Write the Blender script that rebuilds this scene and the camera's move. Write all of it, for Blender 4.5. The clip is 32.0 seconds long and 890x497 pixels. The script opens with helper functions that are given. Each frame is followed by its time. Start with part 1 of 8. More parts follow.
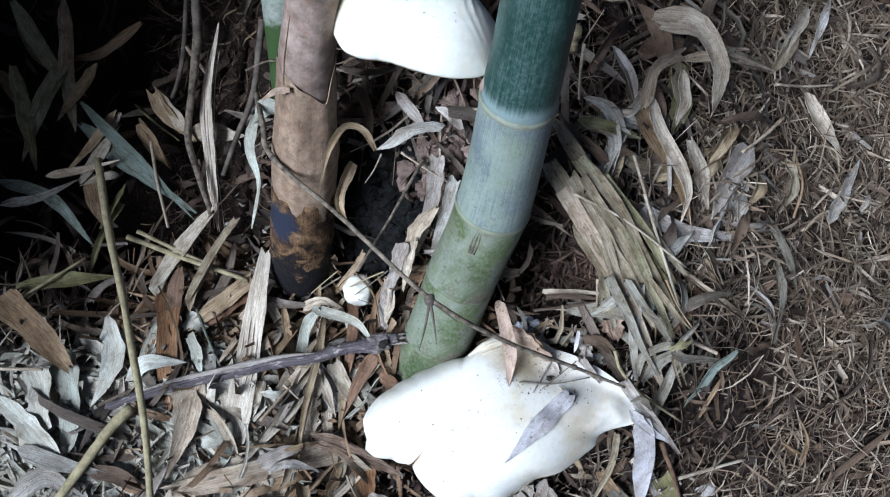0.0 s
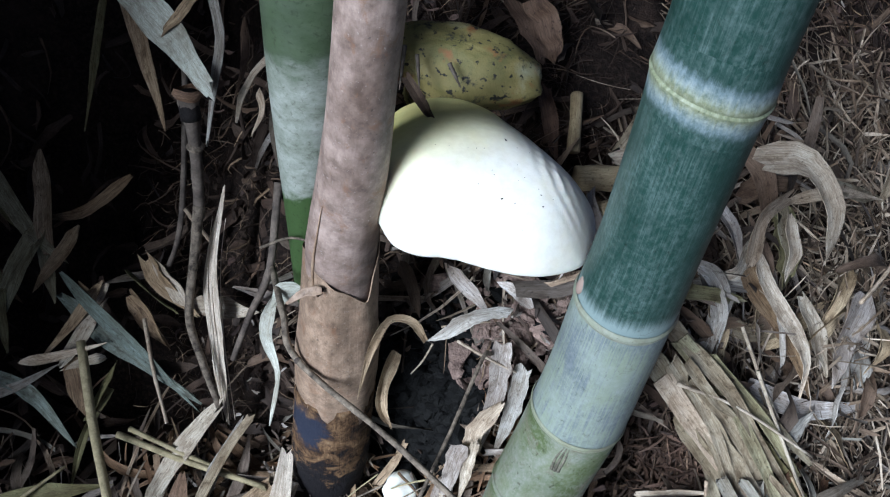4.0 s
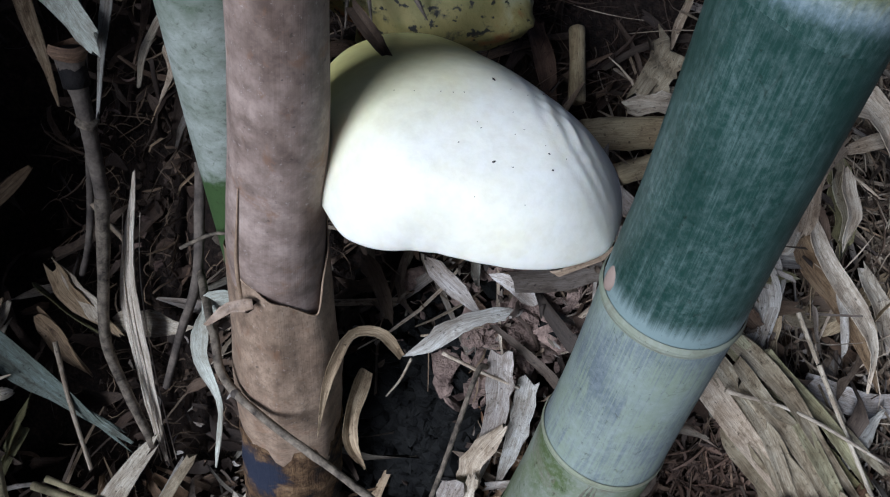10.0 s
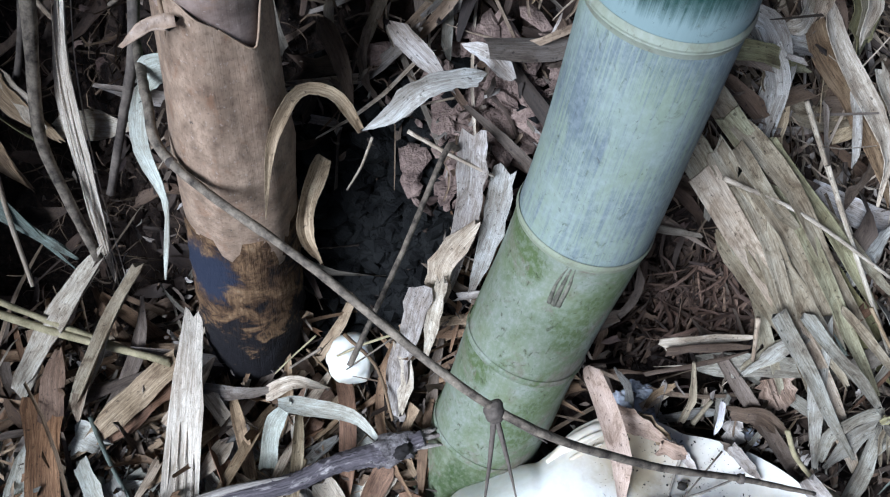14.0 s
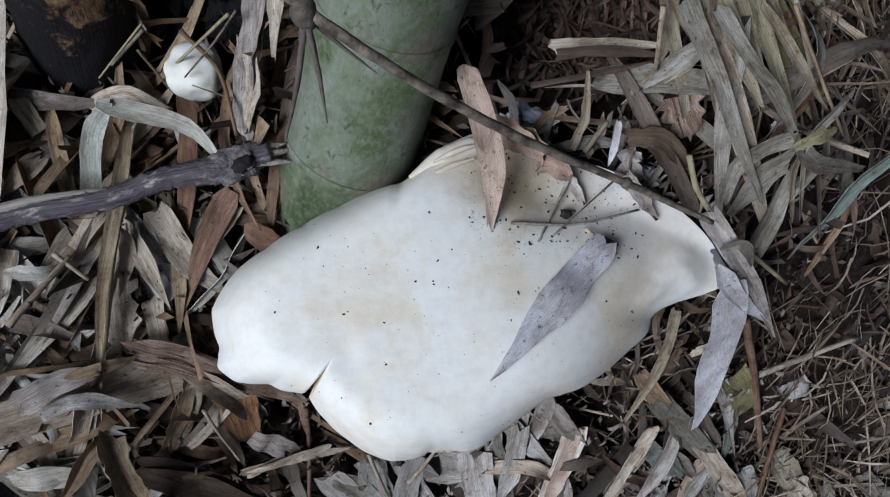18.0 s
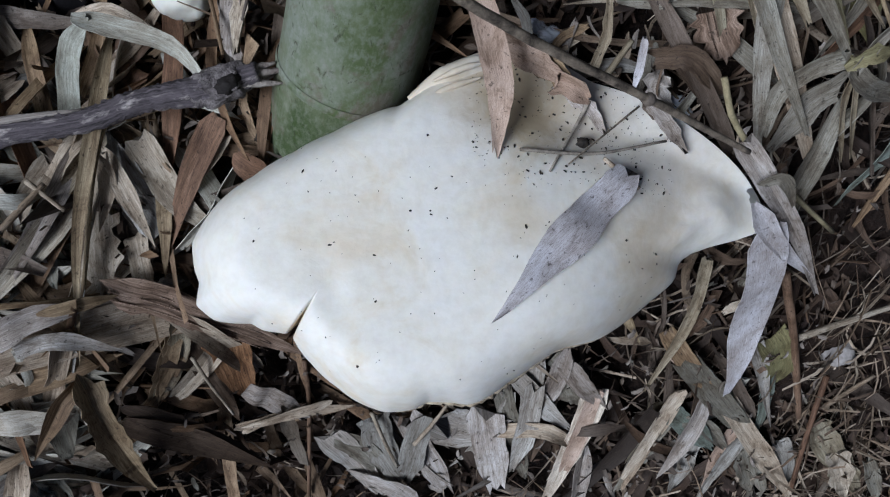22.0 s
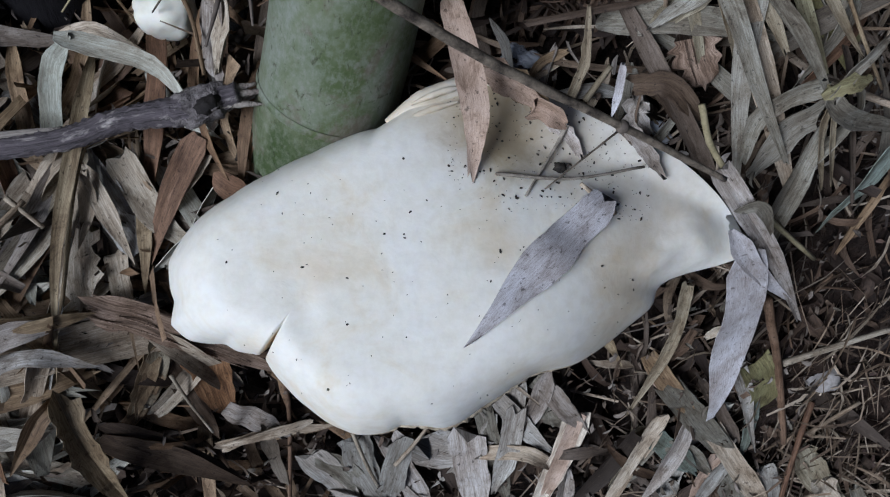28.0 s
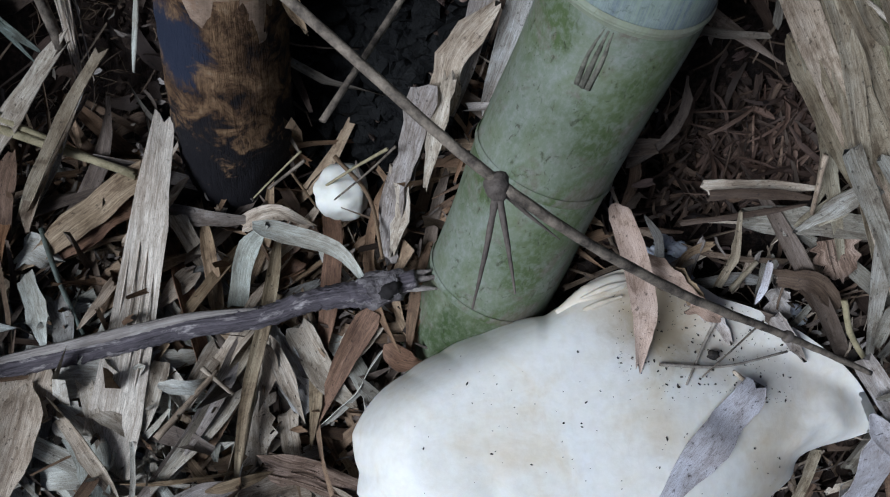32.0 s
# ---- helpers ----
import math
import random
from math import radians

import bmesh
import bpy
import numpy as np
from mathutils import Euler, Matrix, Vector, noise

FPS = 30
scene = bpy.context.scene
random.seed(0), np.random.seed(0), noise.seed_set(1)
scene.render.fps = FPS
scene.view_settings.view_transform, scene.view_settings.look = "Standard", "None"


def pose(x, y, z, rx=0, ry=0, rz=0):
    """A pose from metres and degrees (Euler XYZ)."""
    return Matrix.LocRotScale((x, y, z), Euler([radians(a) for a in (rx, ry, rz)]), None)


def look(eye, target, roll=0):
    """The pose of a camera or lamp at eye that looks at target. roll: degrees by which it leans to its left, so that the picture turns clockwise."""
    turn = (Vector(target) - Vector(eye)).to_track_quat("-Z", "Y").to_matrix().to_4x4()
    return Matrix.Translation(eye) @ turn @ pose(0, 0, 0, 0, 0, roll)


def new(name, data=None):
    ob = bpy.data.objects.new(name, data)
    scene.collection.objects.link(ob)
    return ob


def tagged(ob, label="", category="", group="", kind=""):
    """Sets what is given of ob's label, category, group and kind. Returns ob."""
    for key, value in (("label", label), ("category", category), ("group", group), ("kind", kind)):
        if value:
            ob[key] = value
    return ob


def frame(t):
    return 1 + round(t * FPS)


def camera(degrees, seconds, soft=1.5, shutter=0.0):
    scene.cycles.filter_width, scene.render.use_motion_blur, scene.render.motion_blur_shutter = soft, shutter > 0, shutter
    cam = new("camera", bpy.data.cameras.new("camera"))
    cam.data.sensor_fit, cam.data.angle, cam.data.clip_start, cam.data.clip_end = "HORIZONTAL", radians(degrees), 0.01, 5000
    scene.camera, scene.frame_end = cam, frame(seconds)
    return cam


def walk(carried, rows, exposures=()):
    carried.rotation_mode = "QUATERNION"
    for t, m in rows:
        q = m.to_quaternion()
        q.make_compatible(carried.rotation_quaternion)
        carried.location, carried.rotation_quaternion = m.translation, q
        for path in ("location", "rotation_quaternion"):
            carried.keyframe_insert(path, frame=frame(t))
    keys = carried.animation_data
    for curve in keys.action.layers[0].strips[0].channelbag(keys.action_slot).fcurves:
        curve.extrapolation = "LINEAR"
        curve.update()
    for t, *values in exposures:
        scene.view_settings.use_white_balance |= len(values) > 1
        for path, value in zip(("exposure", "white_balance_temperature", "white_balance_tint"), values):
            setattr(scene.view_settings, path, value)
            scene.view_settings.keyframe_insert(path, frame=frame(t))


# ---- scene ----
import itertools
from mathutils.bvhtree import BVHTree

cam = camera(58.3, 32.0, 1.15)
PATH = [
    (0, (-0.1084, -0.1254, 0.8396), (-0.0387, 0.0070, 0.3625), 30.21),
    (0.5, (-0.1039, -0.1275, 0.8175), (-0.0355, -0.0039, 0.3379), 31.22),
    (1, (-0.1091, -0.1218, 0.8001), (-0.0397, -0.0000, 0.3201), 32.12),
    (1.5, (-0.1126, -0.1123, 0.8047), (-0.0417, 0.0169, 0.3269), 30.71),
    (2, (-0.1228, -0.0947, 0.7850), (-0.0462, 0.0402, 0.3097), 31.58),
    (2.5, (-0.1347, -0.0567, 0.7654), (-0.0627, 0.0851, 0.2913), 28.86),
    (3, (-0.1395, -0.0332, 0.7431), (-0.0663, 0.1291, 0.2759), 26.39),
    (3.5, (-0.1388, -0.0052, 0.7341), (-0.0744, 0.1649, 0.2684), 22.07),
    (5.5, (-0.1654, 0.0540, 0.6632), (-0.0686, 0.2221, 0.2023), 25.46),
    (6, (-0.1648, 0.0634, 0.6456), (-0.0624, 0.2313, 0.1859), 25.03),
    (6.5, (-0.1598, 0.0746, 0.6246), (-0.0585, 0.2406, 0.1639), 25.03),
    (7, (-0.1459, 0.0788, 0.6170), (-0.0449, 0.2445, 0.1562), 25.27),
    (7.5, (-0.1412, 0.0795, 0.6104), (-0.0436, 0.2445, 0.1486), 25.39),
    (8, (-0.1324, 0.0772, 0.6087), (-0.0437, 0.2396, 0.1441), 24.56),
    (8.5, (-0.1289, 0.0734, 0.6054), (-0.0435, 0.2362, 0.1404), 24.20),
    (9, (-0.1228, 0.0698, 0.6001), (-0.0395, 0.2320, 0.1345), 23.90),
    (9.5, (-0.1217, 0.0693, 0.6019), (-0.0406, 0.2312, 0.1358), 23.29),
    (10, (-0.1208, 0.0656, 0.6002), (-0.0411, 0.2247, 0.1330), 23.25),
    (10.5, (-0.1154, 0.0622, 0.5966), (-0.0394, 0.2201, 0.1283), 22.55),
    (11, (-0.1188, 0.0640, 0.5986), (-0.0445, 0.2285, 0.1323), 22.15),
    (11.5, (-0.1199, 0.0634, 0.5952), (-0.0475, 0.2290, 0.1291), 22.00),
    (12, (-0.1185, 0.0601, 0.5888), (-0.0433, 0.2221, 0.1218), 23.19),
    (12.5, (-0.1144, 0.0505, 0.5782), (-0.0409, 0.2050, 0.1084), 23.31),
    (13, (-0.1053, 0.0331, 0.5621), (-0.0255, 0.1756, 0.0896), 26.87),
    (13.5, (-0.1000, 0.0180, 0.5463), (-0.0184, 0.1468, 0.0701), 29.43),
    (14, (-0.0996, 0.0004, 0.5312), (-0.0193, 0.1171, 0.0517), 31.57),
    (14.5, (-0.0914, -0.0232, 0.5111), (-0.0090, 0.0801, 0.0289), 35.37),
    (15, (-0.0832, -0.0425, 0.4941), (0.0000, 0.0481, 0.0095), 39.29),
    (15.5, (-0.0767, -0.0596, 0.4790), (0.0118, 0.0215, -0.0064), 44.41),
    (17.5, (-0.0409, -0.1040, 0.4399), (0.0629, -0.0452, -0.0457), 58.19),
    (18, (-0.0359, -0.1036, 0.4454), (0.0701, -0.0420, -0.0393), 58.45),
    (18.5, (-0.0316, -0.1058, 0.4461), (0.0721, -0.0476, -0.0395), 59.53),
    (19, (-0.0277, -0.1067, 0.4441), (0.0733, -0.0478, -0.0420), 59.04),
    (19.5, (-0.0201, -0.1090, 0.4467), (0.0780, -0.0528, -0.0404), 58.46),
    (20, (-0.0171, -0.1109, 0.4457), (0.0816, -0.0543, -0.0412), 58.12),
    (20.5, (-0.0158, -0.1098, 0.4446), (0.0824, -0.0510, -0.0421), 57.29),
    (21, (-0.0148, -0.1142, 0.4323), (0.0760, -0.0576, -0.0562), 56.83),
    (21.5, (-0.0137, -0.1236, 0.4136), (0.0698, -0.0739, -0.0769), 58.09),
    (22, (-0.0108, -0.1238, 0.4065), (0.0720, -0.0718, -0.0838), 57.40),
    (22.5, (-0.0009, -0.1242, 0.4037), (0.0813, -0.0720, -0.0867), 57.26),
    (23, (0.0020, -0.1241, 0.4044), (0.0845, -0.0701, -0.0858), 56.67),
    (23.5, (0.0027, -0.1229, 0.4055), (0.0830, -0.0673, -0.0849), 55.12),
    (24, (0.0035, -0.1223, 0.4060), (0.0792, -0.0641, -0.0848), 52.55),
    (24.5, (0.0049, -0.1233, 0.4046), (0.0789, -0.0645, -0.0864), 51.93),
    (25, (0.0012, -0.1197, 0.4062), (0.0764, -0.0589, -0.0843), 51.47),
    (25.5, (0.0021, -0.1189, 0.4071), (0.0778, -0.0587, -0.0835), 51.84),
    (27.5, (0.0014, -0.1194, 0.4081), (0.0793, -0.0634, -0.0826), 54.73),
    (28, (0.0022, -0.1195, 0.4090), (0.0825, -0.0590, -0.0808), 53.44),
    (28.5, (0.0007, -0.1179, 0.4124), (0.0811, -0.0564, -0.0773), 52.81),
    (29, (-0.0006, -0.1163, 0.4135), (0.0794, -0.0539, -0.0761), 52.39),
    (29.5, (-0.0041, -0.1159, 0.4143), (0.0758, -0.0518, -0.0751), 51.39),
    (30, (-0.0092, -0.1159, 0.4145), (0.0712, -0.0530, -0.0750), 52.35),
    (30.5, (-0.0162, -0.1148, 0.4176), (0.0656, -0.0458, -0.0708), 50.89),
    (31, (-0.0309, -0.1073, 0.4276), (0.0444, -0.0344, -0.0613), 46.95),
    (31.5, (-0.0480, -0.0873, 0.4403), (0.0198, 0.0022, -0.0470), 38.37),
    (32, (-0.0778, -0.0644, 0.4460), (-0.0125, 0.0324, -0.0401), 35.71),
]
walk(cam, [(t, look(eye, target, roll)) for t, eye, target, roll in PATH], exposures=[
    (0.0, 0.46, 5150, 9), (3.5, 0.58, 5200, 9), (6.0, 0.23, 5250, 12), (11.0, 0.02, 5250, 12), (13.0, -0.06, 5250, 12), (14.0, 0.60, 5080, 10), (15.0, 0.12, 5200, 10), (18.0, -0.40, 5330, 12), (30.0, -0.50, 5310, 12), (32.0, -0.35, 5230, 11)])


# ---- light: open shade, a broad soft sky from the open side ----
world = bpy.data.worlds.new("sky")
scene.world = world
world.use_nodes = True
_wn = world.node_tree.nodes
_sky = _wn.new("ShaderNodeTexSky")
_sky.sky_type, _sky.sun_disc = "NISHITA", False
_sky.sun_elevation, _sky.sun_rotation = radians(41), radians(242)
_sky.air_density, _sky.dust_density, _sky.ozone_density = 0.7, 5.0, 0.2
world.node_tree.links.new(_sky.outputs[0], _wn["Background"].inputs[0])
_wn["Background"].inputs[1].default_value = 0.036
_sun = bpy.data.lights.new("sun", "SUN")
_sun.energy, _sun.angle, _sun.color = 5.0, radians(30), (1.0, 0.985, 0.955)
new("sun", _sun).matrix_world = look((-0.89, -0.47, 0.88), (0, 0, 0))


# ---- materials ----
def material(name):
    m = bpy.data.materials.new(name)
    m.use_nodes = True
    return m, m.node_tree.nodes, m.node_tree.links, m.node_tree.nodes["Principled BSDF"]


def node(nodes, kind, **values):
    n = nodes.new(kind)
    for key, value in values.items():
        n.inputs[key].default_value = value
    return n


def ramp(nodes, links, source, stops):
    r = nodes.new("ShaderNodeValToRGB")
    while len(r.color_ramp.elements) < len(stops):
        r.color_ramp.elements.new(0.5)
    for e, (place, colour) in zip(r.color_ramp.elements, stops):
        e.position, e.color = place, (*colour, 1)
    links.new(source, r.inputs[0])
    return r.outputs[0]


def mixed(nodes, links, factor, a, b, blend="MIX"):
    m = nodes.new("ShaderNodeMix")
    m.data_type, m.blend_type = "RGBA", blend
    for socket, value in ((m.inputs[0], factor), (m.inputs[6], a), (m.inputs[7], b)):
        if isinstance(value, (int, float)):
            socket.default_value = value
        elif isinstance(value, tuple):
            socket.default_value = (*value, 1)
        else:
            links.new(value, socket)
    return m.outputs[2]


def mapped(nodes, links, coord, scale):
    tc = nodes.new("ShaderNodeTexCoord")
    mp = nodes.new("ShaderNodeMapping")
    mp.inputs["Scale"].default_value = scale
    links.new(tc.outputs[coord], mp.inputs[0])
    return mp.outputs[0]


def noise_of(nodes, links, vector, scale, detail=4.0, rough=0.55, distortion=0.0):
    n = node(nodes, "ShaderNodeTexNoise", Scale=scale, Detail=detail, Roughness=rough, Distortion=distortion)
    links.new(vector, n.inputs["Vector"])
    return n.outputs["Fac"]


def bumped(nodes, links, bsdf, height, strength, distance):
    b = node(nodes, "ShaderNodeBump", Strength=strength, Distance=distance)
    links.new(height, b.inputs["Height"])
    links.new(b.outputs[0], bsdf.inputs["Normal"])


def dry_leaf_material(name, shades, veins=0.6, rough=0.72, island=False, stains=0.65, flecks=0.75):
    """A dry leaf (UV: x along, y across, in metres): its own shade, fine veins, brown stains, faded patches and black mould flecks."""
    m, ns, ls, bsdf = material(name)
    vein = noise_of(ns, ls, mapped(ns, ls, "UV", (70, 1300, 1)), 1.0, 4.0, 0.65)
    rib = noise_of(ns, ls, mapped(ns, ls, "UV", (22, 480, 1)), 1.0, 3.0, 0.6, 0.15)
    blotch = noise_of(ns, ls, mapped(ns, ls, "UV", (60, 110, 1)), 1.0, 6.0, 0.7, 0.6)
    fade = noise_of(ns, ls, mapped(ns, ls, "UV", (28, 45, 1)), 1.0, 3.0, 0.6)
    mould = noise_of(ns, ls, mapped(ns, ls, "UV", (330, 420, 1)), 1.0, 4.0, 0.6)
    if island:
        own = ns.new("ShaderNodeNewGeometry").outputs["Random Per Island"]
    else:
        own = ns.new("ShaderNodeObjectInfo").outputs["Random"]
    base = ramp(ns, ls, own, [(i / (len(shades) - 1), c) for i, c in enumerate(shades)])
    colour = mixed(ns, ls, veins, base, mixed(ns, ls, 1.0, base, ramp(ns, ls, vein, [(0.34, (0.42, 0.38, 0.34)), (0.62, (1.12, 1.12, 1.12))]), "MULTIPLY"))
    colour = mixed(ns, ls, veins, colour, mixed(ns, ls, 1.0, colour, ramp(ns, ls, rib, [(0.36, (0.56, 0.51, 0.46)), (0.58, (1.10, 1.10, 1.10))]), "MULTIPLY"))
    colour = mixed(ns, ls, 0.55, colour, mixed(ns, ls, 1.0, colour, ramp(ns, ls, fade, [(0.36, (0.58, 0.49, 0.40)), (0.64, (1.18, 1.18, 1.16))]), "MULTIPLY"))
    colour = mixed(ns, ls, stains, colour, mixed(ns, ls, 1.0, colour, ramp(ns, ls, blotch, [(0.36, (0.30, 0.23, 0.16)), (0.47, (0.86, 0.82, 0.76)), (0.58, (1.06, 1.06, 1.06))]), "MULTIPLY"))
    colour = mixed(ns, ls, flecks, colour, mixed(ns, ls, 1.0, colour, ramp(ns, ls, mould, [(0.33, (0.14, 0.12, 0.10)), (0.40, (1, 1, 1))]), "MULTIPLY"))
    fibre = noise_of(ns, ls, mapped(ns, ls, "UV", (230, 3400, 1)), 1.0, 3.0, 0.7)
    dust = noise_of(ns, ls, mapped(ns, ls, "UV", (1500, 1700, 1)), 1.0, 3.0, 0.65)
    colour = mixed(ns, ls, 0.6, colour, mixed(ns, ls, 1.0, colour, ramp(ns, ls, fibre, [(0.36, (0.52, 0.47, 0.42)), (0.56, (1.10, 1.10, 1.10))]), "MULTIPLY"))
    colour = mixed(ns, ls, 0.55, colour, mixed(ns, ls, 1.0, colour, ramp(ns, ls, dust, [(0.34, (0.34, 0.30, 0.26)), (0.46, (1, 1, 1))]), "MULTIPLY"))
    ls.new(colour, bsdf.inputs["Base Color"])
    bsdf.inputs["Roughness"].default_value = rough
    bsdf.inputs["Specular IOR Level"].default_value = 0.3
    bumped(ns, ls, bsdf, mixed(ns, ls, 0.45, rib, fibre), 0.55, 0.0012)
    return m


PALE = dry_leaf_material("pale dry bamboo leaf", [(0.36, 0.30, 0.225), (0.54, 0.47, 0.37), (0.46, 0.43, 0.355), (0.64, 0.58, 0.48)], 0.62)
RIBBED = dry_leaf_material("pale ribbed sheath blade", [(0.72, 0.665, 0.565), (0.79, 0.735, 0.64)], 0.6, stains=0.3, flecks=0.4)
RIBDARK = dry_leaf_material("brown ribbed blade", [(0.29, 0.22, 0.17), (0.36, 0.275, 0.215)], 0.95, stains=0.5)
SILVER = dry_leaf_material("silvery weathered leaf", [(0.27, 0.27, 0.25), (0.37, 0.37, 0.345), (0.48, 0.475, 0.45)], 0.65, stains=0.5)
GREY = dry_leaf_material("grey bleached bamboo leaf", [(0.27, 0.245, 0.22), (0.43, 0.41, 0.39), (0.36, 0.365, 0.34), (0.56, 0.545, 0.53)], 0.62)
WHITE = dry_leaf_material("whitish weathered leaf", [(0.416, 0.447, 0.395), (0.562, 0.593, 0.530), (0.603, 0.582, 0.510), (0.655, 0.686, 0.634)], 0.5, stains=0.45, flecks=0.3)
ASH = dry_leaf_material("grey-olive dirty leaf", [(0.15, 0.145, 0.12), (0.27, 0.265, 0.225), (0.21, 0.205, 0.175), (0.35, 0.345, 0.305)], 0.65, stains=0.7)
STRAWY = dry_leaf_material("olive-tan frayed sheath", [(0.22, 0.19, 0.13), (0.33, 0.29, 0.21), (0.28, 0.265, 0.195), (0.40, 0.355, 0.27)], 0.6, stains=0.75)
TAN = dry_leaf_material("tan dry bamboo leaf", [(0.21, 0.15, 0.09), (0.33, 0.245, 0.15), (0.30, 0.25, 0.16), (0.43, 0.34, 0.225)], 0.75)
RUST = dry_leaf_material("rust brown leaf", [(0.10, 0.06, 0.038), (0.22, 0.13, 0.078), (0.17, 0.115, 0.08), (0.27, 0.18, 0.115)])
PINK = dry_leaf_material("pinkish tan leaf", [(0.44, 0.34, 0.27), (0.48, 0.38, 0.31)], veins=0.22)
LILAC = dry_leaf_material("lilac-grey leaf", [(0.52, 0.515, 0.545), (0.57, 0.565, 0.59)], veins=0.2, flecks=0.7, stains=0.45)
UMBER = dry_leaf_material("dark brown rotting leaf", [(0.055, 0.04, 0.03), (0.11, 0.08, 0.055), (0.17, 0.12, 0.085)])
ORANGE = dry_leaf_material("orange-brown bamboo splinter", [(0.20, 0.105, 0.048), (0.35, 0.205, 0.105), (0.42, 0.29, 0.18)], 0.95, stains=0.4)
OLIVE = dry_leaf_material("half-green withering leaf", [(0.17, 0.165, 0.075), (0.27, 0.26, 0.14), (0.34, 0.33, 0.22)])
TEAL = dry_leaf_material("grey-green leaf", [(0.14, 0.18, 0.16), (0.25, 0.3, 0.27)])
LITTER = {"PALE": PALE, "GREY": GREY, "WHITE": WHITE, "TAN": TAN, "RUST": RUST, "UMBER": UMBER, "ORANGE": ORANGE, "OLIVE": OLIVE, "TEAL": TEAL, "LILAC": LILAC, "PINK": PINK, "RIBBED": RIBBED, "SILVER": SILVER, "STRAWY": STRAWY, "RIBDARK": RIBDARK, "ASH": ASH}
BAMBOO = dry_leaf_material("straw-coloured bamboo wood", [(0.36, 0.29, 0.165), (0.50, 0.425, 0.265), (0.43, 0.36, 0.22)], 0.45, stains=0.4)
BITS_PALE = dry_leaf_material("pale leaf crumbs", [(0.06, 0.042, 0.03), (0.27, 0.21, 0.15), (0.15, 0.125, 0.09), (0.50, 0.44, 0.355), (0.12, 0.08, 0.05)], 0.5, island=True)
BITS_GREY = dry_leaf_material("grey leaf crumbs", [(0.035, 0.027, 0.021), (0.15, 0.12, 0.095), (0.08, 0.065, 0.052), (0.36, 0.34, 0.315), (0.10, 0.066, 0.042), (0.19, 0.19, 0.165)], 0.5, island=True)
BITS_TAN = dry_leaf_material("tan and brown leaf shreds", [(0.05, 0.032, 0.02), (0.25, 0.165, 0.095), (0.15, 0.10, 0.06), (0.40, 0.31, 0.205), (0.20, 0.115, 0.06), (0.33, 0.27, 0.19)], 0.45, island=True)
BITS_WHITE = dry_leaf_material("whitish shredded leaf", [(0.30, 0.30, 0.25), (0.50, 0.52, 0.46), (0.56, 0.54, 0.47), (0.60, 0.63, 0.57)], 0.55, island=True, stains=0.5)
BITS_BROWN = dry_leaf_material("brown leaf crumbs", [(0.02, 0.014, 0.011), (0.075, 0.05, 0.035), (0.045, 0.033, 0.025), (0.18, 0.125, 0.085)], island=True)
BITS_RED = dry_leaf_material("reddish crumbled mulch", [(0.026, 0.017, 0.015), (0.098, 0.066, 0.056), (0.055, 0.038, 0.033), (0.22, 0.16, 0.138)], island=True)
BITS_STRAW = dry_leaf_material("straw and root fibres", [(0.05, 0.035, 0.023), (0.14, 0.10, 0.065), (0.09, 0.065, 0.045), (0.34, 0.26, 0.17)], island=True)


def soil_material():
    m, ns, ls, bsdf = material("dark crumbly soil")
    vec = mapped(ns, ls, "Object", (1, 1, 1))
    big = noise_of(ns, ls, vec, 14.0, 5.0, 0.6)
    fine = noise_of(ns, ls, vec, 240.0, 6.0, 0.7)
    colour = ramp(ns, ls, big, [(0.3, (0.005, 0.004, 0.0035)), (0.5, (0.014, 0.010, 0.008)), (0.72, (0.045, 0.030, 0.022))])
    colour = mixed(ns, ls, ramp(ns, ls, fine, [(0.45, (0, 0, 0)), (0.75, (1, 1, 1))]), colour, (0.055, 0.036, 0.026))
    ls.new(colour, bsdf.inputs["Base Color"])
    bsdf.inputs["Roughness"].default_value = 0.9
    bsdf.inputs["Specular IOR Level"].default_value = 0.12
    bumped(ns, ls, bsdf, fine, 1.0, 0.006)
    return m


SOIL = soil_material()


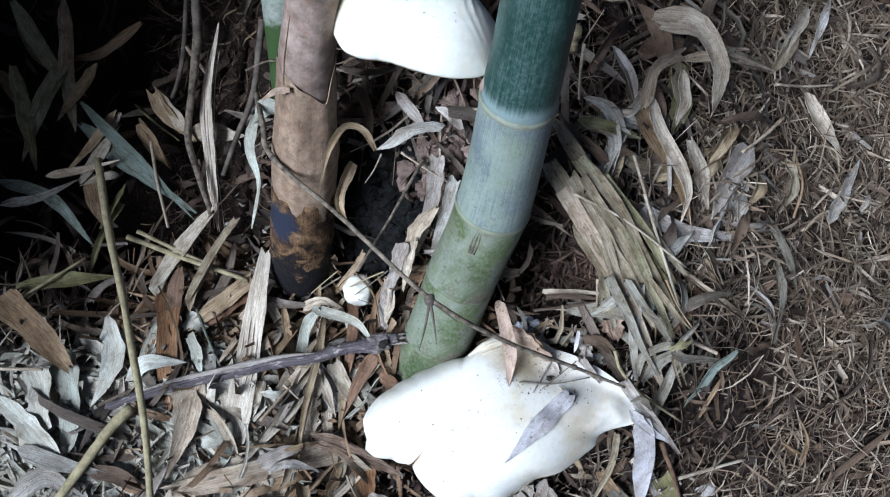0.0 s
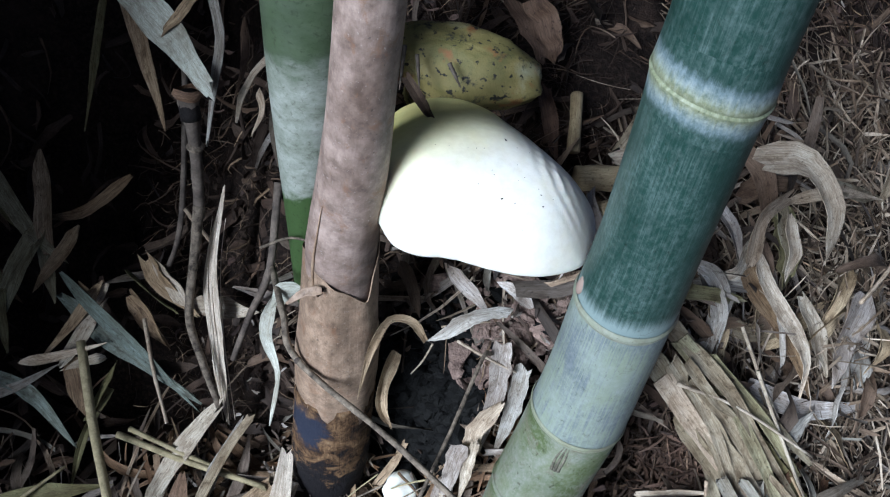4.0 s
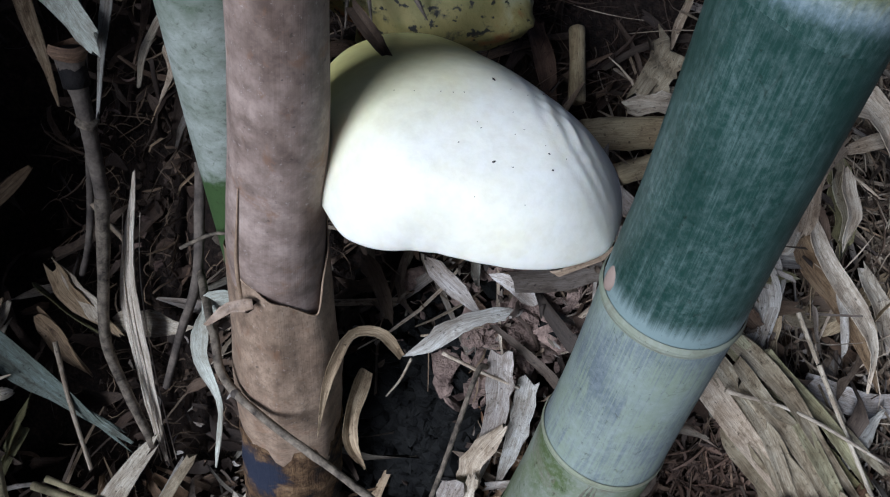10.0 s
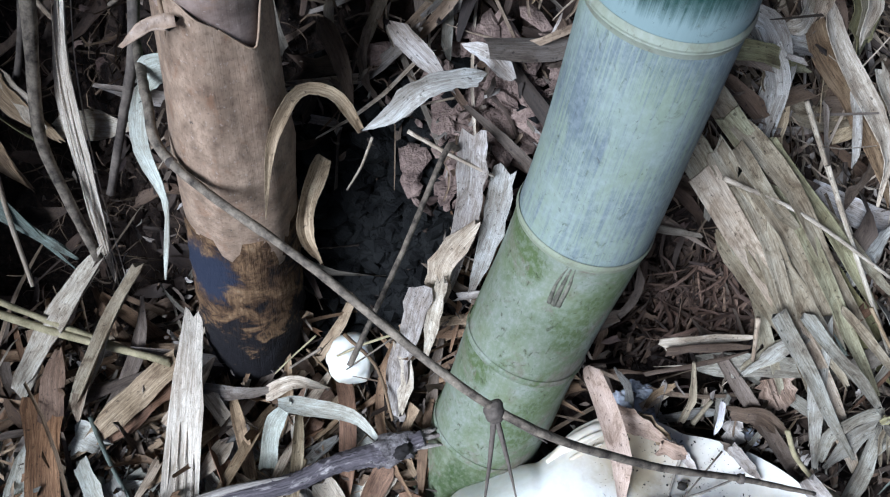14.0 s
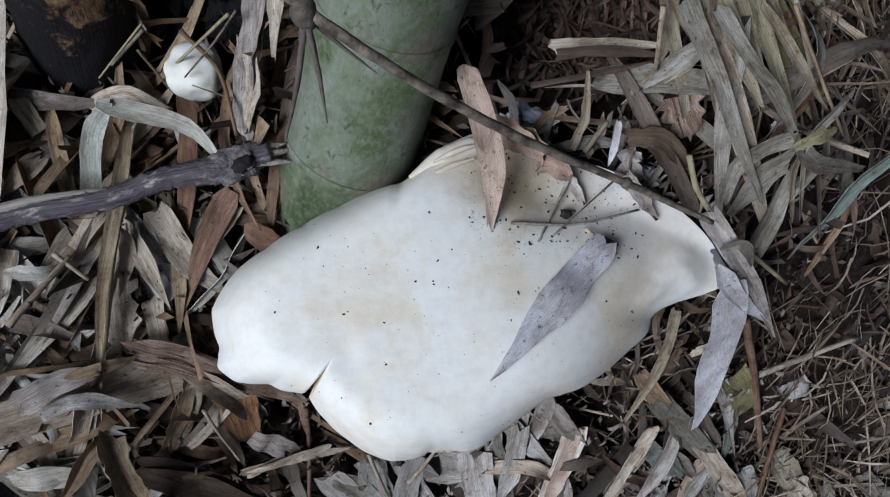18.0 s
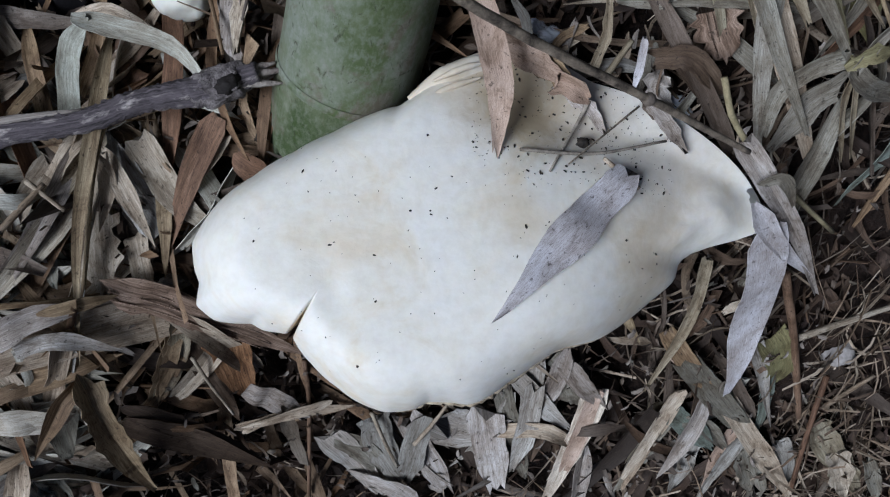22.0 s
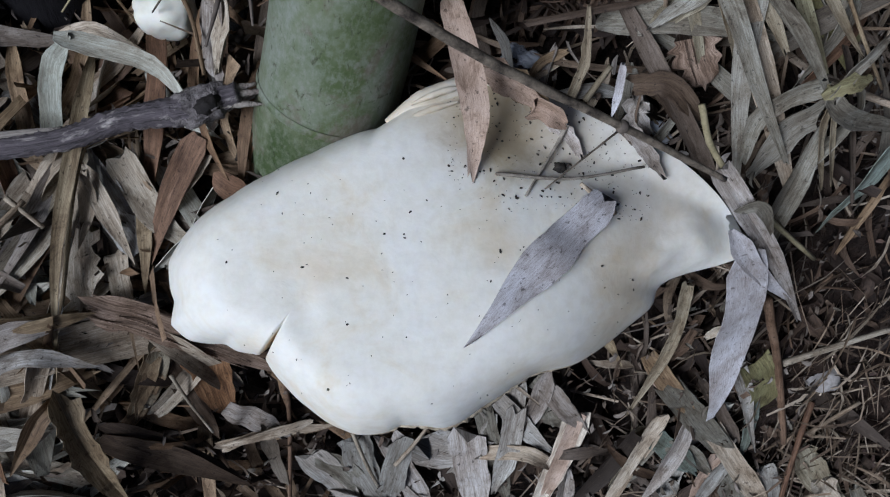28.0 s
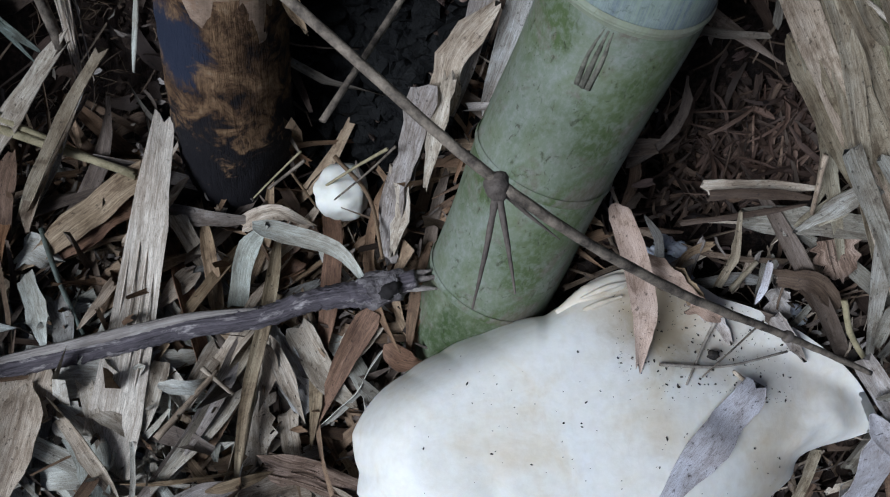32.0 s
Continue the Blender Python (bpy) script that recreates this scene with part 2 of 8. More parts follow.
def culm_material(name, low, high, bloom, amount, streak=0.5, rough=0.45, mottle=0.5, patch=None, lines_in_patch=0.6, grime=0.5, brown=0.0, powdered=0.0, collar=False):
    """Bamboo skin (UV: x round it, y along it, in metres): two greens, a thin waxy bloom in streaks and flecks, patches of another colour broken into streaks, grime and scratches."""
    m, ns, ls, bsdf = material(name)
    broad = noise_of(ns, ls, mapped(ns, ls, "UV", (30, 20, 1)), 1.0, 6.0, 0.62, 0.3)
    wide = noise_of(ns, ls, mapped(ns, ls, "UV", (22, 17, 1)), 1.0, 2.5, 0.5, 0.4)
    lines = noise_of(ns, ls, mapped(ns, ls, "UV", (620, 16, 1)), 1.0, 6.0, 0.75)
    flecks = noise_of(ns, ls, mapped(ns, ls, "UV", (320, 210, 1)), 1.0, 5.0, 0.7)
    fine = noise_of(ns, ls, mapped(ns, ls, "UV", (520, 380, 1)), 1.0, 3.0)
    scratch = noise_of(ns, ls, mapped(ns, ls, "UV", (160, 90, 1)), 1.0, 5.0, 0.75, 1.5)
    base = ramp(ns, ls, broad, [(0.38, low), (0.62, high)])
    if patch is not None:
        broken = mixed(ns, ls, lines_in_patch, wide, mixed(ns, ls, 0.58, wide, lines))
        base = mixed(ns, ls, ramp(ns, ls, broken, [(0.46, (0, 0, 0)), (0.58, (1, 1, 1))]), base, patch)
    if brown:
        dirt = noise_of(ns, ls, mapped(ns, ls, "UV", (34, 30, 1)), 1.0, 7.0, 0.7, 0.8)
        base = mixed(ns, ls, ramp(ns, ls, dirt, [(0.54, (0, 0, 0)), (0.64, (brown, brown, brown))]), base, (0.115, 0.098, 0.07))
    streaks = ramp(ns, ls, lines, [(0.46, (0, 0, 0)), (0.68, (1, 1, 1))])
    powder = ramp(ns, ls, flecks, [(0.44, (0, 0, 0)), (0.66, (1, 1, 1))])
    cover = mixed(ns, ls, streak, powder, streaks)
    patchy = ramp(ns, ls, broad, [(0.36, (0.15, 0.15, 0.15)), (0.64, (1, 1, 1))])
    cover = mixed(ns, ls, mottle, cover, mixed(ns, ls, 1.0, cover, patchy, "MULTIPLY"))
    cover = mixed(ns, ls, 1.0, cover, (amount, amount, amount), "MULTIPLY")
    if powdered:
        sep = ns.new("ShaderNodeSeparateXYZ")
        ls.new(mapped(ns, ls, "UV", (1, 1, 1)), sep.inputs[0])
        high = node(ns, "ShaderNodeMath")
        high.operation = "MULTIPLY_ADD"
        ls.new(lines, high.inputs[0])
        high.inputs[1].default_value = -0.018
        ls.new(sep.outputs[1], high.inputs[2])
        cover = mixed(ns, ls, ramp(ns, ls, high.outputs[0], [(0.0, (powdered, powdered, powdered)), (0.009, (0, 0, 0))]), cover, (0.9, 0.9, 0.9))
    colour = mixed(ns, ls, cover, base, bloom)
    if collar:
        place = ns.new("ShaderNodeSeparateXYZ")
        ls.new(mapped(ns, ls, "UV", (1, 1, 1)), place.inputs[0])
        off = node(ns, "ShaderNodeMath")
        off.operation = "ABSOLUTE"
        ls.new(place.outputs[1], off.inputs[0])
        fray = node(ns, "ShaderNodeMath")
        fray.operation = "MULTIPLY_ADD"
        ls.new(mixed(ns, ls, 0.65, broad, lines), fray.inputs[0])
        fray.inputs[1].default_value = 0.019
        ls.new(off.outputs[0], fray.inputs[2])
        olive = ramp(ns, ls, flecks, [(0.34, (0.105, 0.120, 0.070)), (0.50, (0.180, 0.200, 0.120)), (0.68, (0.275, 0.295, 0.215))])
        frost = ramp(ns, ls, flecks, [(0.34, (0.10, 0.14, 0.15)), (0.62, (0.24, 0.295, 0.32))])
        edge = mixed(ns, ls, ramp(ns, ls, fray.outputs[0], [(0.0138, (0, 0, 0)), (0.0170, (1, 1, 1))]), olive, frost)
        colour = mixed(ns, ls, ramp(ns, ls, fray.outputs[0], [(0.0172, (1, 1, 1)), (0.0232, (0, 0, 0))]), colour, edge)
    colour = mixed(ns, ls, grime, colour, mixed(ns, ls, 1.0, colour, ramp(ns, ls, scratch, [(0.30, (0.30, 0.27, 0.20)), (0.42, (1, 1, 1))]), "MULTIPLY"))
    specks = ramp(ns, ls, fine, [(0.66, (1, 1, 1)), (0.74, (0.36, 0.35, 0.28))])
    colour = mixed(ns, ls, 0.75, colour, specks, "MULTIPLY")
    ls.new(colour, bsdf.inputs["Base Color"])
    bsdf.inputs["Roughness"].default_value = rough
    bsdf.inputs["Specular IOR Level"].default_value = 0.3
    bumped(ns, ls, bsdf, lines, 0.15, 0.0006)
    return m


GREEN_DARK = culm_material("deep green bamboo skin", (0.008, 0.029, 0.022), (0.014, 0.041, 0.032), (0.22, 0.28, 0.27), 0.45, 0.55, 0.5, 0.8, grime=0.5, powdered=0.85)
GREEN_HIGH = culm_material("deep green upper bamboo skin", (0.008, 0.029, 0.022), (0.014, 0.041, 0.032), (0.22, 0.28, 0.27), 0.45, 0.55, 0.5, 0.8, grime=0.5)
COLLAR = culm_material("frosted olive node collar", (0.008, 0.029, 0.022), (0.014, 0.041, 0.032), (0.22, 0.28, 0.27), 0.45, 0.55, 0.5, 0.8, grime=0.5, collar=True)
GREEN_WAX = culm_material("waxy blue-grey bamboo skin", (0.184, 0.221, 0.158), (0.194, 0.230, 0.198), (0.288, 0.324, 0.310), 0.6, 0.35, 0.6, 0.5, (0.088, 0.108, 0.122), 1.0, 0.6)
GREEN_OLD = culm_material("olive bamboo foot skin", (0.115, 0.135, 0.070), (0.160, 0.180, 0.136), (0.240, 0.250, 0.220), 0.6, 0.1, 0.65, 0.6, (0.062, 0.086, 0.028), 0.1, 0.95, 0.9)
GREEN_FOOT = culm_material("mossy bamboo foot skin", (0.060, 0.080, 0.030), (0.120, 0.138, 0.080), (0.23, 0.24, 0.195), 0.5, 0.05, 0.7, 0.6, (0.035, 0.056, 0.014), 0.05, 1.0, 0.95)
NODE_BAND = culm_material("pale bamboo node band", (0.165, 0.185, 0.125), (0.215, 0.230, 0.175), (0.33, 0.35, 0.325), 0.35, 0.3, grime=0.8, brown=0.5)
NODE_SCAR = culm_material("tan node scar", (0.165, 0.185, 0.115), (0.205, 0.220, 0.150), (0.28, 0.29, 0.25), 0.4, 0.3, grime=0.8, brown=0.5)
GREEN_BRIGHT = culm_material("fresh green bamboo skin", (0.07, 0.15, 0.025), (0.12, 0.21, 0.05), (0.20, 0.27, 0.14), 0.3, 0.3)


def sheath_material(name, dark, light, mottled):
    m, ns, ls, bsdf = material(name)
    broad = noise_of(ns, ls, mapped(ns, ls, "UV", (30, 20, 1)), 1.0, 5.0, 0.6)
    lines = noise_of(ns, ls, mapped(ns, ls, "UV", (700, 12, 1)), 1.0, 3.0)
    fine = noise_of(ns, ls, mapped(ns, ls, "UV", (640, 560, 1)), 1.0, 3.0)
    cloud = noise_of(ns, ls, mapped(ns, ls, "UV", (110, 90, 1)), 1.0, 5.0, 0.65)
    colour = ramp(ns, ls, broad, [(0.32, dark), (0.68, light)])
    colour = mixed(ns, ls, 0.75, colour, ramp(ns, ls, cloud, [(0.36, (0.5, 0.46, 0.43)), (0.62, (1.28, 1.28, 1.28))]), "MULTIPLY")
    colour = mixed(ns, ls, 0.22, colour, ramp(ns, ls, lines, [(0.3, (0.6, 0.55, 0.5)), (0.7, (1.1, 1.1, 1.1))]), "MULTIPLY")
    specks = ramp(ns, ls, fine, [(0.36, (0.35, 0.28, 0.22)), (0.46, (1, 1, 1))])
    colour = mixed(ns, ls, mottled, colour, specks, "MULTIPLY")
    rusty = noise_of(ns, ls, mapped(ns, ls, "UV", (75, 60, 1)), 1.0, 6.0, 0.7, 0.5)
    colour = mixed(ns, ls, ramp(ns, ls, rusty, [(0.56, (0, 0, 0)), (0.66, (0.6, 0.6, 0.6))]), colour, (0.20, 0.105, 0.055))
    pits = noise_of(ns, ls, mapped(ns, ls, "UV", (260, 230, 1)), 1.0, 2.0)
    colour = mixed(ns, ls, ramp(ns, ls, pits, [(0.25, (0.75, 0.75, 0.75)), (0.31, (0, 0, 0))]), colour, (0.05, 0.038, 0.03))
    dust = noise_of(ns, ls, mapped(ns, ls, "UV", (420, 330, 1)), 1.0, 4.0, 0.75)
    colour = mixed(ns, ls, ramp(ns, ls, dust, [(0.60, (0, 0, 0)), (0.72, (0.55, 0.55, 0.55))]), colour, (0.50, 0.45, 0.41))
    ls.new(colour, bsdf.inputs["Base Color"])
    bsdf.inputs["Roughness"].default_value = 0.62
    bumped(ns, ls, bsdf, lines, 0.25, 0.0008)
    return m


SHEATH_UP = sheath_material("mauve-brown culm sheath", (0.15, 0.105, 0.08), (0.36, 0.28, 0.235), 0.15)
SHEATH_LOW = sheath_material("tan-brown culm sheath", (0.17, 0.115, 0.075), (0.35, 0.255, 0.175), 0.4)
SHEATH_EDGE = sheath_material("pale dry sheath edge", (0.22, 0.15, 0.09), (0.38, 0.28, 0.19), 0.3)


def scorched_material():
    """The shoot's foot: ochre skin, charred below, with a blue-black smear on one flank."""
    m, ns, ls, bsdf = material("scorched brown culm foot")
    vec = mapped(ns, ls, "Object", (1, 1, 1))
    blot = noise_of(ns, ls, vec, 62.0, 10.0, 0.74, 0.5)
    fibre = noise_of(ns, ls, mapped(ns, ls, "UV", (420, 40, 1)), 1.0, 5.0, 0.7)
    pos = ns.new("ShaderNodeNewGeometry")
    sep = ns.new("ShaderNodeSeparateXYZ")
    ls.new(pos.outputs["Position"], sep.inputs[0])
    colour = ramp(ns, ls, blot, [(0.40, (0.012, 0.009, 0.008)), (0.49, (0.075, 0.043, 0.022)), (0.60, (0.19, 0.118, 0.060)), (0.74, (0.29, 0.21, 0.13))])
    colour = mixed(ns, ls, 0.6, colour, ramp(ns, ls, fibre, [(0.32, (0.35, 0.3, 0.28)), (0.6, (1, 1, 1))]), "MULTIPLY")
    low = node(ns, "ShaderNodeMath")
    low.operation = "MULTIPLY_ADD"
    ls.new(blot, low.inputs[0])
    low.inputs[1].default_value = 0.28
    ls.new(sep.outputs[2], low.inputs[2])
    char = ramp(ns, ls, low.outputs[0], [(0.158, (1, 1, 1)), (0.182, (0, 0, 0))])
    colour = mixed(ns, ls, char, colour, (0.010, 0.009, 0.010))
    far = node(ns, "ShaderNodeVectorMath")
    far.operation = "DISTANCE"
    ls.new(pos.outputs["Position"], far.inputs[0])
    far.inputs[1].default_value = (-0.166, 0.100, 0.080)
    near = node(ns, "ShaderNodeMath")
    near.operation = "MULTIPLY_ADD"
    ls.new(blot, near.inputs[0])
    near.inputs[1].default_value = 0.05
    ls.new(far.outputs["Value"], near.inputs[2])
    smear = ramp(ns, ls, near.outputs[0], [(0.043, (1, 1, 1)), (0.052, (0, 0, 0))])
    colour = mixed(ns, ls, smear, colour, (0.022, 0.026, 0.042))
    ls.new(colour, bsdf.inputs["Base Color"])
    bsdf.inputs["Roughness"].default_value = 0.8
    bsdf.inputs["Specular IOR Level"].default_value = 0.15
    bumped(ns, ls, bsdf, mixed(ns, ls, 0.6, fibre, blot), 0.9, 0.003)
    return m


BARK_BURNT = scorched_material()


def cap_material(name, white, cream, buff, back=None, stains=()):
    """Smooth, faintly stained flesh of the white bracket mushrooms; back paints olive shade into the colour."""
    m, ns, ls, bsdf = material(name)
    vec = mapped(ns, ls, "Object", (1, 1, 1))
    big = noise_of(ns, ls, vec, 22.0, 5.0, 0.65, 0.6)
    fine = noise_of(ns, ls, vec, 160.0, 5.0, 0.6)
    colour = ramp(ns, ls, big, [(0.34, white), (0.54, cream), (0.70, buff)])
    # Olive back tint: the shoot's shade and green bounce, painted into the flesh colour.
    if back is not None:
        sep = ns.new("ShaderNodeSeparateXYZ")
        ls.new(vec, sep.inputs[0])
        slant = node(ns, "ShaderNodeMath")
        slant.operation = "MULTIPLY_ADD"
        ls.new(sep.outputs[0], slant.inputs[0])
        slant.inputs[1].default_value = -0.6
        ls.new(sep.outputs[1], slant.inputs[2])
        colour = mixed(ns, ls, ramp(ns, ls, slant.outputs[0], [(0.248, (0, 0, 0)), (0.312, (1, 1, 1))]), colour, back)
    blot = noise_of(ns, ls, vec, 90.0, 6.0, 0.7, 0.5)
    for place, size, tint, amount in stains:
        far = node(ns, "ShaderNodeVectorMath")
        far.operation = "DISTANCE"
        ls.new(vec, far.inputs[0])
        far.inputs[1].default_value = place
        edge = node(ns, "ShaderNodeMath")
        edge.operation = "MULTIPLY_ADD"
        ls.new(blot, edge.inputs[0])
        edge.inputs[1].default_value = size * 1.1
        ls.new(far.outputs["Value"], edge.inputs[2])
        colour = mixed(ns, ls, ramp(ns, ls, edge.outputs[0], [(size * 1.0, (amount, amount, amount)), (size * 1.9, (0, 0, 0))]), colour, tint)
    colour = mixed(ns, ls, 0.4, colour, ramp(ns, ls, fine, [(0.3, (0.78, 0.75, 0.69)), (0.6, (1, 1, 1))]), "MULTIPLY")
    ls.new(colour, bsdf.inputs["Base Color"])
    bsdf.inputs["Roughness"].default_value = 0.55
    bsdf.inputs["Subsurface Weight"].default_value = 0.12
    bsdf.inputs["Subsurface Radius"].default_value = (0.012, 0.008, 0.004)
    bsdf.inputs["Specular IOR Level"].default_value = 0.3
    bumped(ns, ls, bsdf, mixed(ns, ls, 0.55, fine, blot), 0.22, 0.0016)
    return m


CAP = cap_material("white mushroom flesh", (0.752, 0.738, 0.681), (0.747, 0.719, 0.630), (0.686, 0.611, 0.470), stains=(
    ((0.150, -0.112, 0.045), 0.022, (0.60, 0.50, 0.33), 0.55), ((0.115, -0.138, 0.04), 0.016, (0.60, 0.50, 0.34), 0.5),
    ((0.087, -0.019, 0.053), 0.026, (0.30, 0.23, 0.11), 0.85), ((0.070, 0.000, 0.056), 0.032, (0.50, 0.40, 0.26), 0.6), ((0.118, -0.022, 0.042), 0.030, (0.40, 0.33, 0.24), 0.6),
    ((0.170, -0.050, 0.042), 0.028, (0.50, 0.44, 0.36), 0.5), ((0.150, -0.084, 0.050), 0.024, (0.62, 0.50, 0.33), 0.5),
    ((0.082, -0.074, 0.070), 0.013, (0.64, 0.54, 0.38), 0.5), ((0.004, -0.088, 0.062), 0.010, (0.66, 0.56, 0.42), 0.4), ((-0.012, -0.112, 0.045), 0.013, (0.60, 0.38, 0.14), 0.8)))
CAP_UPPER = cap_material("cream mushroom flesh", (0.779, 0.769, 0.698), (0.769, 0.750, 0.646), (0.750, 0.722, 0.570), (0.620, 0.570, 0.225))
GILLS = cap_material("buff mushroom underside", (0.62, 0.52, 0.36), (0.70, 0.62, 0.46), (0.52, 0.40, 0.25))


def plain(name, a, b, scale, rough=0.8, bump=0.4, depth=0.002, gloss=0.3):
    m, ns, ls, bsdf = material(name)
    vec = mapped(ns, ls, "Object", (1, 1, 1))
    n1 = noise_of(ns, ls, vec, scale, 6.0, 0.65)
    n2 = noise_of(ns, ls, vec, scale * 7, 4.0, 0.6)
    colour = ramp(ns, ls, n1, [(0.34, a), (0.66, b)])
    colour = mixed(ns, ls, 0.4, colour, ramp(ns, ls, n2, [(0.35, (0.5, 0.48, 0.45)), (0.6, (1, 1, 1))]), "MULTIPLY")
    ls.new(colour, bsdf.inputs["Base Color"])
    bsdf.inputs["Roughness"].default_value = rough
    bsdf.inputs["Specular IOR Level"].default_value = gloss
    bumped(ns, ls, bsdf, n2, bump, depth)
    return m


TWIG = plain("weathered grey-brown twig", (0.030, 0.023, 0.017), (0.25, 0.205, 0.15), 130)
TWIG_DARK = plain("dark twig bark", (0.05, 0.04, 0.033), (0.17, 0.14, 0.11), 60)
def grained(name, a, b, pale):
    """Weathered wood whose grain runs along it (UV: x round, y along, in metres)."""
    m, ns, ls, bsdf = material(name)
    grain = noise_of(ns, ls, mapped(ns, ls, "UV", (900, 30, 1)), 1.0, 5.0, 0.7)
    worn = noise_of(ns, ls, mapped(ns, ls, "UV", (140, 45, 1)), 1.0, 5.0, 0.7, 0.5)
    colour = ramp(ns, ls, grain, [(0.32, a), (0.64, b)])
    colour = mixed(ns, ls, ramp(ns, ls, worn, [(0.54, (0, 0, 0)), (0.66, (1, 1, 1))]), colour, pale)
    ls.new(colour, bsdf.inputs["Base Color"])
    bsdf.inputs["Roughness"].default_value = 0.8
    bumped(ns, ls, bsdf, mixed(ns, ls, 0.5, grain, worn), 1.0, 0.003)
    return m


STICK = grained("purplish grey dead stick", (0.014, 0.011, 0.012), (0.135, 0.113, 0.120), (0.40, 0.36, 0.33))
PEEL = grained("pale peeling bark", (0.16, 0.13, 0.11), (0.40, 0.36, 0.31), (0.46, 0.42, 0.37))
STICK_END = plain("splintered pale stick end", (0.16, 0.13, 0.11), (0.42, 0.38, 0.33), 90, 0.85, 0.8, 0.003)
# Near-black colour that stands in for the shade inside holes.
HOLE_SHADE = plain("black shade inside a hollow", (0.005, 0.004, 0.004), (0.015, 0.012, 0.01), 80)
STRAW_GREY = plain("weathered grey straw", (0.13, 0.11, 0.085), (0.36, 0.32, 0.26), 150)
STALK = plain("speckled straw-coloured stalk", (0.20, 0.17, 0.09), (0.40, 0.34, 0.20), 120)
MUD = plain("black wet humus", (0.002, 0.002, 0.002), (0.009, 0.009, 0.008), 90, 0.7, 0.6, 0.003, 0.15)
WOODY = plain("crumbling reddish wood", (0.018, 0.011, 0.008), (0.13, 0.082, 0.058), 60, 0.9, 1.0, 0.004)


def ochre_material():
    """Olive-yellow skin with black mould spots, rusty patches and pale lichen."""
    m, ns, ls, bsdf = material("mottled ochre shoot skin")
    vec = mapped(ns, ls, "Object", (1, 1, 1))
    broad = noise_of(ns, ls, vec, 26.0, 5.0, 0.6, 0.4)
    rust = noise_of(ns, ls, vec, 34.0, 4.0, 0.55)
    spots = noise_of(ns, ls, vec, 190.0, 3.0, 0.5)
    soot = noise_of(ns, ls, vec, 60.0, 6.0, 0.7)
    colour = ramp(ns, ls, broad, [(0.34, (0.13, 0.12, 0.035)), (0.54, (0.24, 0.20, 0.065)), (0.70, (0.34, 0.33, 0.20))])
    colour = mixed(ns, ls, ramp(ns, ls, rust, [(0.55, (0, 0, 0)), (0.63, (0.9, 0.9, 0.9))]), colour, (0.24, 0.085, 0.022))
    colour = mixed(ns, ls, ramp(ns, ls, soot, [(0.56, (0, 0, 0)), (0.66, (1, 1, 1))]), colour, (0.020, 0.022, 0.018))
    colour = mixed(ns, ls, ramp(ns, ls, spots, [(0.60, (0, 0, 0)), (0.66, (1, 1, 1))]), colour, (0.012, 0.012, 0.008))
    ls.new(colour, bsdf.inputs["Base Color"])
    bsdf.inputs["Roughness"].default_value = 0.7
    bumped(ns, ls, bsdf, soot, 0.6, 0.003)
    return m


YELLOW = ochre_material()
DIRT = plain("black dirt specks", (0.01, 0.008, 0.006), (0.05, 0.04, 0.03), 200)
PEBBLE = plain("pale grey fungus chip", (0.24, 0.22, 0.20), (0.42, 0.39, 0.36), 60)


# ---- mesh helpers ----
def part(name, bm, mat, parent=None, label="", smooth=True):
    me = bpy.data.meshes.new(name)
    bm.to_mesh(me)
    bm.free()
    return meshed(name, me, mat, parent, label, smooth)


def meshed(name, me, mat, parent=None, label="", smooth=True):
    me.materials.append(mat)
    if smooth:
        me.shade_smooth()
    ob = new(name, me)
    if parent:
        ob.parent = parent
        ob.matrix_parent_inverse = parent.matrix_world.inverted()
    if label:
        tagged(ob, label)
    return ob


def grid_mesh(name, rows, uvs=None, close_u=False, caps=False):
    """A mesh from rows of points (n, m, 3), with UVs (n, m, 2) where given."""
    rows = np.asarray(rows, float)
    n, m = rows.shape[:2]
    verts = rows.reshape(-1, 3)
    faces = []
    for i in range(n - 1):
        for j in range(m if close_u else m - 1):
            k = (j + 1) % m
            faces.append((i * m + j, i * m + k, (i + 1) * m + k, (i + 1) * m + j))
    if caps:
        faces.append(tuple(range(m - 1, -1, -1)))
        faces.append(tuple((n - 1) * m + j for j in range(m)))
    me = bpy.data.meshes.new(name)
    me.from_pydata([tuple(v) for v in verts], [], faces)
    if uvs is not None:
        flat = np.asarray(uvs, float).reshape(-1, 2)
        layer = me.uv_layers.new(name="uv")
        idx = np.empty(len(me.loops), int)
        me.loops.foreach_get("vertex_index", idx)
        got = flat[idx]
        if close_u:
            span = flat[:, 0].max() + (flat[:, 0].max() / max(m - 1, 1))
            starts = np.empty(len(me.polygons), int)
            totals = np.empty(len(me.polygons), int)
            me.polygons.foreach_get("loop_start", starts)
            me.polygons.foreach_get("loop_total", totals)
            for s, c in zip(starts, totals):
                if c == 4 and np.ptp(got[s:s + c, 0]) > span / 2:
                    low = got[s:s + c, 0] < span / 2
                    got[s:s + c, 0][low] += span
        layer.data.foreach_set("uv", got.ravel())
    me.update()
    return me


def spline(points, count):
    """Catmull-Rom through the points, resampled."""
    p = np.asarray(points, float)
    if len(p) == 2:
        return p[0] + (p[1] - p[0]) * np.linspace(0, 1, count)[:, None]
    q = np.vstack([2 * p[0] - p[1], p, 2 * p[-1] - p[-2]])
    out = []
    for u in np.linspace(0, len(p) - 1 - 1e-9, count):
        i = int(u)
        t = u - i
        a, b, c, d = q[i:i + 4]
        out.append(0.5 * (2 * b + (c - a) * t + (2 * a - 5 * b + 4 * c - d) * t * t + (3 * b - a - 3 * c + d) * t ** 3))
    return np.array(out)


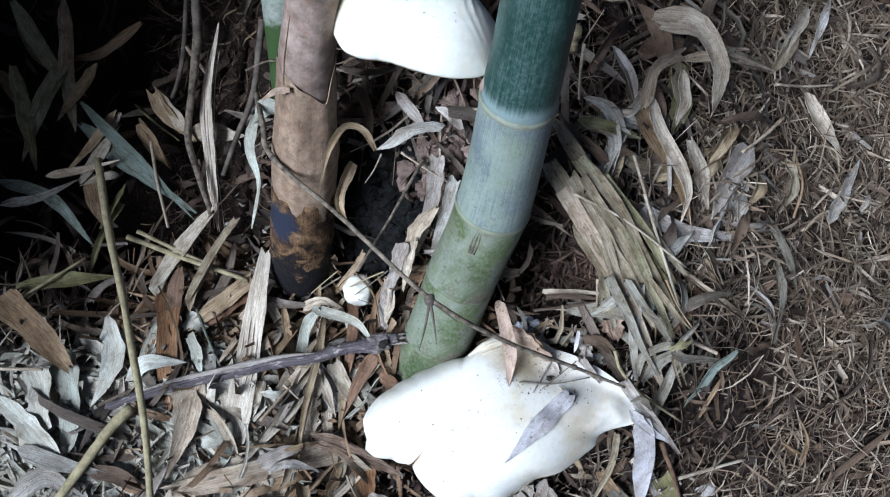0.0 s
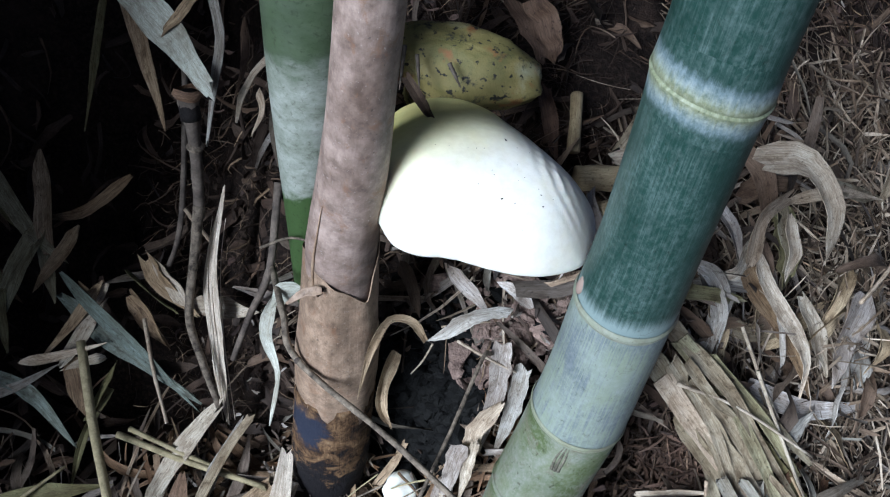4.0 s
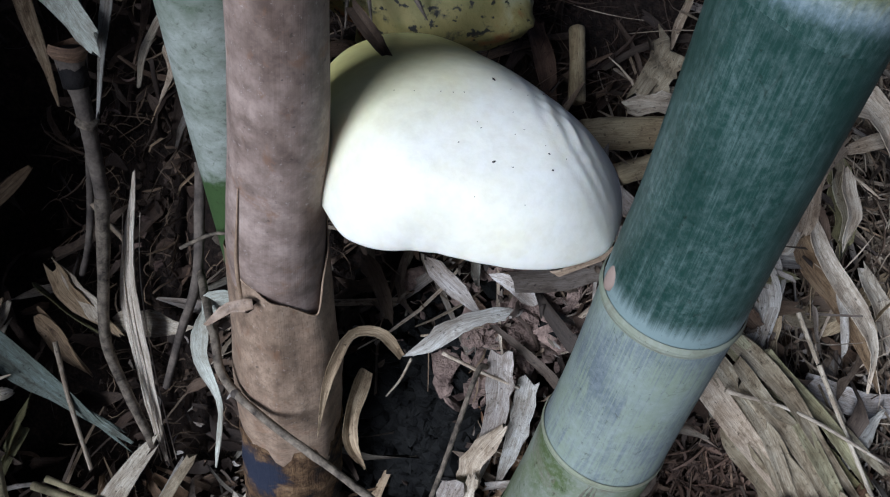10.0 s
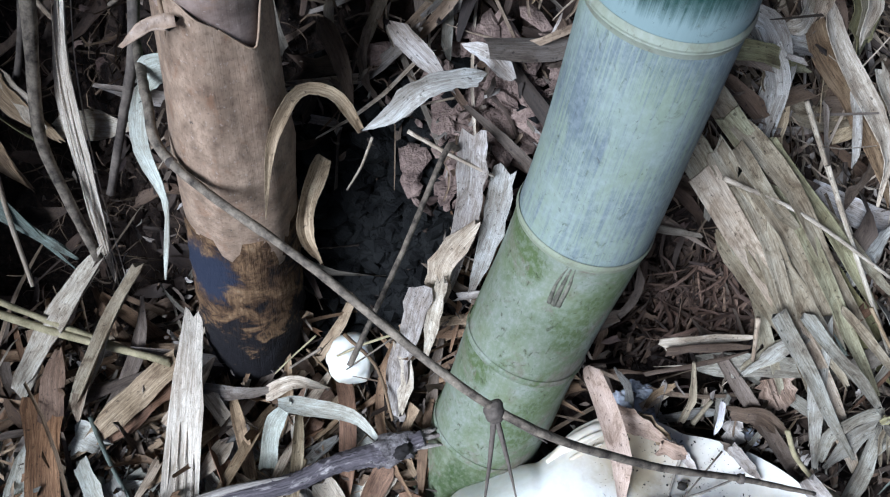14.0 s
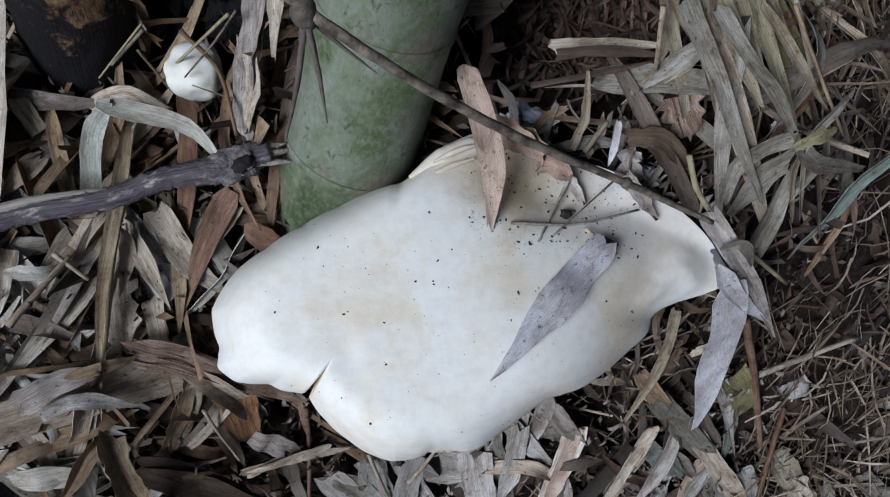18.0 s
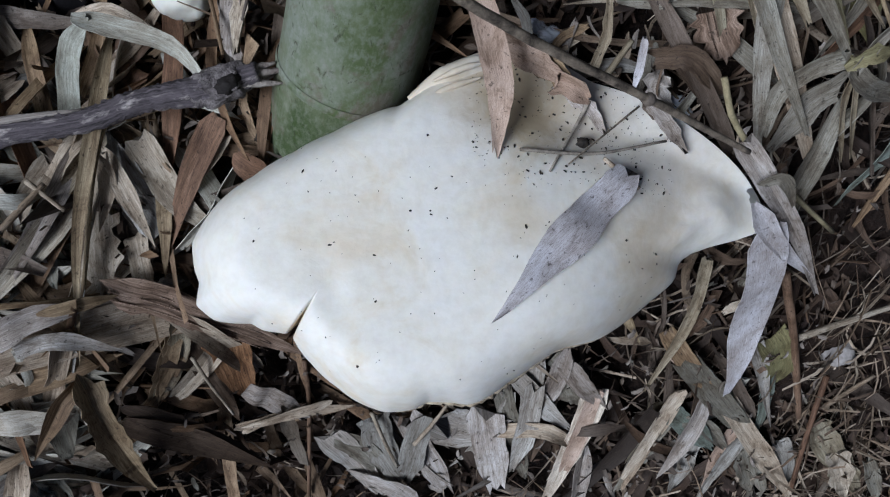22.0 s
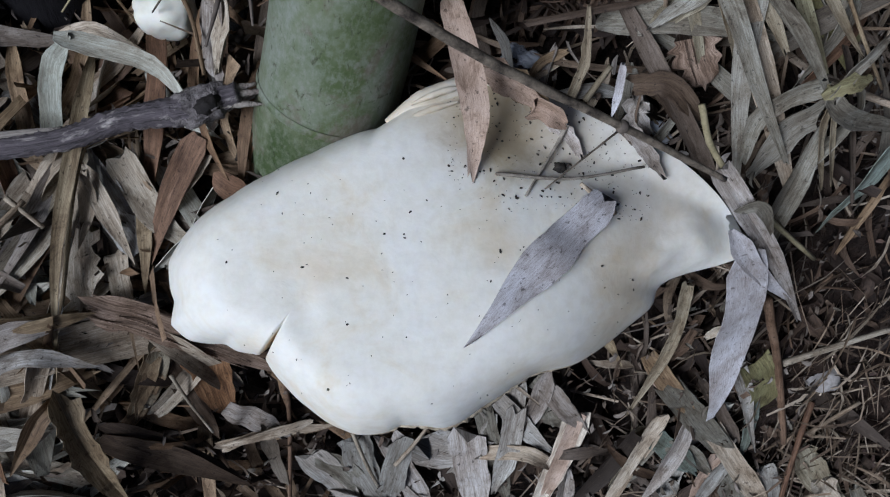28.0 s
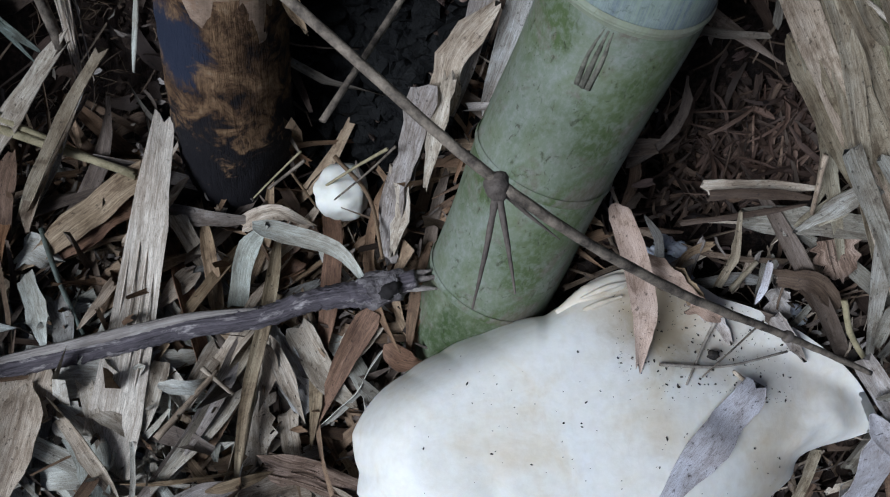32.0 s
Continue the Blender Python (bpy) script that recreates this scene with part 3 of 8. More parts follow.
def frames_along(line):
    tang = np.gradient(line, axis=0)
    tang /= np.linalg.norm(tang, axis=1)[:, None] + 1e-12
    side = np.cross(tang[0], (0.31, -0.95, 0.05))
    rows = []
    for t in tang:
        side = side - t * (side @ t)
        side = side / np.linalg.norm(side)
        rows.append((t, side, np.cross(t, side)))
    return rows


def tube_mesh(name, points, radii, sides=12, count=None, rough=0.0, seed=0, caps=True):
    count = count or max(8, 4 * len(points))
    line = spline(points, count)
    rad = np.interp(np.linspace(0, 1, count), np.linspace(0, 1, len(radii)), radii)
    rng = np.random.default_rng(seed)
    length = np.r_[0, np.cumsum(np.linalg.norm(np.diff(line, axis=0), axis=1))]
    rows, uvs = [], []
    for i, (t, s, b) in enumerate(frames_along(line)):
        ang = np.linspace(0, 2 * np.pi, sides, endpoint=False)
        r = rad[i] * (1 + rough * rng.normal(0, 1, sides))
        rows.append(line[i] + np.outer(np.cos(ang) * r, s) + np.outer(np.sin(ang) * r, b))
        uvs.append(np.c_[ang * rad.mean(), np.full(sides, length[i])])
    return grid_mesh(name, rows, uvs, True, caps)


def ground_normal(x, y):
    e = 0.012
    n = np.array([float(ground_height(x - e, y) - ground_height(x + e, y)), float(ground_height(x, y - e) - ground_height(x, y + e)), 2 * e])
    return n / np.linalg.norm(n)


def leaf_mesh(name, points, width, roll=0.0, cup=0.25, blunt=0.15, ragged=0.0, seed=0, count=12, facing=None, curl=0.0):
    """A blade along the points: tapered to its tip, folded a little along its midrib, thin but closed."""
    line = spline(points, count)
    rng = np.random.default_rng(seed)
    length = np.r_[0, np.cumsum(np.linalg.norm(np.diff(line, axis=0), axis=1))]
    u = np.linspace(0, 1, count)
    end = 0.02 + 0.75 * max(0.0, blunt - 0.55)
    shape = np.minimum(1, (blunt + u * 5) ** 0.7) * np.clip((1 - u) * 2.2 + end, 0, 1) ** 0.8 * (1 - 0.12 * u) * (1 + 0.10 * np.sin(rng.uniform(4, 9) * u + rng.uniform(0, 6)))
    mid = line[count // 2]
    up = np.array(facing if facing is not None else ground_normal(mid[0], mid[1]), float)
    tang = np.gradient(line, axis=0)
    tang /= np.linalg.norm(tang, axis=1)[:, None]
    across = np.array([-1.0, -0.55, 0.0, 0.55, 1.0])
    wob = (rng.uniform(5, 16), rng.uniform(0, 6.3), rng.uniform(-1.6, 1.6))
    frayed = rng.normal(0, 1, (2, 5)) * width * np.array([[0.06 + 0.15 * min(blunt, 1)], [0.04 + 0.13 * min(blunt, 1)]])
    top, low, uvs = [], [], []
    for i in range(count):
        t = tang[i]
        s = np.cross(up, t)
        s = s / (np.linalg.norm(s) + 1e-9)
        n = np.cross(t, s)
        a = radians(roll + curl * (u[i] - 0.5) * 2)
        s, n = s * math.cos(a) + n * math.sin(a), n * math.cos(a) - s * math.sin(a)
        w = 0.5 * width * shape[i]
        jag = 1 + (ragged + 0.03) * rng.normal(0, 1, 5)
        wave = 0.07 * width * np.sin(wob[0] * u[i] + wob[1] + across * wob[2]) + 0.012 * width * rng.normal(0, 1, 5)
        lift = cup * w * np.abs(across) + wave
        torn = np.outer(frayed[0] * (i == 0) + frayed[1] * (i == count - 1), t)
        top.append(line[i] + np.outer(across * w * jag, s) + np.outer(lift + 0.00025, n) + torn)
        low.append(line[i] + np.outer(across * w * jag, s) + np.outer(lift - 0.00025, n) + torn)
        uvs.append(np.c_[np.full(5, length[i] + seed * 0.37), across * w + seed * 0.11])
    rows = [np.vstack([a, b[::-1]]) for a, b in zip(top, low)]
    uv = [np.vstack([a, a[::-1]]) for a in uvs]
    n, m = len(rows), 10
    me = grid_mesh(name, rows, None, True, True)
    layer = me.uv_layers.new(name="uv")
    flat = np.asarray(uv).reshape(-1, 2)
    idx = np.empty(len(me.loops), int)
    me.loops.foreach_get("vertex_index", idx)
    layer.data.foreach_set("uv", flat[idx].ravel())
    return me


_leaf_count = [0]
LOOKS = {
    "PALE": "pale dry bamboo leaf lying on the litter", "GREY": "grey bleached bamboo leaf lying on the litter",
    "WHITE": "whitish weathered bamboo leaf on the litter", "TAN": "tan dry bamboo leaf lying on the litter",
    "RUST": "rust brown dry leaf lying on the litter", "UMBER": "dark brown rotting leaf on the soil",
    "RIBDARK": "brown ribbed leaf under the mushroom lobe", "RIBBED": "broad pale ribbed sheath blade on the litter", "SILVER": "silvery weathered bamboo leaf on the litter", "PINK": "pinkish tan leaf on the mushroom", "STRAWY": "frayed olive-tan sheath strip on the slope", "ASH": "dirty grey-olive bamboo leaf on the litter",
    "ORANGE": "orange-brown dry bamboo leaf on the litter",
    "LILAC": "lilac-grey smooth leaf on the mushroom", "OLIVE": "half-green withering bamboo leaf in the hollow", "TEAL": "grey-green fallen bamboo leaf on the soil",
}


def leaf(kind, points, width, roll=0.0, label="", name="fallen_leaf", **shape):
    _leaf_count[0] += 1
    me = leaf_mesh(name, points, width, roll, seed=_leaf_count[0], **shape)
    ob = meshed(name, me, LITTER[kind])
    me.set_sharp_from_angle(angle=radians(48))
    if kind in ("RIBBED", "RIBDARK"):
        line = spline(points, 16)[:-2]
        side = np.cross(line[-1] - line[0], (0, 0, 1.0))
        side /= np.linalg.norm(side)
        for k in (-0.28, -0.1, 0.08, 0.27):
            meshed("rib", tube_mesh("rib", line + side * k * width + (0, 0, 0.0004), [0.0004, 0.0005, 0.0003], 5, 16), LITTER[kind], ob)
    return tagged(ob, label or LOOKS[kind], "leaf", "fallen leaves")


def stalk(points, radii, mat=TWIG, label="thin dry straw lying on the litter", name="straw", sides=6, rough=0.05):
    _leaf_count[0] += 1
    me = tube_mesh(name, points, radii, sides, rough=rough, seed=_leaf_count[0])
    if mat in LITTER.values() or mat is BAMBOO:
        uv = np.empty(2 * len(me.loops))
        me.uv_layers[0].data.foreach_get("uv", uv)
        me.uv_layers[0].data.foreach_set("uv", uv.reshape(-1, 2)[:, ::-1].ravel())
    ob = meshed(name, me, mat)
    return tagged(ob, label, "straw" if name == "straw" else "twig", "loose straws" if name == "straw" else "")


# ---- the ground ----
CONTROL = [
    (-0.18, 0.08, -0.03), (-0.08, 0.06, -0.03), (-0.03, 0.0, -0.005), (0.352, -0.141, -0.108), (0.163, 0.037, 0.055),
    (0.357, 0.313, 0.08), (0.499, 0.148, 0.0), (0.293, -0.106, -0.062), (0.233, -0.004, 0.05), (-0.131, -0.147, -0.068),
    (-0.048, -0.166, -0.128), (0.34, -0.095, -0.066), (0.301, -0.192, -0.132), (0.282, 0.294, 0.125), (0.177, 0.213, 0.145),
    (0.037, 0.33, 0.195), (0.189, 0.174, 0.12), (-0.06, 0.12, 0.07), (0.12, 0.13, 0.135), (-0.275, 0.172, -0.05),
    (-0.117, -0.097, -0.06), (-0.2, -0.036, -0.03), (0.06, -0.08, -0.055), (0.03, 0.03, 0.02), (-0.14, 0.10, -0.005),
    (-0.17, 0.26, 0.12), (-0.42, 0.3, -0.08), (-0.42, -0.1, -0.06), (-0.05, -0.32, -0.22), (0.36, -0.36, -0.21),
]
_cp = np.array(CONTROL)


def _kernel(d):
    return d * d * np.log(d + 1e-9)


def _solve_ground():
    n = len(_cp)
    k = _kernel(np.linalg.norm(_cp[:, None, :2] - _cp[None, :, :2], axis=2)) + 2e-4 * np.eye(n)
    p = np.c_[np.ones(n), _cp[:, :2]]
    a = np.block([[k, p], [p.T, np.zeros((3, 3))]])
    return np.linalg.solve(a, np.r_[_cp[:, 2], 0, 0, 0])


_gw = _solve_ground()


def ground_height(x, y):
    """Height of the soil: a hollow round the culms, a rise behind them, and added unseen banks and a mound further out
    that close the hollow and cut its light.
    """
    x, y = np.asarray(x, float), np.asarray(y, float)
    r = np.hypot(x, y - 0.05)
    s = np.minimum(1.0, 0.62 / np.maximum(r, 1e-6))
    cx, cy = x * s, 0.05 + (y - 0.05) * s
    d = np.hypot(cx[..., None] - _cp[:, 0], cy[..., None] - _cp[:, 1])
    z = _kernel(d) @ _gw[:-3] + _gw[-3] + _gw[-2] * cx + _gw[-1] * cy
    out = np.clip((r - 0.62) / 1.2, 0, 1)
    bank = np.clip(-x / (r + 1e-6), 0, 1) * 1.1 + np.clip(y / (r + 1e-6), 0, 1) * 0.9
    # Unseen mound, added only to keep the sun off the left hollow.
    shade_mound = 1.27 * np.exp(-(((x + 1.00) / 0.33) ** 4 + ((y - 0.23) / 0.37) ** 4))
    return z * (1 - 0.5 * out) + bank * out * out * (3 - 2 * out) + shade_mound


def smoothstep(a, b, v):
    v = np.clip((v - a) / (b - a), 0, 1)
    return v * v * (3 - 2 * v)


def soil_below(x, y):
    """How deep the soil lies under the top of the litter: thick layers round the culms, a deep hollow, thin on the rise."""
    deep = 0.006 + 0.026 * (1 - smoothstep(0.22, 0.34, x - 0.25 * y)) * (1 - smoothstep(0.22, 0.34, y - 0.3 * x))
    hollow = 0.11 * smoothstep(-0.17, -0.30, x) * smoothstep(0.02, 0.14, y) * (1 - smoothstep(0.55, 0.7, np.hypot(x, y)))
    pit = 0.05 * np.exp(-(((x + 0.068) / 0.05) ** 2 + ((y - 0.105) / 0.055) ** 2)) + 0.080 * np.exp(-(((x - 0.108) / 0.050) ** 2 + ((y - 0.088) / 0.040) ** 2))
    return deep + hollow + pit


def build_ground():
    s = np.linspace(-1, 1, 331)
    g = np.sign(s) * (0.75 * np.abs(s) + 60 * np.abs(s) ** 9)
    x, y = np.meshgrid(g + 0.02, g + 0.06)
    z = ground_height(x, y) - soil_below(x, y)
    rng = np.random.default_rng(4)
    near = np.exp(-(np.hypot(x, y) / 1.2) ** 4)
    for scale, amount in ((34, 0.006), (90, 0.0035), (220, 0.0018)):
        ph = rng.uniform(0, 6.28, (5, 2))
        k = rng.normal(0, scale, (5, 2))
        z = z + near * amount * sum(np.sin(k[i, 0] * x + ph[i, 0]) * np.sin(k[i, 1] * y + ph[i, 1]) for i in range(5)) / 1.6
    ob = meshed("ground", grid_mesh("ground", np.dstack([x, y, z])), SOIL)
    tagged(ob, "dark crumbly forest soil sloping round the bamboo", "ground", kind="structure")


build_ground()


# ---- litter that nobody could count ----
def strips(name, mat, count, place, long, wide, tilt, lift, label, seed, bend=0.25, category="leaf litter", rows=7):
    """Many ribbons at once: place(rng, n) gives x, y; each ribbon lies near the soil with its own turn, tilt and bend."""
    rng = np.random.default_rng(seed)
    x, y = place(rng, count)
    n = len(x)
    z = ground_height(x, y)
    below = soil_below(x, y)
    e = 0.01
    gx = (ground_height(x + e, y) - ground_height(x - e, y)) / (2 * e)
    gy = (ground_height(x, y + e) - ground_height(x, y - e)) / (2 * e)
    yaw = rng.uniform(0, 2 * np.pi, n)
    t = np.c_[np.cos(yaw), np.sin(yaw), gx * np.cos(yaw) + gy * np.sin(yaw) + rng.normal(0, tilt, n)]
    t /= np.linalg.norm(t, axis=1)[:, None]
    nrm = np.c_[-gx, -gy, np.ones(n)] + rng.normal(0, tilt * 1.3, (n, 3))
    s = np.cross(nrm, t)
    s /= np.linalg.norm(s, axis=1)[:, None]
    u = np.cross(t, s)
    length = rng.uniform(*long, n) * rng.uniform(0.6, 1.3, n)
    width = rng.uniform(*wide, n)
    h = rng.uniform(*lift, n)
    centre = np.c_[x, y, z + np.where(h < 0, h * below, h)]
    curve = rng.normal(0, bend, n)
    sway = rng.normal(0, bend * 0.6, n)
    fold = rng.normal(0.08, 0.16, n)
    twist = rng.normal(0, 0.5, n)
    steps = np.linspace(-1, 1, rows)
    whole = np.interp(steps, [-1, -0.6, 0, 0.5, 1], [0.30, 0.85, 1.0, 0.80, 0.05])
    torn = np.interp(steps, [-1, -0.5, 0, 0.5, 1], [0.9, 1.0, 0.95, 1.0, 0.55])
    kept = rng.random(n)[:, None] ** 0.6
    shapes = (whole + (torn - whole) * kept) * rng.uniform(0.8, 1.15, (n, rows))
    crimp = rng.normal(0, 0.07, (n, rows, 3)) * width[:, None, None]
    fray = rng.normal(0, 0.45, (n, 2, 3)) * width[:, None, None] * kept[:, :, None]
    verts = np.empty((n, rows, 3, 3))
    uv = np.empty((n, rows, 3, 2))
    for i, a in enumerate(steps):
        w = shapes[:, i]
        mid = centre + t * (a * length / 2)[:, None] + u * (curve * length * (0.5 - a * a) * 0.5)[:, None] + s * (sway * length * a * a * 0.5)[:, None]
        c, d = np.cos(twist * a)[:, None], np.sin(twist * a)[:, None]
        s2, u2 = s * c + u * d, u * c - s * d
        for j, k in enumerate((-1, 0, 1)):
            out = fray[:, 0, j] if i == 0 else (fray[:, 1, j] if i == rows - 1 else np.zeros(n))
            verts[:, i, j] = mid + s2 * (k * w * width / 2)[:, None] + u2 * (abs(k) * fold * width + crimp[:, i, j])[:, None] + t * out[:, None]
            uv[:, i, j, 0] = a * length / 2 + np.arange(n) * 0.37
            uv[:, i, j, 1] = k * w * width / 2 + np.arange(n) * 0.013
    quad = np.array([(i * 3 + j, i * 3 + j + 1, i * 3 + j + 4, i * 3 + j + 3) for i in range(rows - 1) for j in range(2)])
    faces = (np.arange(n)[:, None, None] * (3 * rows) + quad).reshape(-1, 4)
    me = bpy.data.meshes.new(name)
    me.vertices.add(n * 3 * rows)
    me.vertices.foreach_set("co", verts.reshape(-1))
    me.loops.add(faces.size)
    me.loops.foreach_set("vertex_index", faces.reshape(-1))
    me.polygons.add(len(faces))
    me.polygons.foreach_set("loop_start", np.arange(0, faces.size, 4))
    me.update(calc_edges=True)
    me.uv_layers.new(name="uv").data.foreach_set("uv", uv.reshape(-1, 2)[faces.reshape(-1)].ravel())
    me.validate()
    ob = meshed(name, me, mat)
    return tagged(ob, label, category, kind="stuff")


def over(x0, x1, y0, y1, keep=None):
    def place(rng, n):
        x, y = rng.uniform(x0, x1, n), rng.uniform(y0, y1, n)
        if keep is not None:
            ok = rng.uniform(0, 1, n) < keep(x, y)
            x, y = x[ok], y[ok]
        return x, y
    return place


def away_from_humus(x, y):
    """Few leaves lie in the black hollow between the culms."""
    return 1 - 1.15 * np.exp(-(((x + 0.066) / 0.055) ** 4 + ((y - 0.118) / 0.064) ** 4)) - 1.1 * np.exp(-(((x - 0.126) / 0.060) ** 4 + ((y - 0.072) / 0.056) ** 4))


def littered(x, y):
    """Leaves lie thick round the culms and thin out over the bare mulch of the rise."""
    return away_from_humus(x, y) * (1 - 0.75 * smoothstep(0.24, 0.36, x - 0.25 * y)) * (1 - 0.85 * smoothstep(0.22, 0.34, y - 0.3 * x))


def mulched(x, y):
    return np.clip(1.05 - littered(x, y), 0.12, 1) * away_from_humus(x, y) * (1 - 0.85 * in_shade_hollow(x, y)) * (1 - 0.8 * bare_band(x, y)) * (1 - 0.85 * bare_back(x, y)) * off_cap(x, y)


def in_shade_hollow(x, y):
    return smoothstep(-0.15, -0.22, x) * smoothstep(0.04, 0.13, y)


def bare_band(x, y):
    """A strip of bare dark soil beside the large mushroom."""
    return np.exp(-((x - 0.335) / 0.075) ** 4 - ((y + 0.03) / 0.08) ** 4)


def bare_back(x, y):
    """Dark root-laced soil behind the upper mushroom, with hardly any straw."""
    return np.exp(-((x - 0.055) / 0.125) ** 4 - ((y - 0.365) / 0.088) ** 4)


def off_cap(x, y):
    """No litter lies on the back of the large mushroom."""
    back = np.interp(x, [0.02, 0.064, 0.100, 0.137, 0.171, 0.189, 0.213], [-0.02, 0.016, 0.010, -0.009, -0.025, -0.031, -0.076])
    return 1.0 - 0.93 * ((x > 0.03) & (x < 0.205) & (y < back) & (y > -0.12))


def round_foot(x, y):
    below_cap = smoothstep(-0.18, -0.14, x) * (1 - smoothstep(0.18, 0.23, x)) * (1 - smoothstep(-0.13, -0.09, y))
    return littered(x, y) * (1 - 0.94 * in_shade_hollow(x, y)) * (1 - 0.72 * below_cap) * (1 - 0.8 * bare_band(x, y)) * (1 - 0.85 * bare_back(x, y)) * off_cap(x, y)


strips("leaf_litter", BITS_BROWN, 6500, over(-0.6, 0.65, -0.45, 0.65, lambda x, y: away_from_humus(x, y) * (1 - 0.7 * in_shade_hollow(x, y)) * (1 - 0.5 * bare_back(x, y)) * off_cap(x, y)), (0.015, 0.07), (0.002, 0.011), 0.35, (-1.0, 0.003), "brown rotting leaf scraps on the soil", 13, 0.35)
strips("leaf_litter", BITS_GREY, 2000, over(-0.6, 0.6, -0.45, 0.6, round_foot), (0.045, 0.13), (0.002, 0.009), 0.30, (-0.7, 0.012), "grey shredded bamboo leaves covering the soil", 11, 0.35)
strips("leaf_litter", BITS_GREY, 380, over(-0.6, 0.6, -0.45, 0.6, round_foot), (0.06, 0.13), (0.005, 0.014), 0.28, (0.002, 0.016), "grey bamboo leaves lying loose over the litter", 21, 0.4)
strips("leaf_litter", BITS_PALE, 850, over(-0.6, 0.6, -0.45, 0.6, round_foot), (0.045, 0.13), (0.0015, 0.008), 0.28, (-0.3, 0.018), "pale shredded bamboo leaves covering the soil", 12, 0.35)
strips("leaf_litter", BITS_TAN, 900, over(-0.34, 0.04, -0.30, 0.10, round_foot), (0.05, 0.13), (0.002, 0.010), 0.30, (-0.3, 0.018), "tan and brown bamboo leaves round the mushroom", 29, 0.4)
strips("straw_litter", BITS_PALE, 3000, over(-0.6, 0.65, -0.45, 0.5, round_foot), (0.02, 0.09), (0.0007, 0.0024), 0.36, (-0.3, 0.018), "fine pale straws and shreds on the litter", 16, 0.3, "straw litter", 5)
strips("straw_litter", BITS_PALE, 2000, over(0.05, 0.65, -0.35, 0.5, lambda x, y: away_from_humus(x, y) * (0.3 + 0.7 * smoothstep(-0.06, 0.06, y)) * (1 - 0.85 * bare_band(x, y)) * (1 - 0.9 * bare_back(x, y)) * off_cap(x, y)), (0.02, 0.07), (0.0006, 0.0020), 0.35, (0.0, 0.012), "fine bright straws over the mulch", 17, 0.3, "straw litter", 5)
strips("leaf_litter", BITS_WHITE, 420, over(-0.55, -0.15, -0.32, -0.02, lambda x, y: smoothstep(-0.12, -0.26, x + 0.6 * y)), (0.06, 0.13), (0.012, 0.026), 0.18, (-0.1, 0.008), "whitish shredded leaf mass on the litter", 18, 0.25)
strips("leaf_litter", BITS_WHITE, 1000, over(-0.55, -0.15, -0.32, -0.02, lambda x, y: smoothstep(-0.12, -0.26, x + 0.6 * y)), (0.03, 0.08), (0.002, 0.007), 0.25, (0.0, 0.010), "whitish leaf shreds over the pale mass", 19, 0.3)
strips("straw_litter", BITS_PALE, 2200, over(0.26, 0.65, -0.10, 0.45, lambda x, y: smoothstep(-0.03, 0.09, y) * (1 - 0.85 * bare_band(x, y))), (0.03, 0.10), (0.0008, 0.0036), 0.32, (0.0, 0.012), "pale shreds and straws over the bare mulch", 41, 0.35, "straw litter", 5)
strips("leaf_litter", BITS_PALE, 260, over(0.27, 0.62, -0.10, 0.42, lambda x, y: smoothstep(-0.03, 0.09, y) * (1 - 0.85 * bare_band(x, y))), (0.04, 0.10), (0.004, 0.010), 0.26, (-0.2, 0.012), "pale leaves scattered over the mulch", 42, 0.35)
strips("straw_litter", BITS_PALE, 1300, over(0.33, 0.64, -0.30, 0.06, lambda x, y: 1 - 0.9 * bare_band(x, y)), (0.02, 0.085), (0.0006, 0.0028), 0.33, (0.0, 0.012), "pale straws over the dark mulch", 43, 0.35, "straw litter", 5)
strips("leaf_crumbs", BITS_GREY, 3600, over(-0.30, 0.34, -0.26, 0.20, lambda x, y: away_from_humus(x, y) * off_cap(x, y) * (1 - 0.9 * in_shade_hollow(x, y))), (0.003, 0.011), (0.0010, 0.0034), 0.45, (0.0, 0.016), "tiny torn leaf crumbs strewn over the litter", 44, 0.3, "leaf crumbs", 5)
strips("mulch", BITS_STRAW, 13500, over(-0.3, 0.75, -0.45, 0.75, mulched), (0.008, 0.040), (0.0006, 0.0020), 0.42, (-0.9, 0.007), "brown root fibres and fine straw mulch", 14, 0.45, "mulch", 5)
strips("mulch", BITS_RED, 9000, over(-0.3, 0.75, -0.45, 0.75, mulched), (0.005, 0.018), (0.002, 0.006), 0.45, (-0.9, 0.004), "brown crumbled mulch on the rise", 15, 0.35, "mulch", 5)

strips("soil_roots", BITS_BROWN, 520, over(-0.06, 0.17, 0.28, 0.45), (0.015, 0.05), (0.0004, 0.0012), 0.5, (-0.4, 0.010), "fine brown roots tangled over dark soil", 51, 0.8, "roots", 7)


# ---- bamboo ----
def culm_section(name, mat, points, radii, parent, label="", sides=40, count=14):
    return meshed(name, tube_mesh(name, points, radii, sides, count, caps=False), mat, parent, label)


def thing(name, x, y, z, label, category, group=""):
    ob = new(name)
    ob.matrix_world = pose(x, y, z)
    ob.empty_display_size = 0.02
    bpy.context.view_layer.update()
    return tagged(ob, label, category, group)


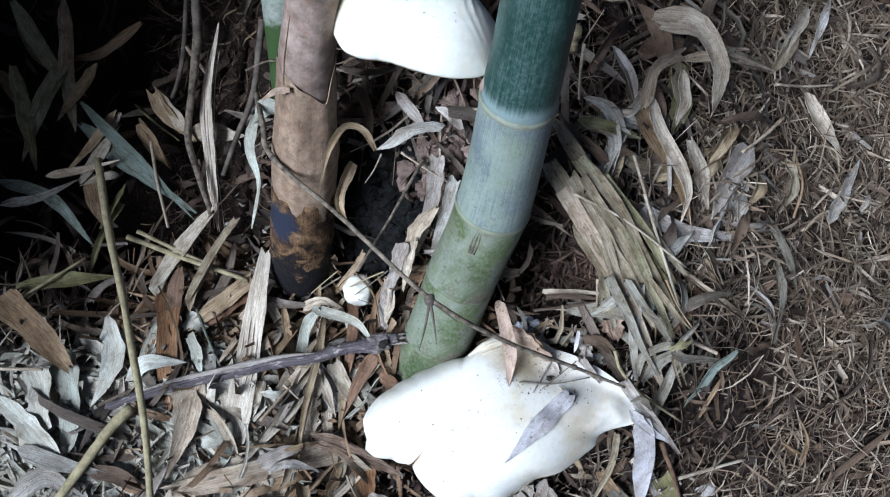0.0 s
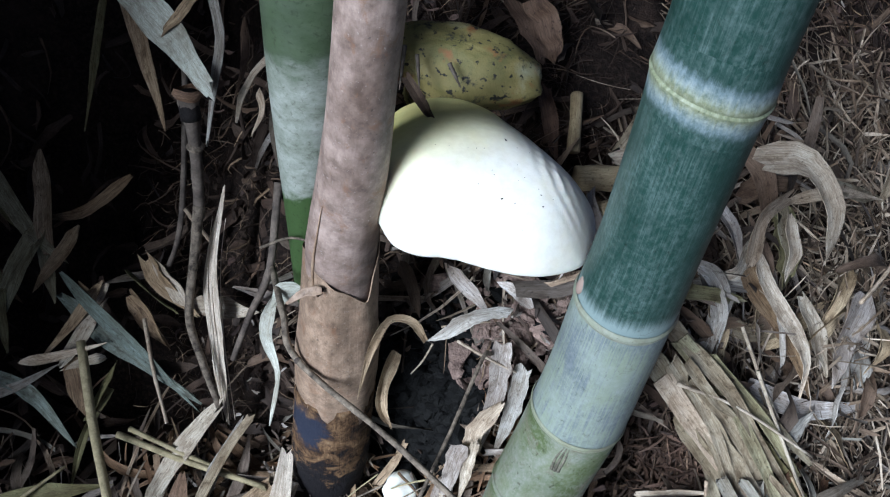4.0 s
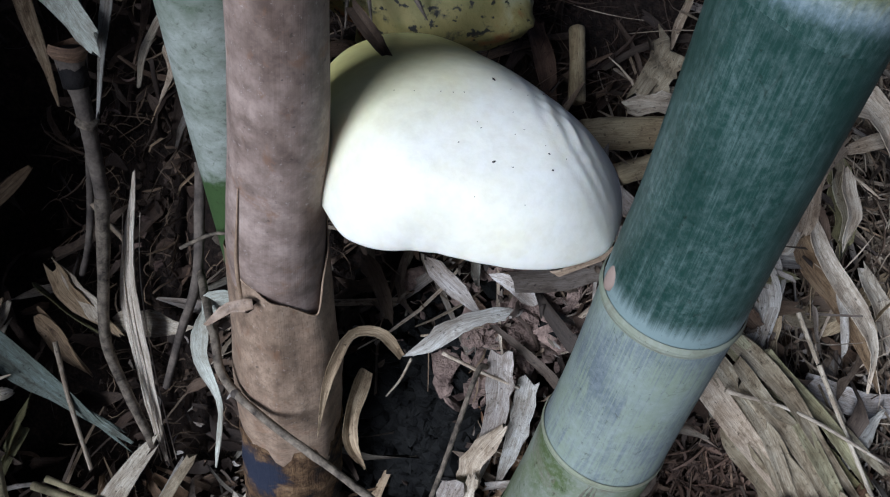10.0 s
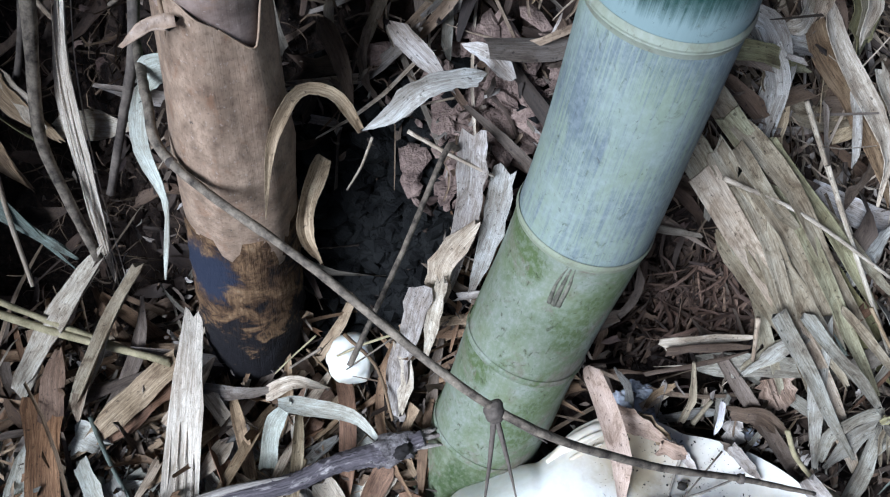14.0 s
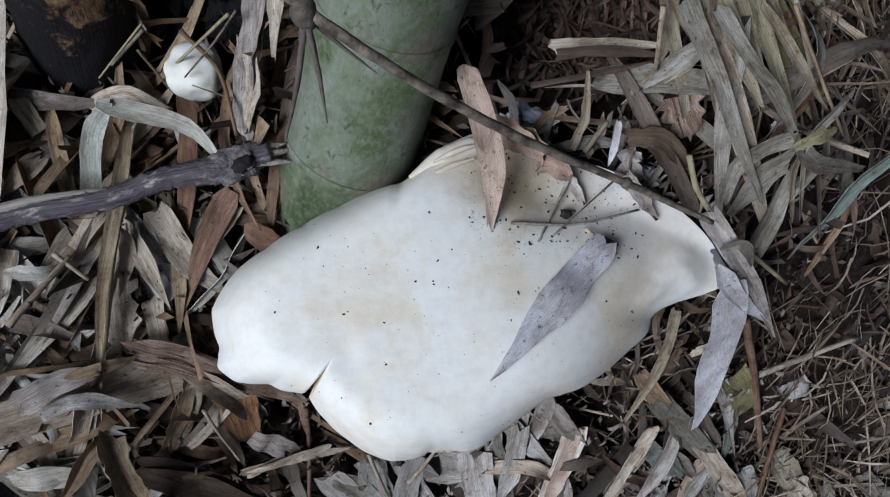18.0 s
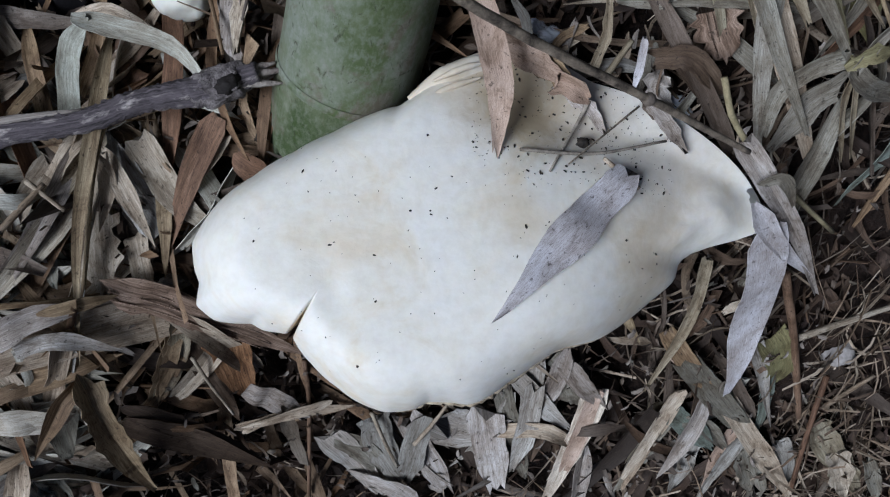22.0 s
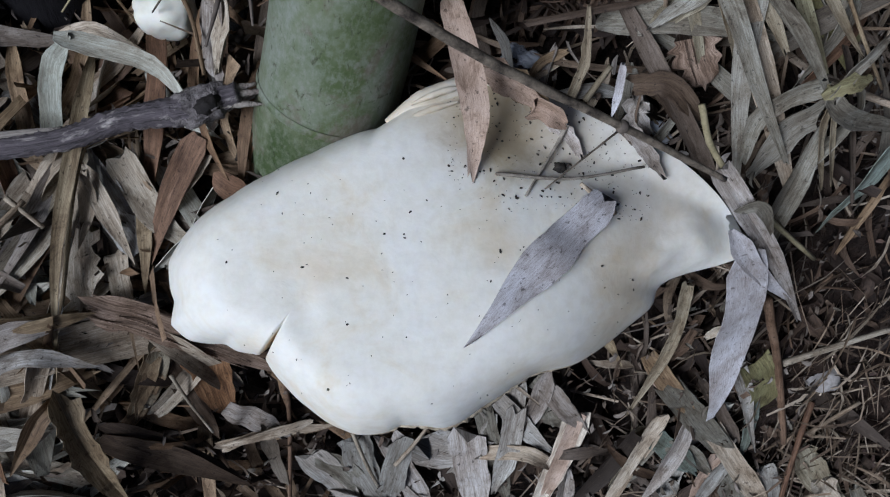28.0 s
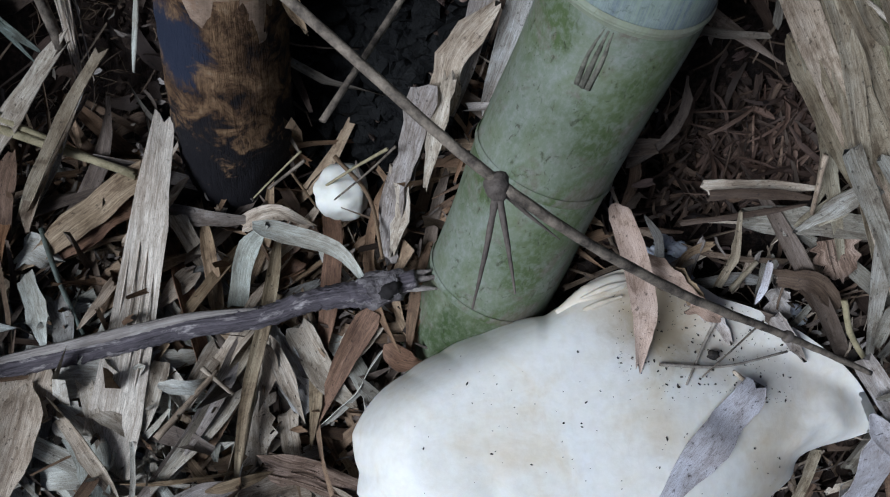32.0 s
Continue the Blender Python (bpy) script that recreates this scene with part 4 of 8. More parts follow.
def node_ring(parent, centre, ahead, radius, height, bulge, mat, label="", prof=None, lean=(0, 0, 0)):
    """The swollen ring and scar line of a bamboo node."""
    c, a = np.array(centre, float), np.array(ahead, float) / np.linalg.norm(ahead)
    prof = prof or [(-1.0, 0.0), (-0.6, 0.35), (-0.25, 0.75), (-0.08, 1.0), (0.0, 0.55), (0.08, 0.95), (0.3, 0.7), (0.65, 0.3), (1.0, 0.0)]
    s = np.cross(a, (0.31, -0.95, 0.05))
    s /= np.linalg.norm(s)
    b = np.cross(a, s)
    ang = np.linspace(0, 2 * np.pi, 56, endpoint=False)
    rows, uvs = [], []
    for h, w in prof:
        r = radius * (1 + 0.004 * np.sin(3 * ang + 1)) + 0.0004 + bulge * w
        dip = 0.0012 * np.sin(2 * ang + 0.7) + radius * (np.cos(ang) * np.dot(s, lean) + np.sin(ang) * np.dot(b, lean))
        rows.append(c + np.outer(np.ones(56) * h * height + dip, a) + np.outer(np.cos(ang) * r, s) + np.outer(np.sin(ang) * r, b))
        uvs.append(np.c_[ang * radius, np.full(56, h * height)])
    return meshed("node_ring", grid_mesh("node_ring", rows, uvs, True), mat, parent, label)


# the green culm: internodes from its mossy foot up past the view
GREEN_NODES = np.array([(-0.022, -0.075, -0.13), (0.008, 0.010, 0.012), (0.0185, 0.056, 0.088), (0.0322, 0.1035, 0.171), (0.0245, 0.146, 0.30), (0.0132, 0.1987, 0.4505), (-0.03, 0.40, 1.0), (-0.08, 0.62, 1.65)])
GREEN_RADII = [0.0350, 0.0358, 0.0345, 0.0340, 0.0296, 0.0261, 0.0245, 0.022]


def on_culm(axis, radii, v, degrees, out=0.0):
    line = spline(axis, 120)
    rad = np.interp(np.linspace(0, 1, 120), np.linspace(0, 1, len(radii)), radii)
    k = int(np.clip(v * 119, 0, 119))
    t, s, b = frames_along(line)[k]
    a = radians(degrees)
    return line[k] + (s * math.cos(a) + b * math.sin(a)) * (rad[k] + out)


def green_culm():
    t = thing("bamboo_culm", -0.01, -0.04, -0.08, "thick green bamboo culm with bluish wax leaning from the soil", "bamboo")
    nodes, rad = GREEN_NODES, GREEN_RADII
    mats = [GREEN_FOOT, GREEN_OLD, GREEN_OLD, GREEN_WAX, GREEN_DARK, GREEN_HIGH, GREEN_HIGH]
    names = ["mossy olive foot of the culm", "olive green internode", "olive internode with a grey bud scar", "internode under thick blue-grey wax", "deep green internode with chalky streaks", "", ""]
    axis = spline(nodes, 7 * 24 + 1)
    for i in range(7):
        seg = axis[i * 24:i * 24 + 25]
        culm_section("internode", mats[i], seg, [rad[i], (rad[i] + rad[i + 1]) / 2 * 0.985, rad[i + 1]], t, names[i], 56, 25)
    for i, h, b in ((1, 0.0025, 0.0005), (2, 0.0025, 0.0006), (3, 0.0026, 0.0007), (4, 0.0036, 0.0010), (6, 0.005, 0.0014)):
        ahead = axis[i * 24 + 1] - axis[i * 24 - 1]
        ring = node_ring(t, nodes[i], ahead, rad[i], h, b, NODE_BAND if i >= 4 else (NODE_SCAR if i == 3 else GREEN_OLD), "pale ridged node ring" if i >= 3 else "")
    a = (axis[5 * 24 + 1] - axis[5 * 24 - 1]) / np.linalg.norm(axis[5 * 24 + 1] - axis[5 * 24 - 1])
    swell = [(-1.0, -0.5), (-0.85, -0.3), (-0.6, -0.1), (-0.35, 0.1), (-0.18, 0.4), (-0.065, 1.0), (-0.035, 1.05), (-0.018, 0.35), (0.0, 0.15), (0.018, 0.3), (0.045, 0.75), (0.18, 0.5), (0.35, 0.2), (0.6, -0.1), (0.85, -0.3), (1.0, -0.5)]
    node_ring(t, nodes[5], a, rad[5], 0.0225, 0.0011, COLLAR, "olive node collar with frosted ragged edges", swell, (-0.10, 0, 0))
    seg = axis[2 * 24:3 * 24 + 1]
    for d0, d1, w in ((223, 226, 0.0011), (228, 229, 0.0013), (233, 232, 0.0012)):
        line = [on_culm(seg, [0.0345, 0.0342, 0.034], v, d, -0.0006) for v, d in ((0.66, (d0 + d1) / 2 - 6), (0.82, d0 - 6), (0.97, d1 - 6))]
        meshed("bud_scar", tube_mesh("bud_scar", line, [w * 1.3, w, w * 0.5], 6, 10, 0.1, 5), SCAR_GREY, t, "grey-brown bud scar")
    bud = on_culm(axis[4 * 24:5 * 24 + 1], [0.0296, 0.0262], 0.10, 160, -0.001)
    bm = bmesh.new()
    bmesh.ops.create_uvsphere(bm, u_segments=16, v_segments=10, radius=1.0)
    bm.transform(Matrix.Translation(bud) @ pose(0, 0, 0, -18, 8, 0) @ Matrix.Diagonal((0.0025, 0.004, 0.008, 1)))
    part("bud", bm, SHEATH_UP, t, "small brownish dormant bud")
    return t


SCAR_GREY = plain("grey bud scar", (0.05, 0.047, 0.033), (0.20, 0.19, 0.14), 160)
green_culm()


def brown_culm():
    t = thing("bamboo_shoot", -0.142, 0.095, -0.01, "tall brown bamboo shoot wrapped in dry papery sheaths", "bamboo")
    foot = [(-0.143, 0.060, -0.095), (-0.142, 0.083, -0.035), (-0.141, 0.098, 0.005), (-0.1405, 0.112, 0.045), (-0.139, 0.136, 0.10)]
    meshed("foot", tube_mesh("foot", foot, [0.030, 0.032, 0.0335, 0.0322, 0.0306], 48, 30, 0.016, 3), BARK_BURNT, t, "scorched black and ochre foot")
    low = spline([(-0.1395, 0.128, 0.082), (-0.138, 0.152, 0.14), (-0.1365, 0.183, 0.226)], 22)
    ang = np.linspace(0, 2 * np.pi, 64, endpoint=False)
    rise = np.interp(np.degrees(ang), [0, 20, 60, 120, 170, 200, 235, 262, 280, 291, 305, 320, 340, 360], [0.044, 0.036, 0.022, 0.020, 0.022, 0.018, 0.012, 0.004, -0.004, -0.008, 0.006, 0.022, 0.038, 0.044])
    foot_dip = np.interp(np.degrees(ang), [0, 90, 180, 225, 270, 315, 360], [-0.004, 0.0, 0.004, 0.012, -0.008, -0.022, -0.004])
    rad = np.interp(np.linspace(0, 1, 22), [0, 0.5, 1], [0.0318, 0.0303, 0.0255])
    rng = np.random.default_rng(4)
    pleat = sum(rng.normal(0, 0.00045) * np.sin(k * ang + rng.uniform(0, 6)) for k in (3, 5, 8, 13))
    rows, uvs = [], []
    for i, (tt, s, b) in enumerate(frames_along(low)):
        q = i / 21
        along = rise * q ** 3 + foot_dip * (1 - q) ** 3
        z = low[i][2] + along * tt[2]
        hug = np.interp(z, [0.208, 0.25, 0.325], [0.0245, 0.0228, 0.0193]) + 0.0003
        r = rad[i] + (hug - rad[i]) * smoothstep(0.45, 1.0, q) + pleat * (0.4 + 0.6 * q) - 0.0016 * (1 - q) ** 4
        for a0, a1, start, tall, broad in ((262, 356, 0.45, 0.0020, 11.0), (290, 330, 0.35, 0.0011, 7.0), (250, 268, 0.3, 0.0007, 7.0)):
            fold = np.interp(q, [start, 1], [a1, a0])
            r = r + tall * np.exp(-((np.degrees(ang) - fold) / broad) ** 2) * smoothstep(start - 0.25, start + 0.2, q) * (1 - 0.8 * smoothstep(0.85, 1.0, q))
        rows.append(low[i] - (0.0014 * q ** 3, 0, 0) + np.outer(along, tt) + np.outer(np.cos(ang) * r, s) + np.outer(np.sin(ang) * r, b))
        uvs.append(np.c_[ang * 0.03, np.full(64, q * 0.15) + along])
    lower = meshed("lower_sheath", grid_mesh("lower_sheath", rows, uvs, True), SHEATH_LOW, t, "tan-brown papery lower sheath")
    lip = np.vstack([rows[-1], rows[-1][:1]])
    meshed("sheath_edge", tube_mesh("sheath_edge", lip[46:63], [0.0003, 0.0006, 0.0003], 6, 30), SHEATH_EDGE, lower, "pale dry sheath margin")
    meshed("sheath_edge", tube_mesh("sheath_edge", lip[28:47], [0.0003, 0.0005, 0.0003], 6, 30), SHEATH_EDGE, lower, "pale dry sheath margin")
    up = [(-0.1370, 0.176, 0.208), (-0.1385, 0.192, 0.25), (-0.1330, 0.218, 0.325), (-0.130, 0.246, 0.41), (-0.12, 0.36, 0.75), (-0.10, 0.50, 1.2)]
    upr = [0.0226, 0.0227, 0.0193, 0.0168, 0.014, 0.011]
    upper = meshed("upper_sheath", tube_mesh("upper_sheath", up, upr, 40, 30, 0.003, 5), SHEATH_UP, t, "mauve-brown upper sheath")
    for deg, lo, hi, w in ((198, 0.06, 0.33, 0.0009), (330, 0.03, 0.17, 0.0012)):
        line = [on_culm(up, upr, v, deg + (6 if v > lo else 0), 0.0006) for v in np.linspace(lo, hi, 6)]
        meshed("sheath_edge", tube_mesh("sheath_edge", line, [w, w * 1.2, w * 0.3], 6, 20), SHEATH_EDGE, upper, "pale dry sheath margin")
    tip = leaf_mesh("ligule", [(-0.150, 0.163, 0.243), (-0.160, 0.163, 0.241), (-0.172, 0.157, 0.234)], 0.0060, 20, 0.4, 0.8, seed=3, facing=(0, -0.6, 0.8))
    meshed("ligule", tip, SHEATH_LOW, lower, "torn dry ligule")
    return t


brown_culm()


def crusted_culm_material():
    """Fresh green skin under a grey-white waxy crust that ends in an uneven line."""
    m, ns, ls, bsdf = material("green skin with grey crust")
    tc = ns.new("ShaderNodeTexCoord")
    sep = ns.new("ShaderNodeSeparateXYZ")
    ls.new(tc.outputs["UV"], sep.inputs[0])
    vec = mapped(ns, ls, "UV", (1, 1, 1))
    ragged = noise_of(ns, ls, vec, 38.0, 5.0, 0.6)
    wob = node(ns, "ShaderNodeMath")
    wob.operation = "MULTIPLY_ADD"
    ls.new(ragged, wob.inputs[0])
    wob.inputs[1].default_value = 0.055
    ls.new(sep.outputs[1], wob.inputs[2])
    cover = ramp(ns, ls, wob.outputs[0], [(0.168, (0, 0, 0)), (0.173, (1, 1, 1)), (0.268, (1, 1, 1)), (0.288, (0.12, 0.12, 0.12))])
    mottled = noise_of(ns, ls, vec, 60.0, 8.0, 0.75)
    green = ramp(ns, ls, ragged, [(0.3, (0.020, 0.042, 0.012)), (0.7, (0.048, 0.080, 0.028))])
    green = mixed(ns, ls, ramp(ns, ls, wob.outputs[0], [(0.17, (0, 0, 0)), (0.20, (1, 1, 1))]), (0.046, 0.085, 0.024), green)
    grey = ramp(ns, ls, mottled, [(0.30, (0.10, 0.12, 0.08)), (0.44, (0.23, 0.255, 0.205)), (0.64, (0.38, 0.40, 0.355))])
    specks = ramp(ns, ls, noise_of(ns, ls, mapped(ns, ls, "UV", (330, 260, 1)), 1.0, 5.0, 0.7, 0.6), [(0.34, (0.32, 0.34, 0.26)), (0.46, (1, 1, 1))])
    ls.new(mixed(ns, ls, 0.6, mixed(ns, ls, cover, green, grey), specks, "MULTIPLY"), bsdf.inputs["Base Color"])
    bsdf.inputs["Roughness"].default_value = 0.55
    bumped(ns, ls, bsdf, mottled, 0.25, 0.001)
    return m


def third_culm():
    t = thing("bamboo_culm", -0.165, 0.225, 0.12, "green bamboo culm with a grey-white waxy crust", "bamboo")
    nodes = [(-0.164, 0.205, 0.07), (-0.164, 0.215, 0.10), (-0.163, 0.236, 0.16), (-0.162, 0.262, 0.225), (-0.162, 0.292, 0.295), (-0.161, 0.325, 0.37)]
    rad = [0.008, 0.0100, 0.0145, 0.0205, 0.0255, 0.0300]
    mat = crusted_culm_material()
    meshed("culm_foot", tube_mesh("culm_foot", nodes, rad, 48, 40, caps=False), mat, t)
    meshed("internode", tube_mesh("internode", [nodes[-1], (-0.155, 0.55, 0.95), (-0.15, 0.7, 1.4)], [0.030, 0.031, 0.03], 40, 16, caps=False), GREEN_BRIGHT, t)
    node_ring(t, nodes[-1], np.subtract(nodes[-1], nodes[-2]), 0.030, 0.006, 0.0012, NODE_SCAR)
    return t


third_culm()


# ---- mushrooms ----
MARGIN = plain("brownish cap margin", (0.16, 0.12, 0.075), (0.58, 0.50, 0.36), 160, 0.8, 0.5, 0.001)


def bracket(name, outline, rims, centre, top, mat, stem_at, label, lip=0.55, bend=3.0, wrinkle=0.0, group="white mushrooms", margin=None, even=1):
    """A fan-shaped cap: outline (degrees, reach) and rim heights (degrees, height), domed above, rolled at the rim, hollow below and drawn in to its stem."""
    t = thing(name, *centre, label, "mushroom", group)
    deg = np.linspace(-180, 180, 361)[:-1]
    ang = np.radians(deg)

    def ringed(pairs):
        p = sorted(pairs)
        a, r = np.array([v[0] for v in p], float), np.array([v[1] for v in p], float)
        return np.interp(deg, np.r_[a[-1] - 360, a, a[0] + 360], np.r_[r[-1], r, r[0]])

    reach, rim = ringed(outline), ringed(rims)
    for _ in range(even):
        reach = (np.roll(reach, 1) + 2 * reach + np.roll(reach, -1)) / 4
    for _ in range(12):
        rim = (np.roll(rim, 2) + 2 * rim + np.roll(rim, -2)) / 4
    soft = reach.copy()
    for _ in range(60):
        soft = (np.roll(soft, 2) + 2 * soft + np.roll(soft, -2)) / 4
    rng = np.random.default_rng(8)
    waves = rng.normal(0, 1, (6, 3))
    c = np.array(centre, float)
    rows = []
    for q in np.r_[0.02, np.linspace(0.08, 0.84, 24), np.linspace(0.87, 0.985, 9), 0.994, 0.999, 1.0]:
        r = np.minimum(soft, reach / 0.93) * (1 - q ** 6) * q + reach * q ** 7
        x, y = c[0] + np.cos(ang) * r, c[1] + np.sin(ang) * r
        h = top(x, y) + 0.0005 * sum(np.sin(waves[i, 0] * 38 * x + waves[i, 1] * 38 * y + waves[i, 2] * 3) for i in range(6)) / 2.4
        h = h + wrinkle * (np.sin(760 * (x + 0.42 * y) + 5 * np.sin(70 * y)) + 0.7 * np.sin(1500 * (x + 0.36 * y) + 3 * np.sin(110 * y))) * np.exp(-(((x + 0.42 * y) - 0.070) / 0.010) ** 2 - ((y - 0.212) / 0.026) ** 2)
        e = np.clip((q - lip) / (1 - lip), 0, 1)
        k = (1 - e ** bend) * 0.72 + np.sqrt(np.clip(1 - e ** 5, 0, 1)) * 0.28
        rows.append(np.c_[x, y, rim + (np.maximum(h, rim) - rim) * k])
    cap = meshed("cap", grid_mesh("cap", rows[::-1], None, True, True), mat, t)
    t_tree = BVHTree.FromPolygons([v.co for v in cap.data.vertices], [p.vertices for p in cap.data.polygons])
    CAP_TREES.append(t_tree)
    low = []
    s = np.array(stem_at, float)
    edge = rows[-1]
    if margin:
        a, z = np.searchsorted(deg, margin[0]), np.searchsorted(deg, margin[1])
        meshed("margin", tube_mesh("margin", edge[a:z:2], [0.0002, 0.0012, 0.0016, 0.0011, 0.0002], 6, (z - a), 0.45, 12), MARGIN, cap, "thin brownish crumbling margin")
    for q, drop in ((1.0, 0.0), (0.985, 0.003), (0.95, 0.006), (0.85, 0.009), (0.7, 0.012), (0.45, 0.018), (0.28, 0.03)):
        ring = s + (edge - s) * q
        ring[:, 2] = edge[:, 2] * q + (1 - q) * (s[2] + 0.02) - drop
        low.append(ring)
    meshed("underside", grid_mesh("underside", low, None, True), GILLS, t, "buff ridged underside")
    foot = np.array([s + (edge - s) * 0.24, s + (edge - s) * 0.16, s + (edge - s) * 0.13])
    for ring, drop in zip(foot, (0.01, 0.035, 0.10)):
        ring[:, 2] = s[2] - drop
    meshed("stem", grid_mesh("stem", [low[-1], *foot], None, True), GILLS, t, "short cream stem")
    return t


CAP_TREES = []


def on_cap(k, x, y, up=0.0015, rest=0.045):
    """A point just over the k-th cap, or at the height rest where the cap does not reach."""
    hit = CAP_TREES[k].ray_cast(Vector((x, y, 1.0)), Vector((0, 0, -1)))[0]
    return (x, y, (hit.z if hit else rest) + up)


LOWER_OUTLINE = [
    (-174, 0.0704), (-169, 0.0688), (-161, 0.0726), (-152.6, 0.0672), (-142.7, 0.0537), (-136, 0.0516), (-128.5, 0.0473), (-125.2, 0.0462),
    (-123.8, 0.0440), (-123, 0.0260), (-122.2, 0.0440), (-120.8, 0.0462), (-119, 0.0470), (-113.6, 0.05), (-105.7, 0.0543), (-93, 0.063), (-86.4, 0.0691), (-76, 0.0775), (-66.5, 0.0812),
    (-61, 0.0813), (-55.7, 0.0866), (-50.8, 0.0945), (-47, 0.0976), (-38.3, 0.1016), (-29.5, 0.1092), (-23.6, 0.1173), (-18.5, 0.1355),
    (-8.5, 0.1581), (-4.6, 0.1697), (-1.2, 0.1706), (1.2, 0.185), (2.4, 0.215), (3.6, 0.2238), (6.6, 0.2174), (10.7, 0.2079), (18.9, 0.1834), (25.8, 0.1642),
    (34.2, 0.1414), (42.6, 0.1327), (51.6, 0.122), (57, 0.1097), (61.5, 0.0983), (64.4, 0.0843), (69.2, 0.0738), (81, 0.0676), (95, 0.0611), (116.5, 0.0563), (139, 0.0586), (156, 0.0654), (175, 0.0722),
]
LOWER_RIMS = [(-160, 0.018), (-135, 0.03), (-122, 0.046), (-110, 0.03), (-70, 0.022), (-40, 0.02), (-20, 0.014), (-2, 0.024), (3, 0.020), (14, 0.042), (34, 0.053), (57, 0.052), (75, 0.03), (96, 0.005), (142, 0.005), (177, 0.010)]


def lower_top(x, y):
    """Broad low dome, sinking to the stem side and to the narrow wing."""
    h = 0.070 - 1.0 * (x - 0.055) ** 2 * np.where(x > 0.055, 1.9, 1.0) - 1.3 * (y + 0.10) ** 2
    sink = np.exp(-(((x - 0.115) / 0.035) ** 2 + ((y + 0.020) / 0.024) ** 2))
    wing = np.exp(-(((x - 0.200) / 0.022) ** 2 + ((y + 0.062) / 0.018) ** 2))
    cleft = np.exp(-((x + 0.004 + 0.25 * (y + 0.095)) / 0.007) ** 2) * np.exp(-((y + 0.105) / 0.022) ** 2)
    along = np.clip((x - 0.160) / 0.050, 0, 1)
    crease = np.exp(-(((y + 0.084 - 0.018 * np.sin(3.0 * along) ** 2) / 0.0045) ** 2)) * np.exp(-(((x - 0.186) / 0.022) ** 4))
    roll = np.sin(210 * (y + 0.35 * x)) * np.exp(-(((x - 0.197) / 0.014) ** 2 + ((y + 0.055) / 0.022) ** 2))
    h = h + 0.0045 * crease + 0.0016 * roll
    return h - 0.008 * sink + 0.016 * wing - 0.0008 * cleft


big_cap = bracket("bracket_mushroom", LOWER_OUTLINE, LOWER_RIMS, (0.0048, -0.0859, 0.05), lower_top, CAP, (0.06, -0.05, 0.0), "large white lobed bracket mushroom spreading from the culm foot", margin=(-72, -12))

UPPER_OUTLINE = [(-180, 0.0581), (-165, 0.0548), (-150, 0.0533), (-135, 0.0476), (-120, 0.0408), (-105, 0.0389), (-90, 0.0412), (-75, 0.0463), (-60, 0.0543), (-45, 0.0638), (-30, 0.0747), (-15, 0.0774),
                 (0, 0.0781), (15, 0.0722), (30, 0.0665), (45, 0.0657), (60, 0.0698), (75, 0.0779), (90, 0.0826), (105, 0.0840), (120, 0.0821), (135, 0.0768), (150, 0.0699), (165, 0.0633)]
UPPER_RIMS = [(-180, 0.2836), (-165, 0.2860), (-150, 0.2899), (-135, 0.2947), (-120, 0.2980), (-105, 0.2998), (-90, 0.3015), (-75, 0.3031), (-60, 0.3030), (-45, 0.2998), (-30, 0.2945), (-15, 0.2889),
              (0, 0.2829), (15, 0.2771), (30, 0.2718), (60, 0.2687), (90, 0.2731), (120, 0.2776), (150, 0.2808)]


def upper_top(x, y):
    """A high smooth dome, steeper to its back."""
    return 0.3311 - 2.54 * (x + 0.0577) ** 2 - (y - 0.2017) ** 2 * np.where(y < 0.2017, 2.72, 7.43)


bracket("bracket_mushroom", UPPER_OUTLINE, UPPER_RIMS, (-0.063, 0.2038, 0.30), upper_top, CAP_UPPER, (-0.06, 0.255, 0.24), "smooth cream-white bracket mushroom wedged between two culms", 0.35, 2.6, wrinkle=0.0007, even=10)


def small_mushroom():
    t = thing("small_mushroom", -0.076, 0.056, -0.03, "small knobbly cream mushroom half hidden by brown leaves", "mushroom", "white mushrooms")
    bm = bmesh.new()
    bmesh.ops.create_icosphere(bm, subdivisions=4, radius=0.0165)
    for v in bm.verts:
        n = noise.noise(v.co * 90) * 0.20 + noise.noise(v.co * 220) * 0.07
        v.co = v.co * (1 + n)
        v.co.z *= 0.72
        v.co += Vector((-0.077, 0.058, -0.014))
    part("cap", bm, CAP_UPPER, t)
    meshed("stem", tube_mesh("stem", [(-0.076, 0.060, -0.045), (-0.077, 0.058, -0.016)], [0.007, 0.009], 14), GILLS, t)


small_mushroom()
BUFF = cap_material("buff wrinkled mushroom flesh", (0.66, 0.61, 0.51), (0.58, 0.51, 0.39), (0.44, 0.35, 0.24))
for k, (line, w) in enumerate((
        ([(0.034, -0.017, 0.049), (0.050, -0.007, 0.052), (0.066, 0.000, 0.052), (0.080, 0.005, 0.048)], 0.0055),
        ([(0.038, -0.020, 0.056), (0.052, -0.013, 0.0585), (0.066, -0.008, 0.0585)], 0.0016),
        ([(0.044, -0.010, 0.057), (0.058, -0.004, 0.0590), (0.070, 0.000, 0.0570)], 0.0016),
        ([(0.070, 0.006, 0.052), (0.088, 0.006, 0.050), (0.106, -0.002, 0.046)], 0.0050))):
    meshed("collar_fold", tube_mesh("collar_fold", line, [w * 0.35, w, w * 0.9, w * 0.3], 20, 40, 0.02, 40 + k), BUFF, big_cap, "buff wrinkled fold where the cap meets the culm")


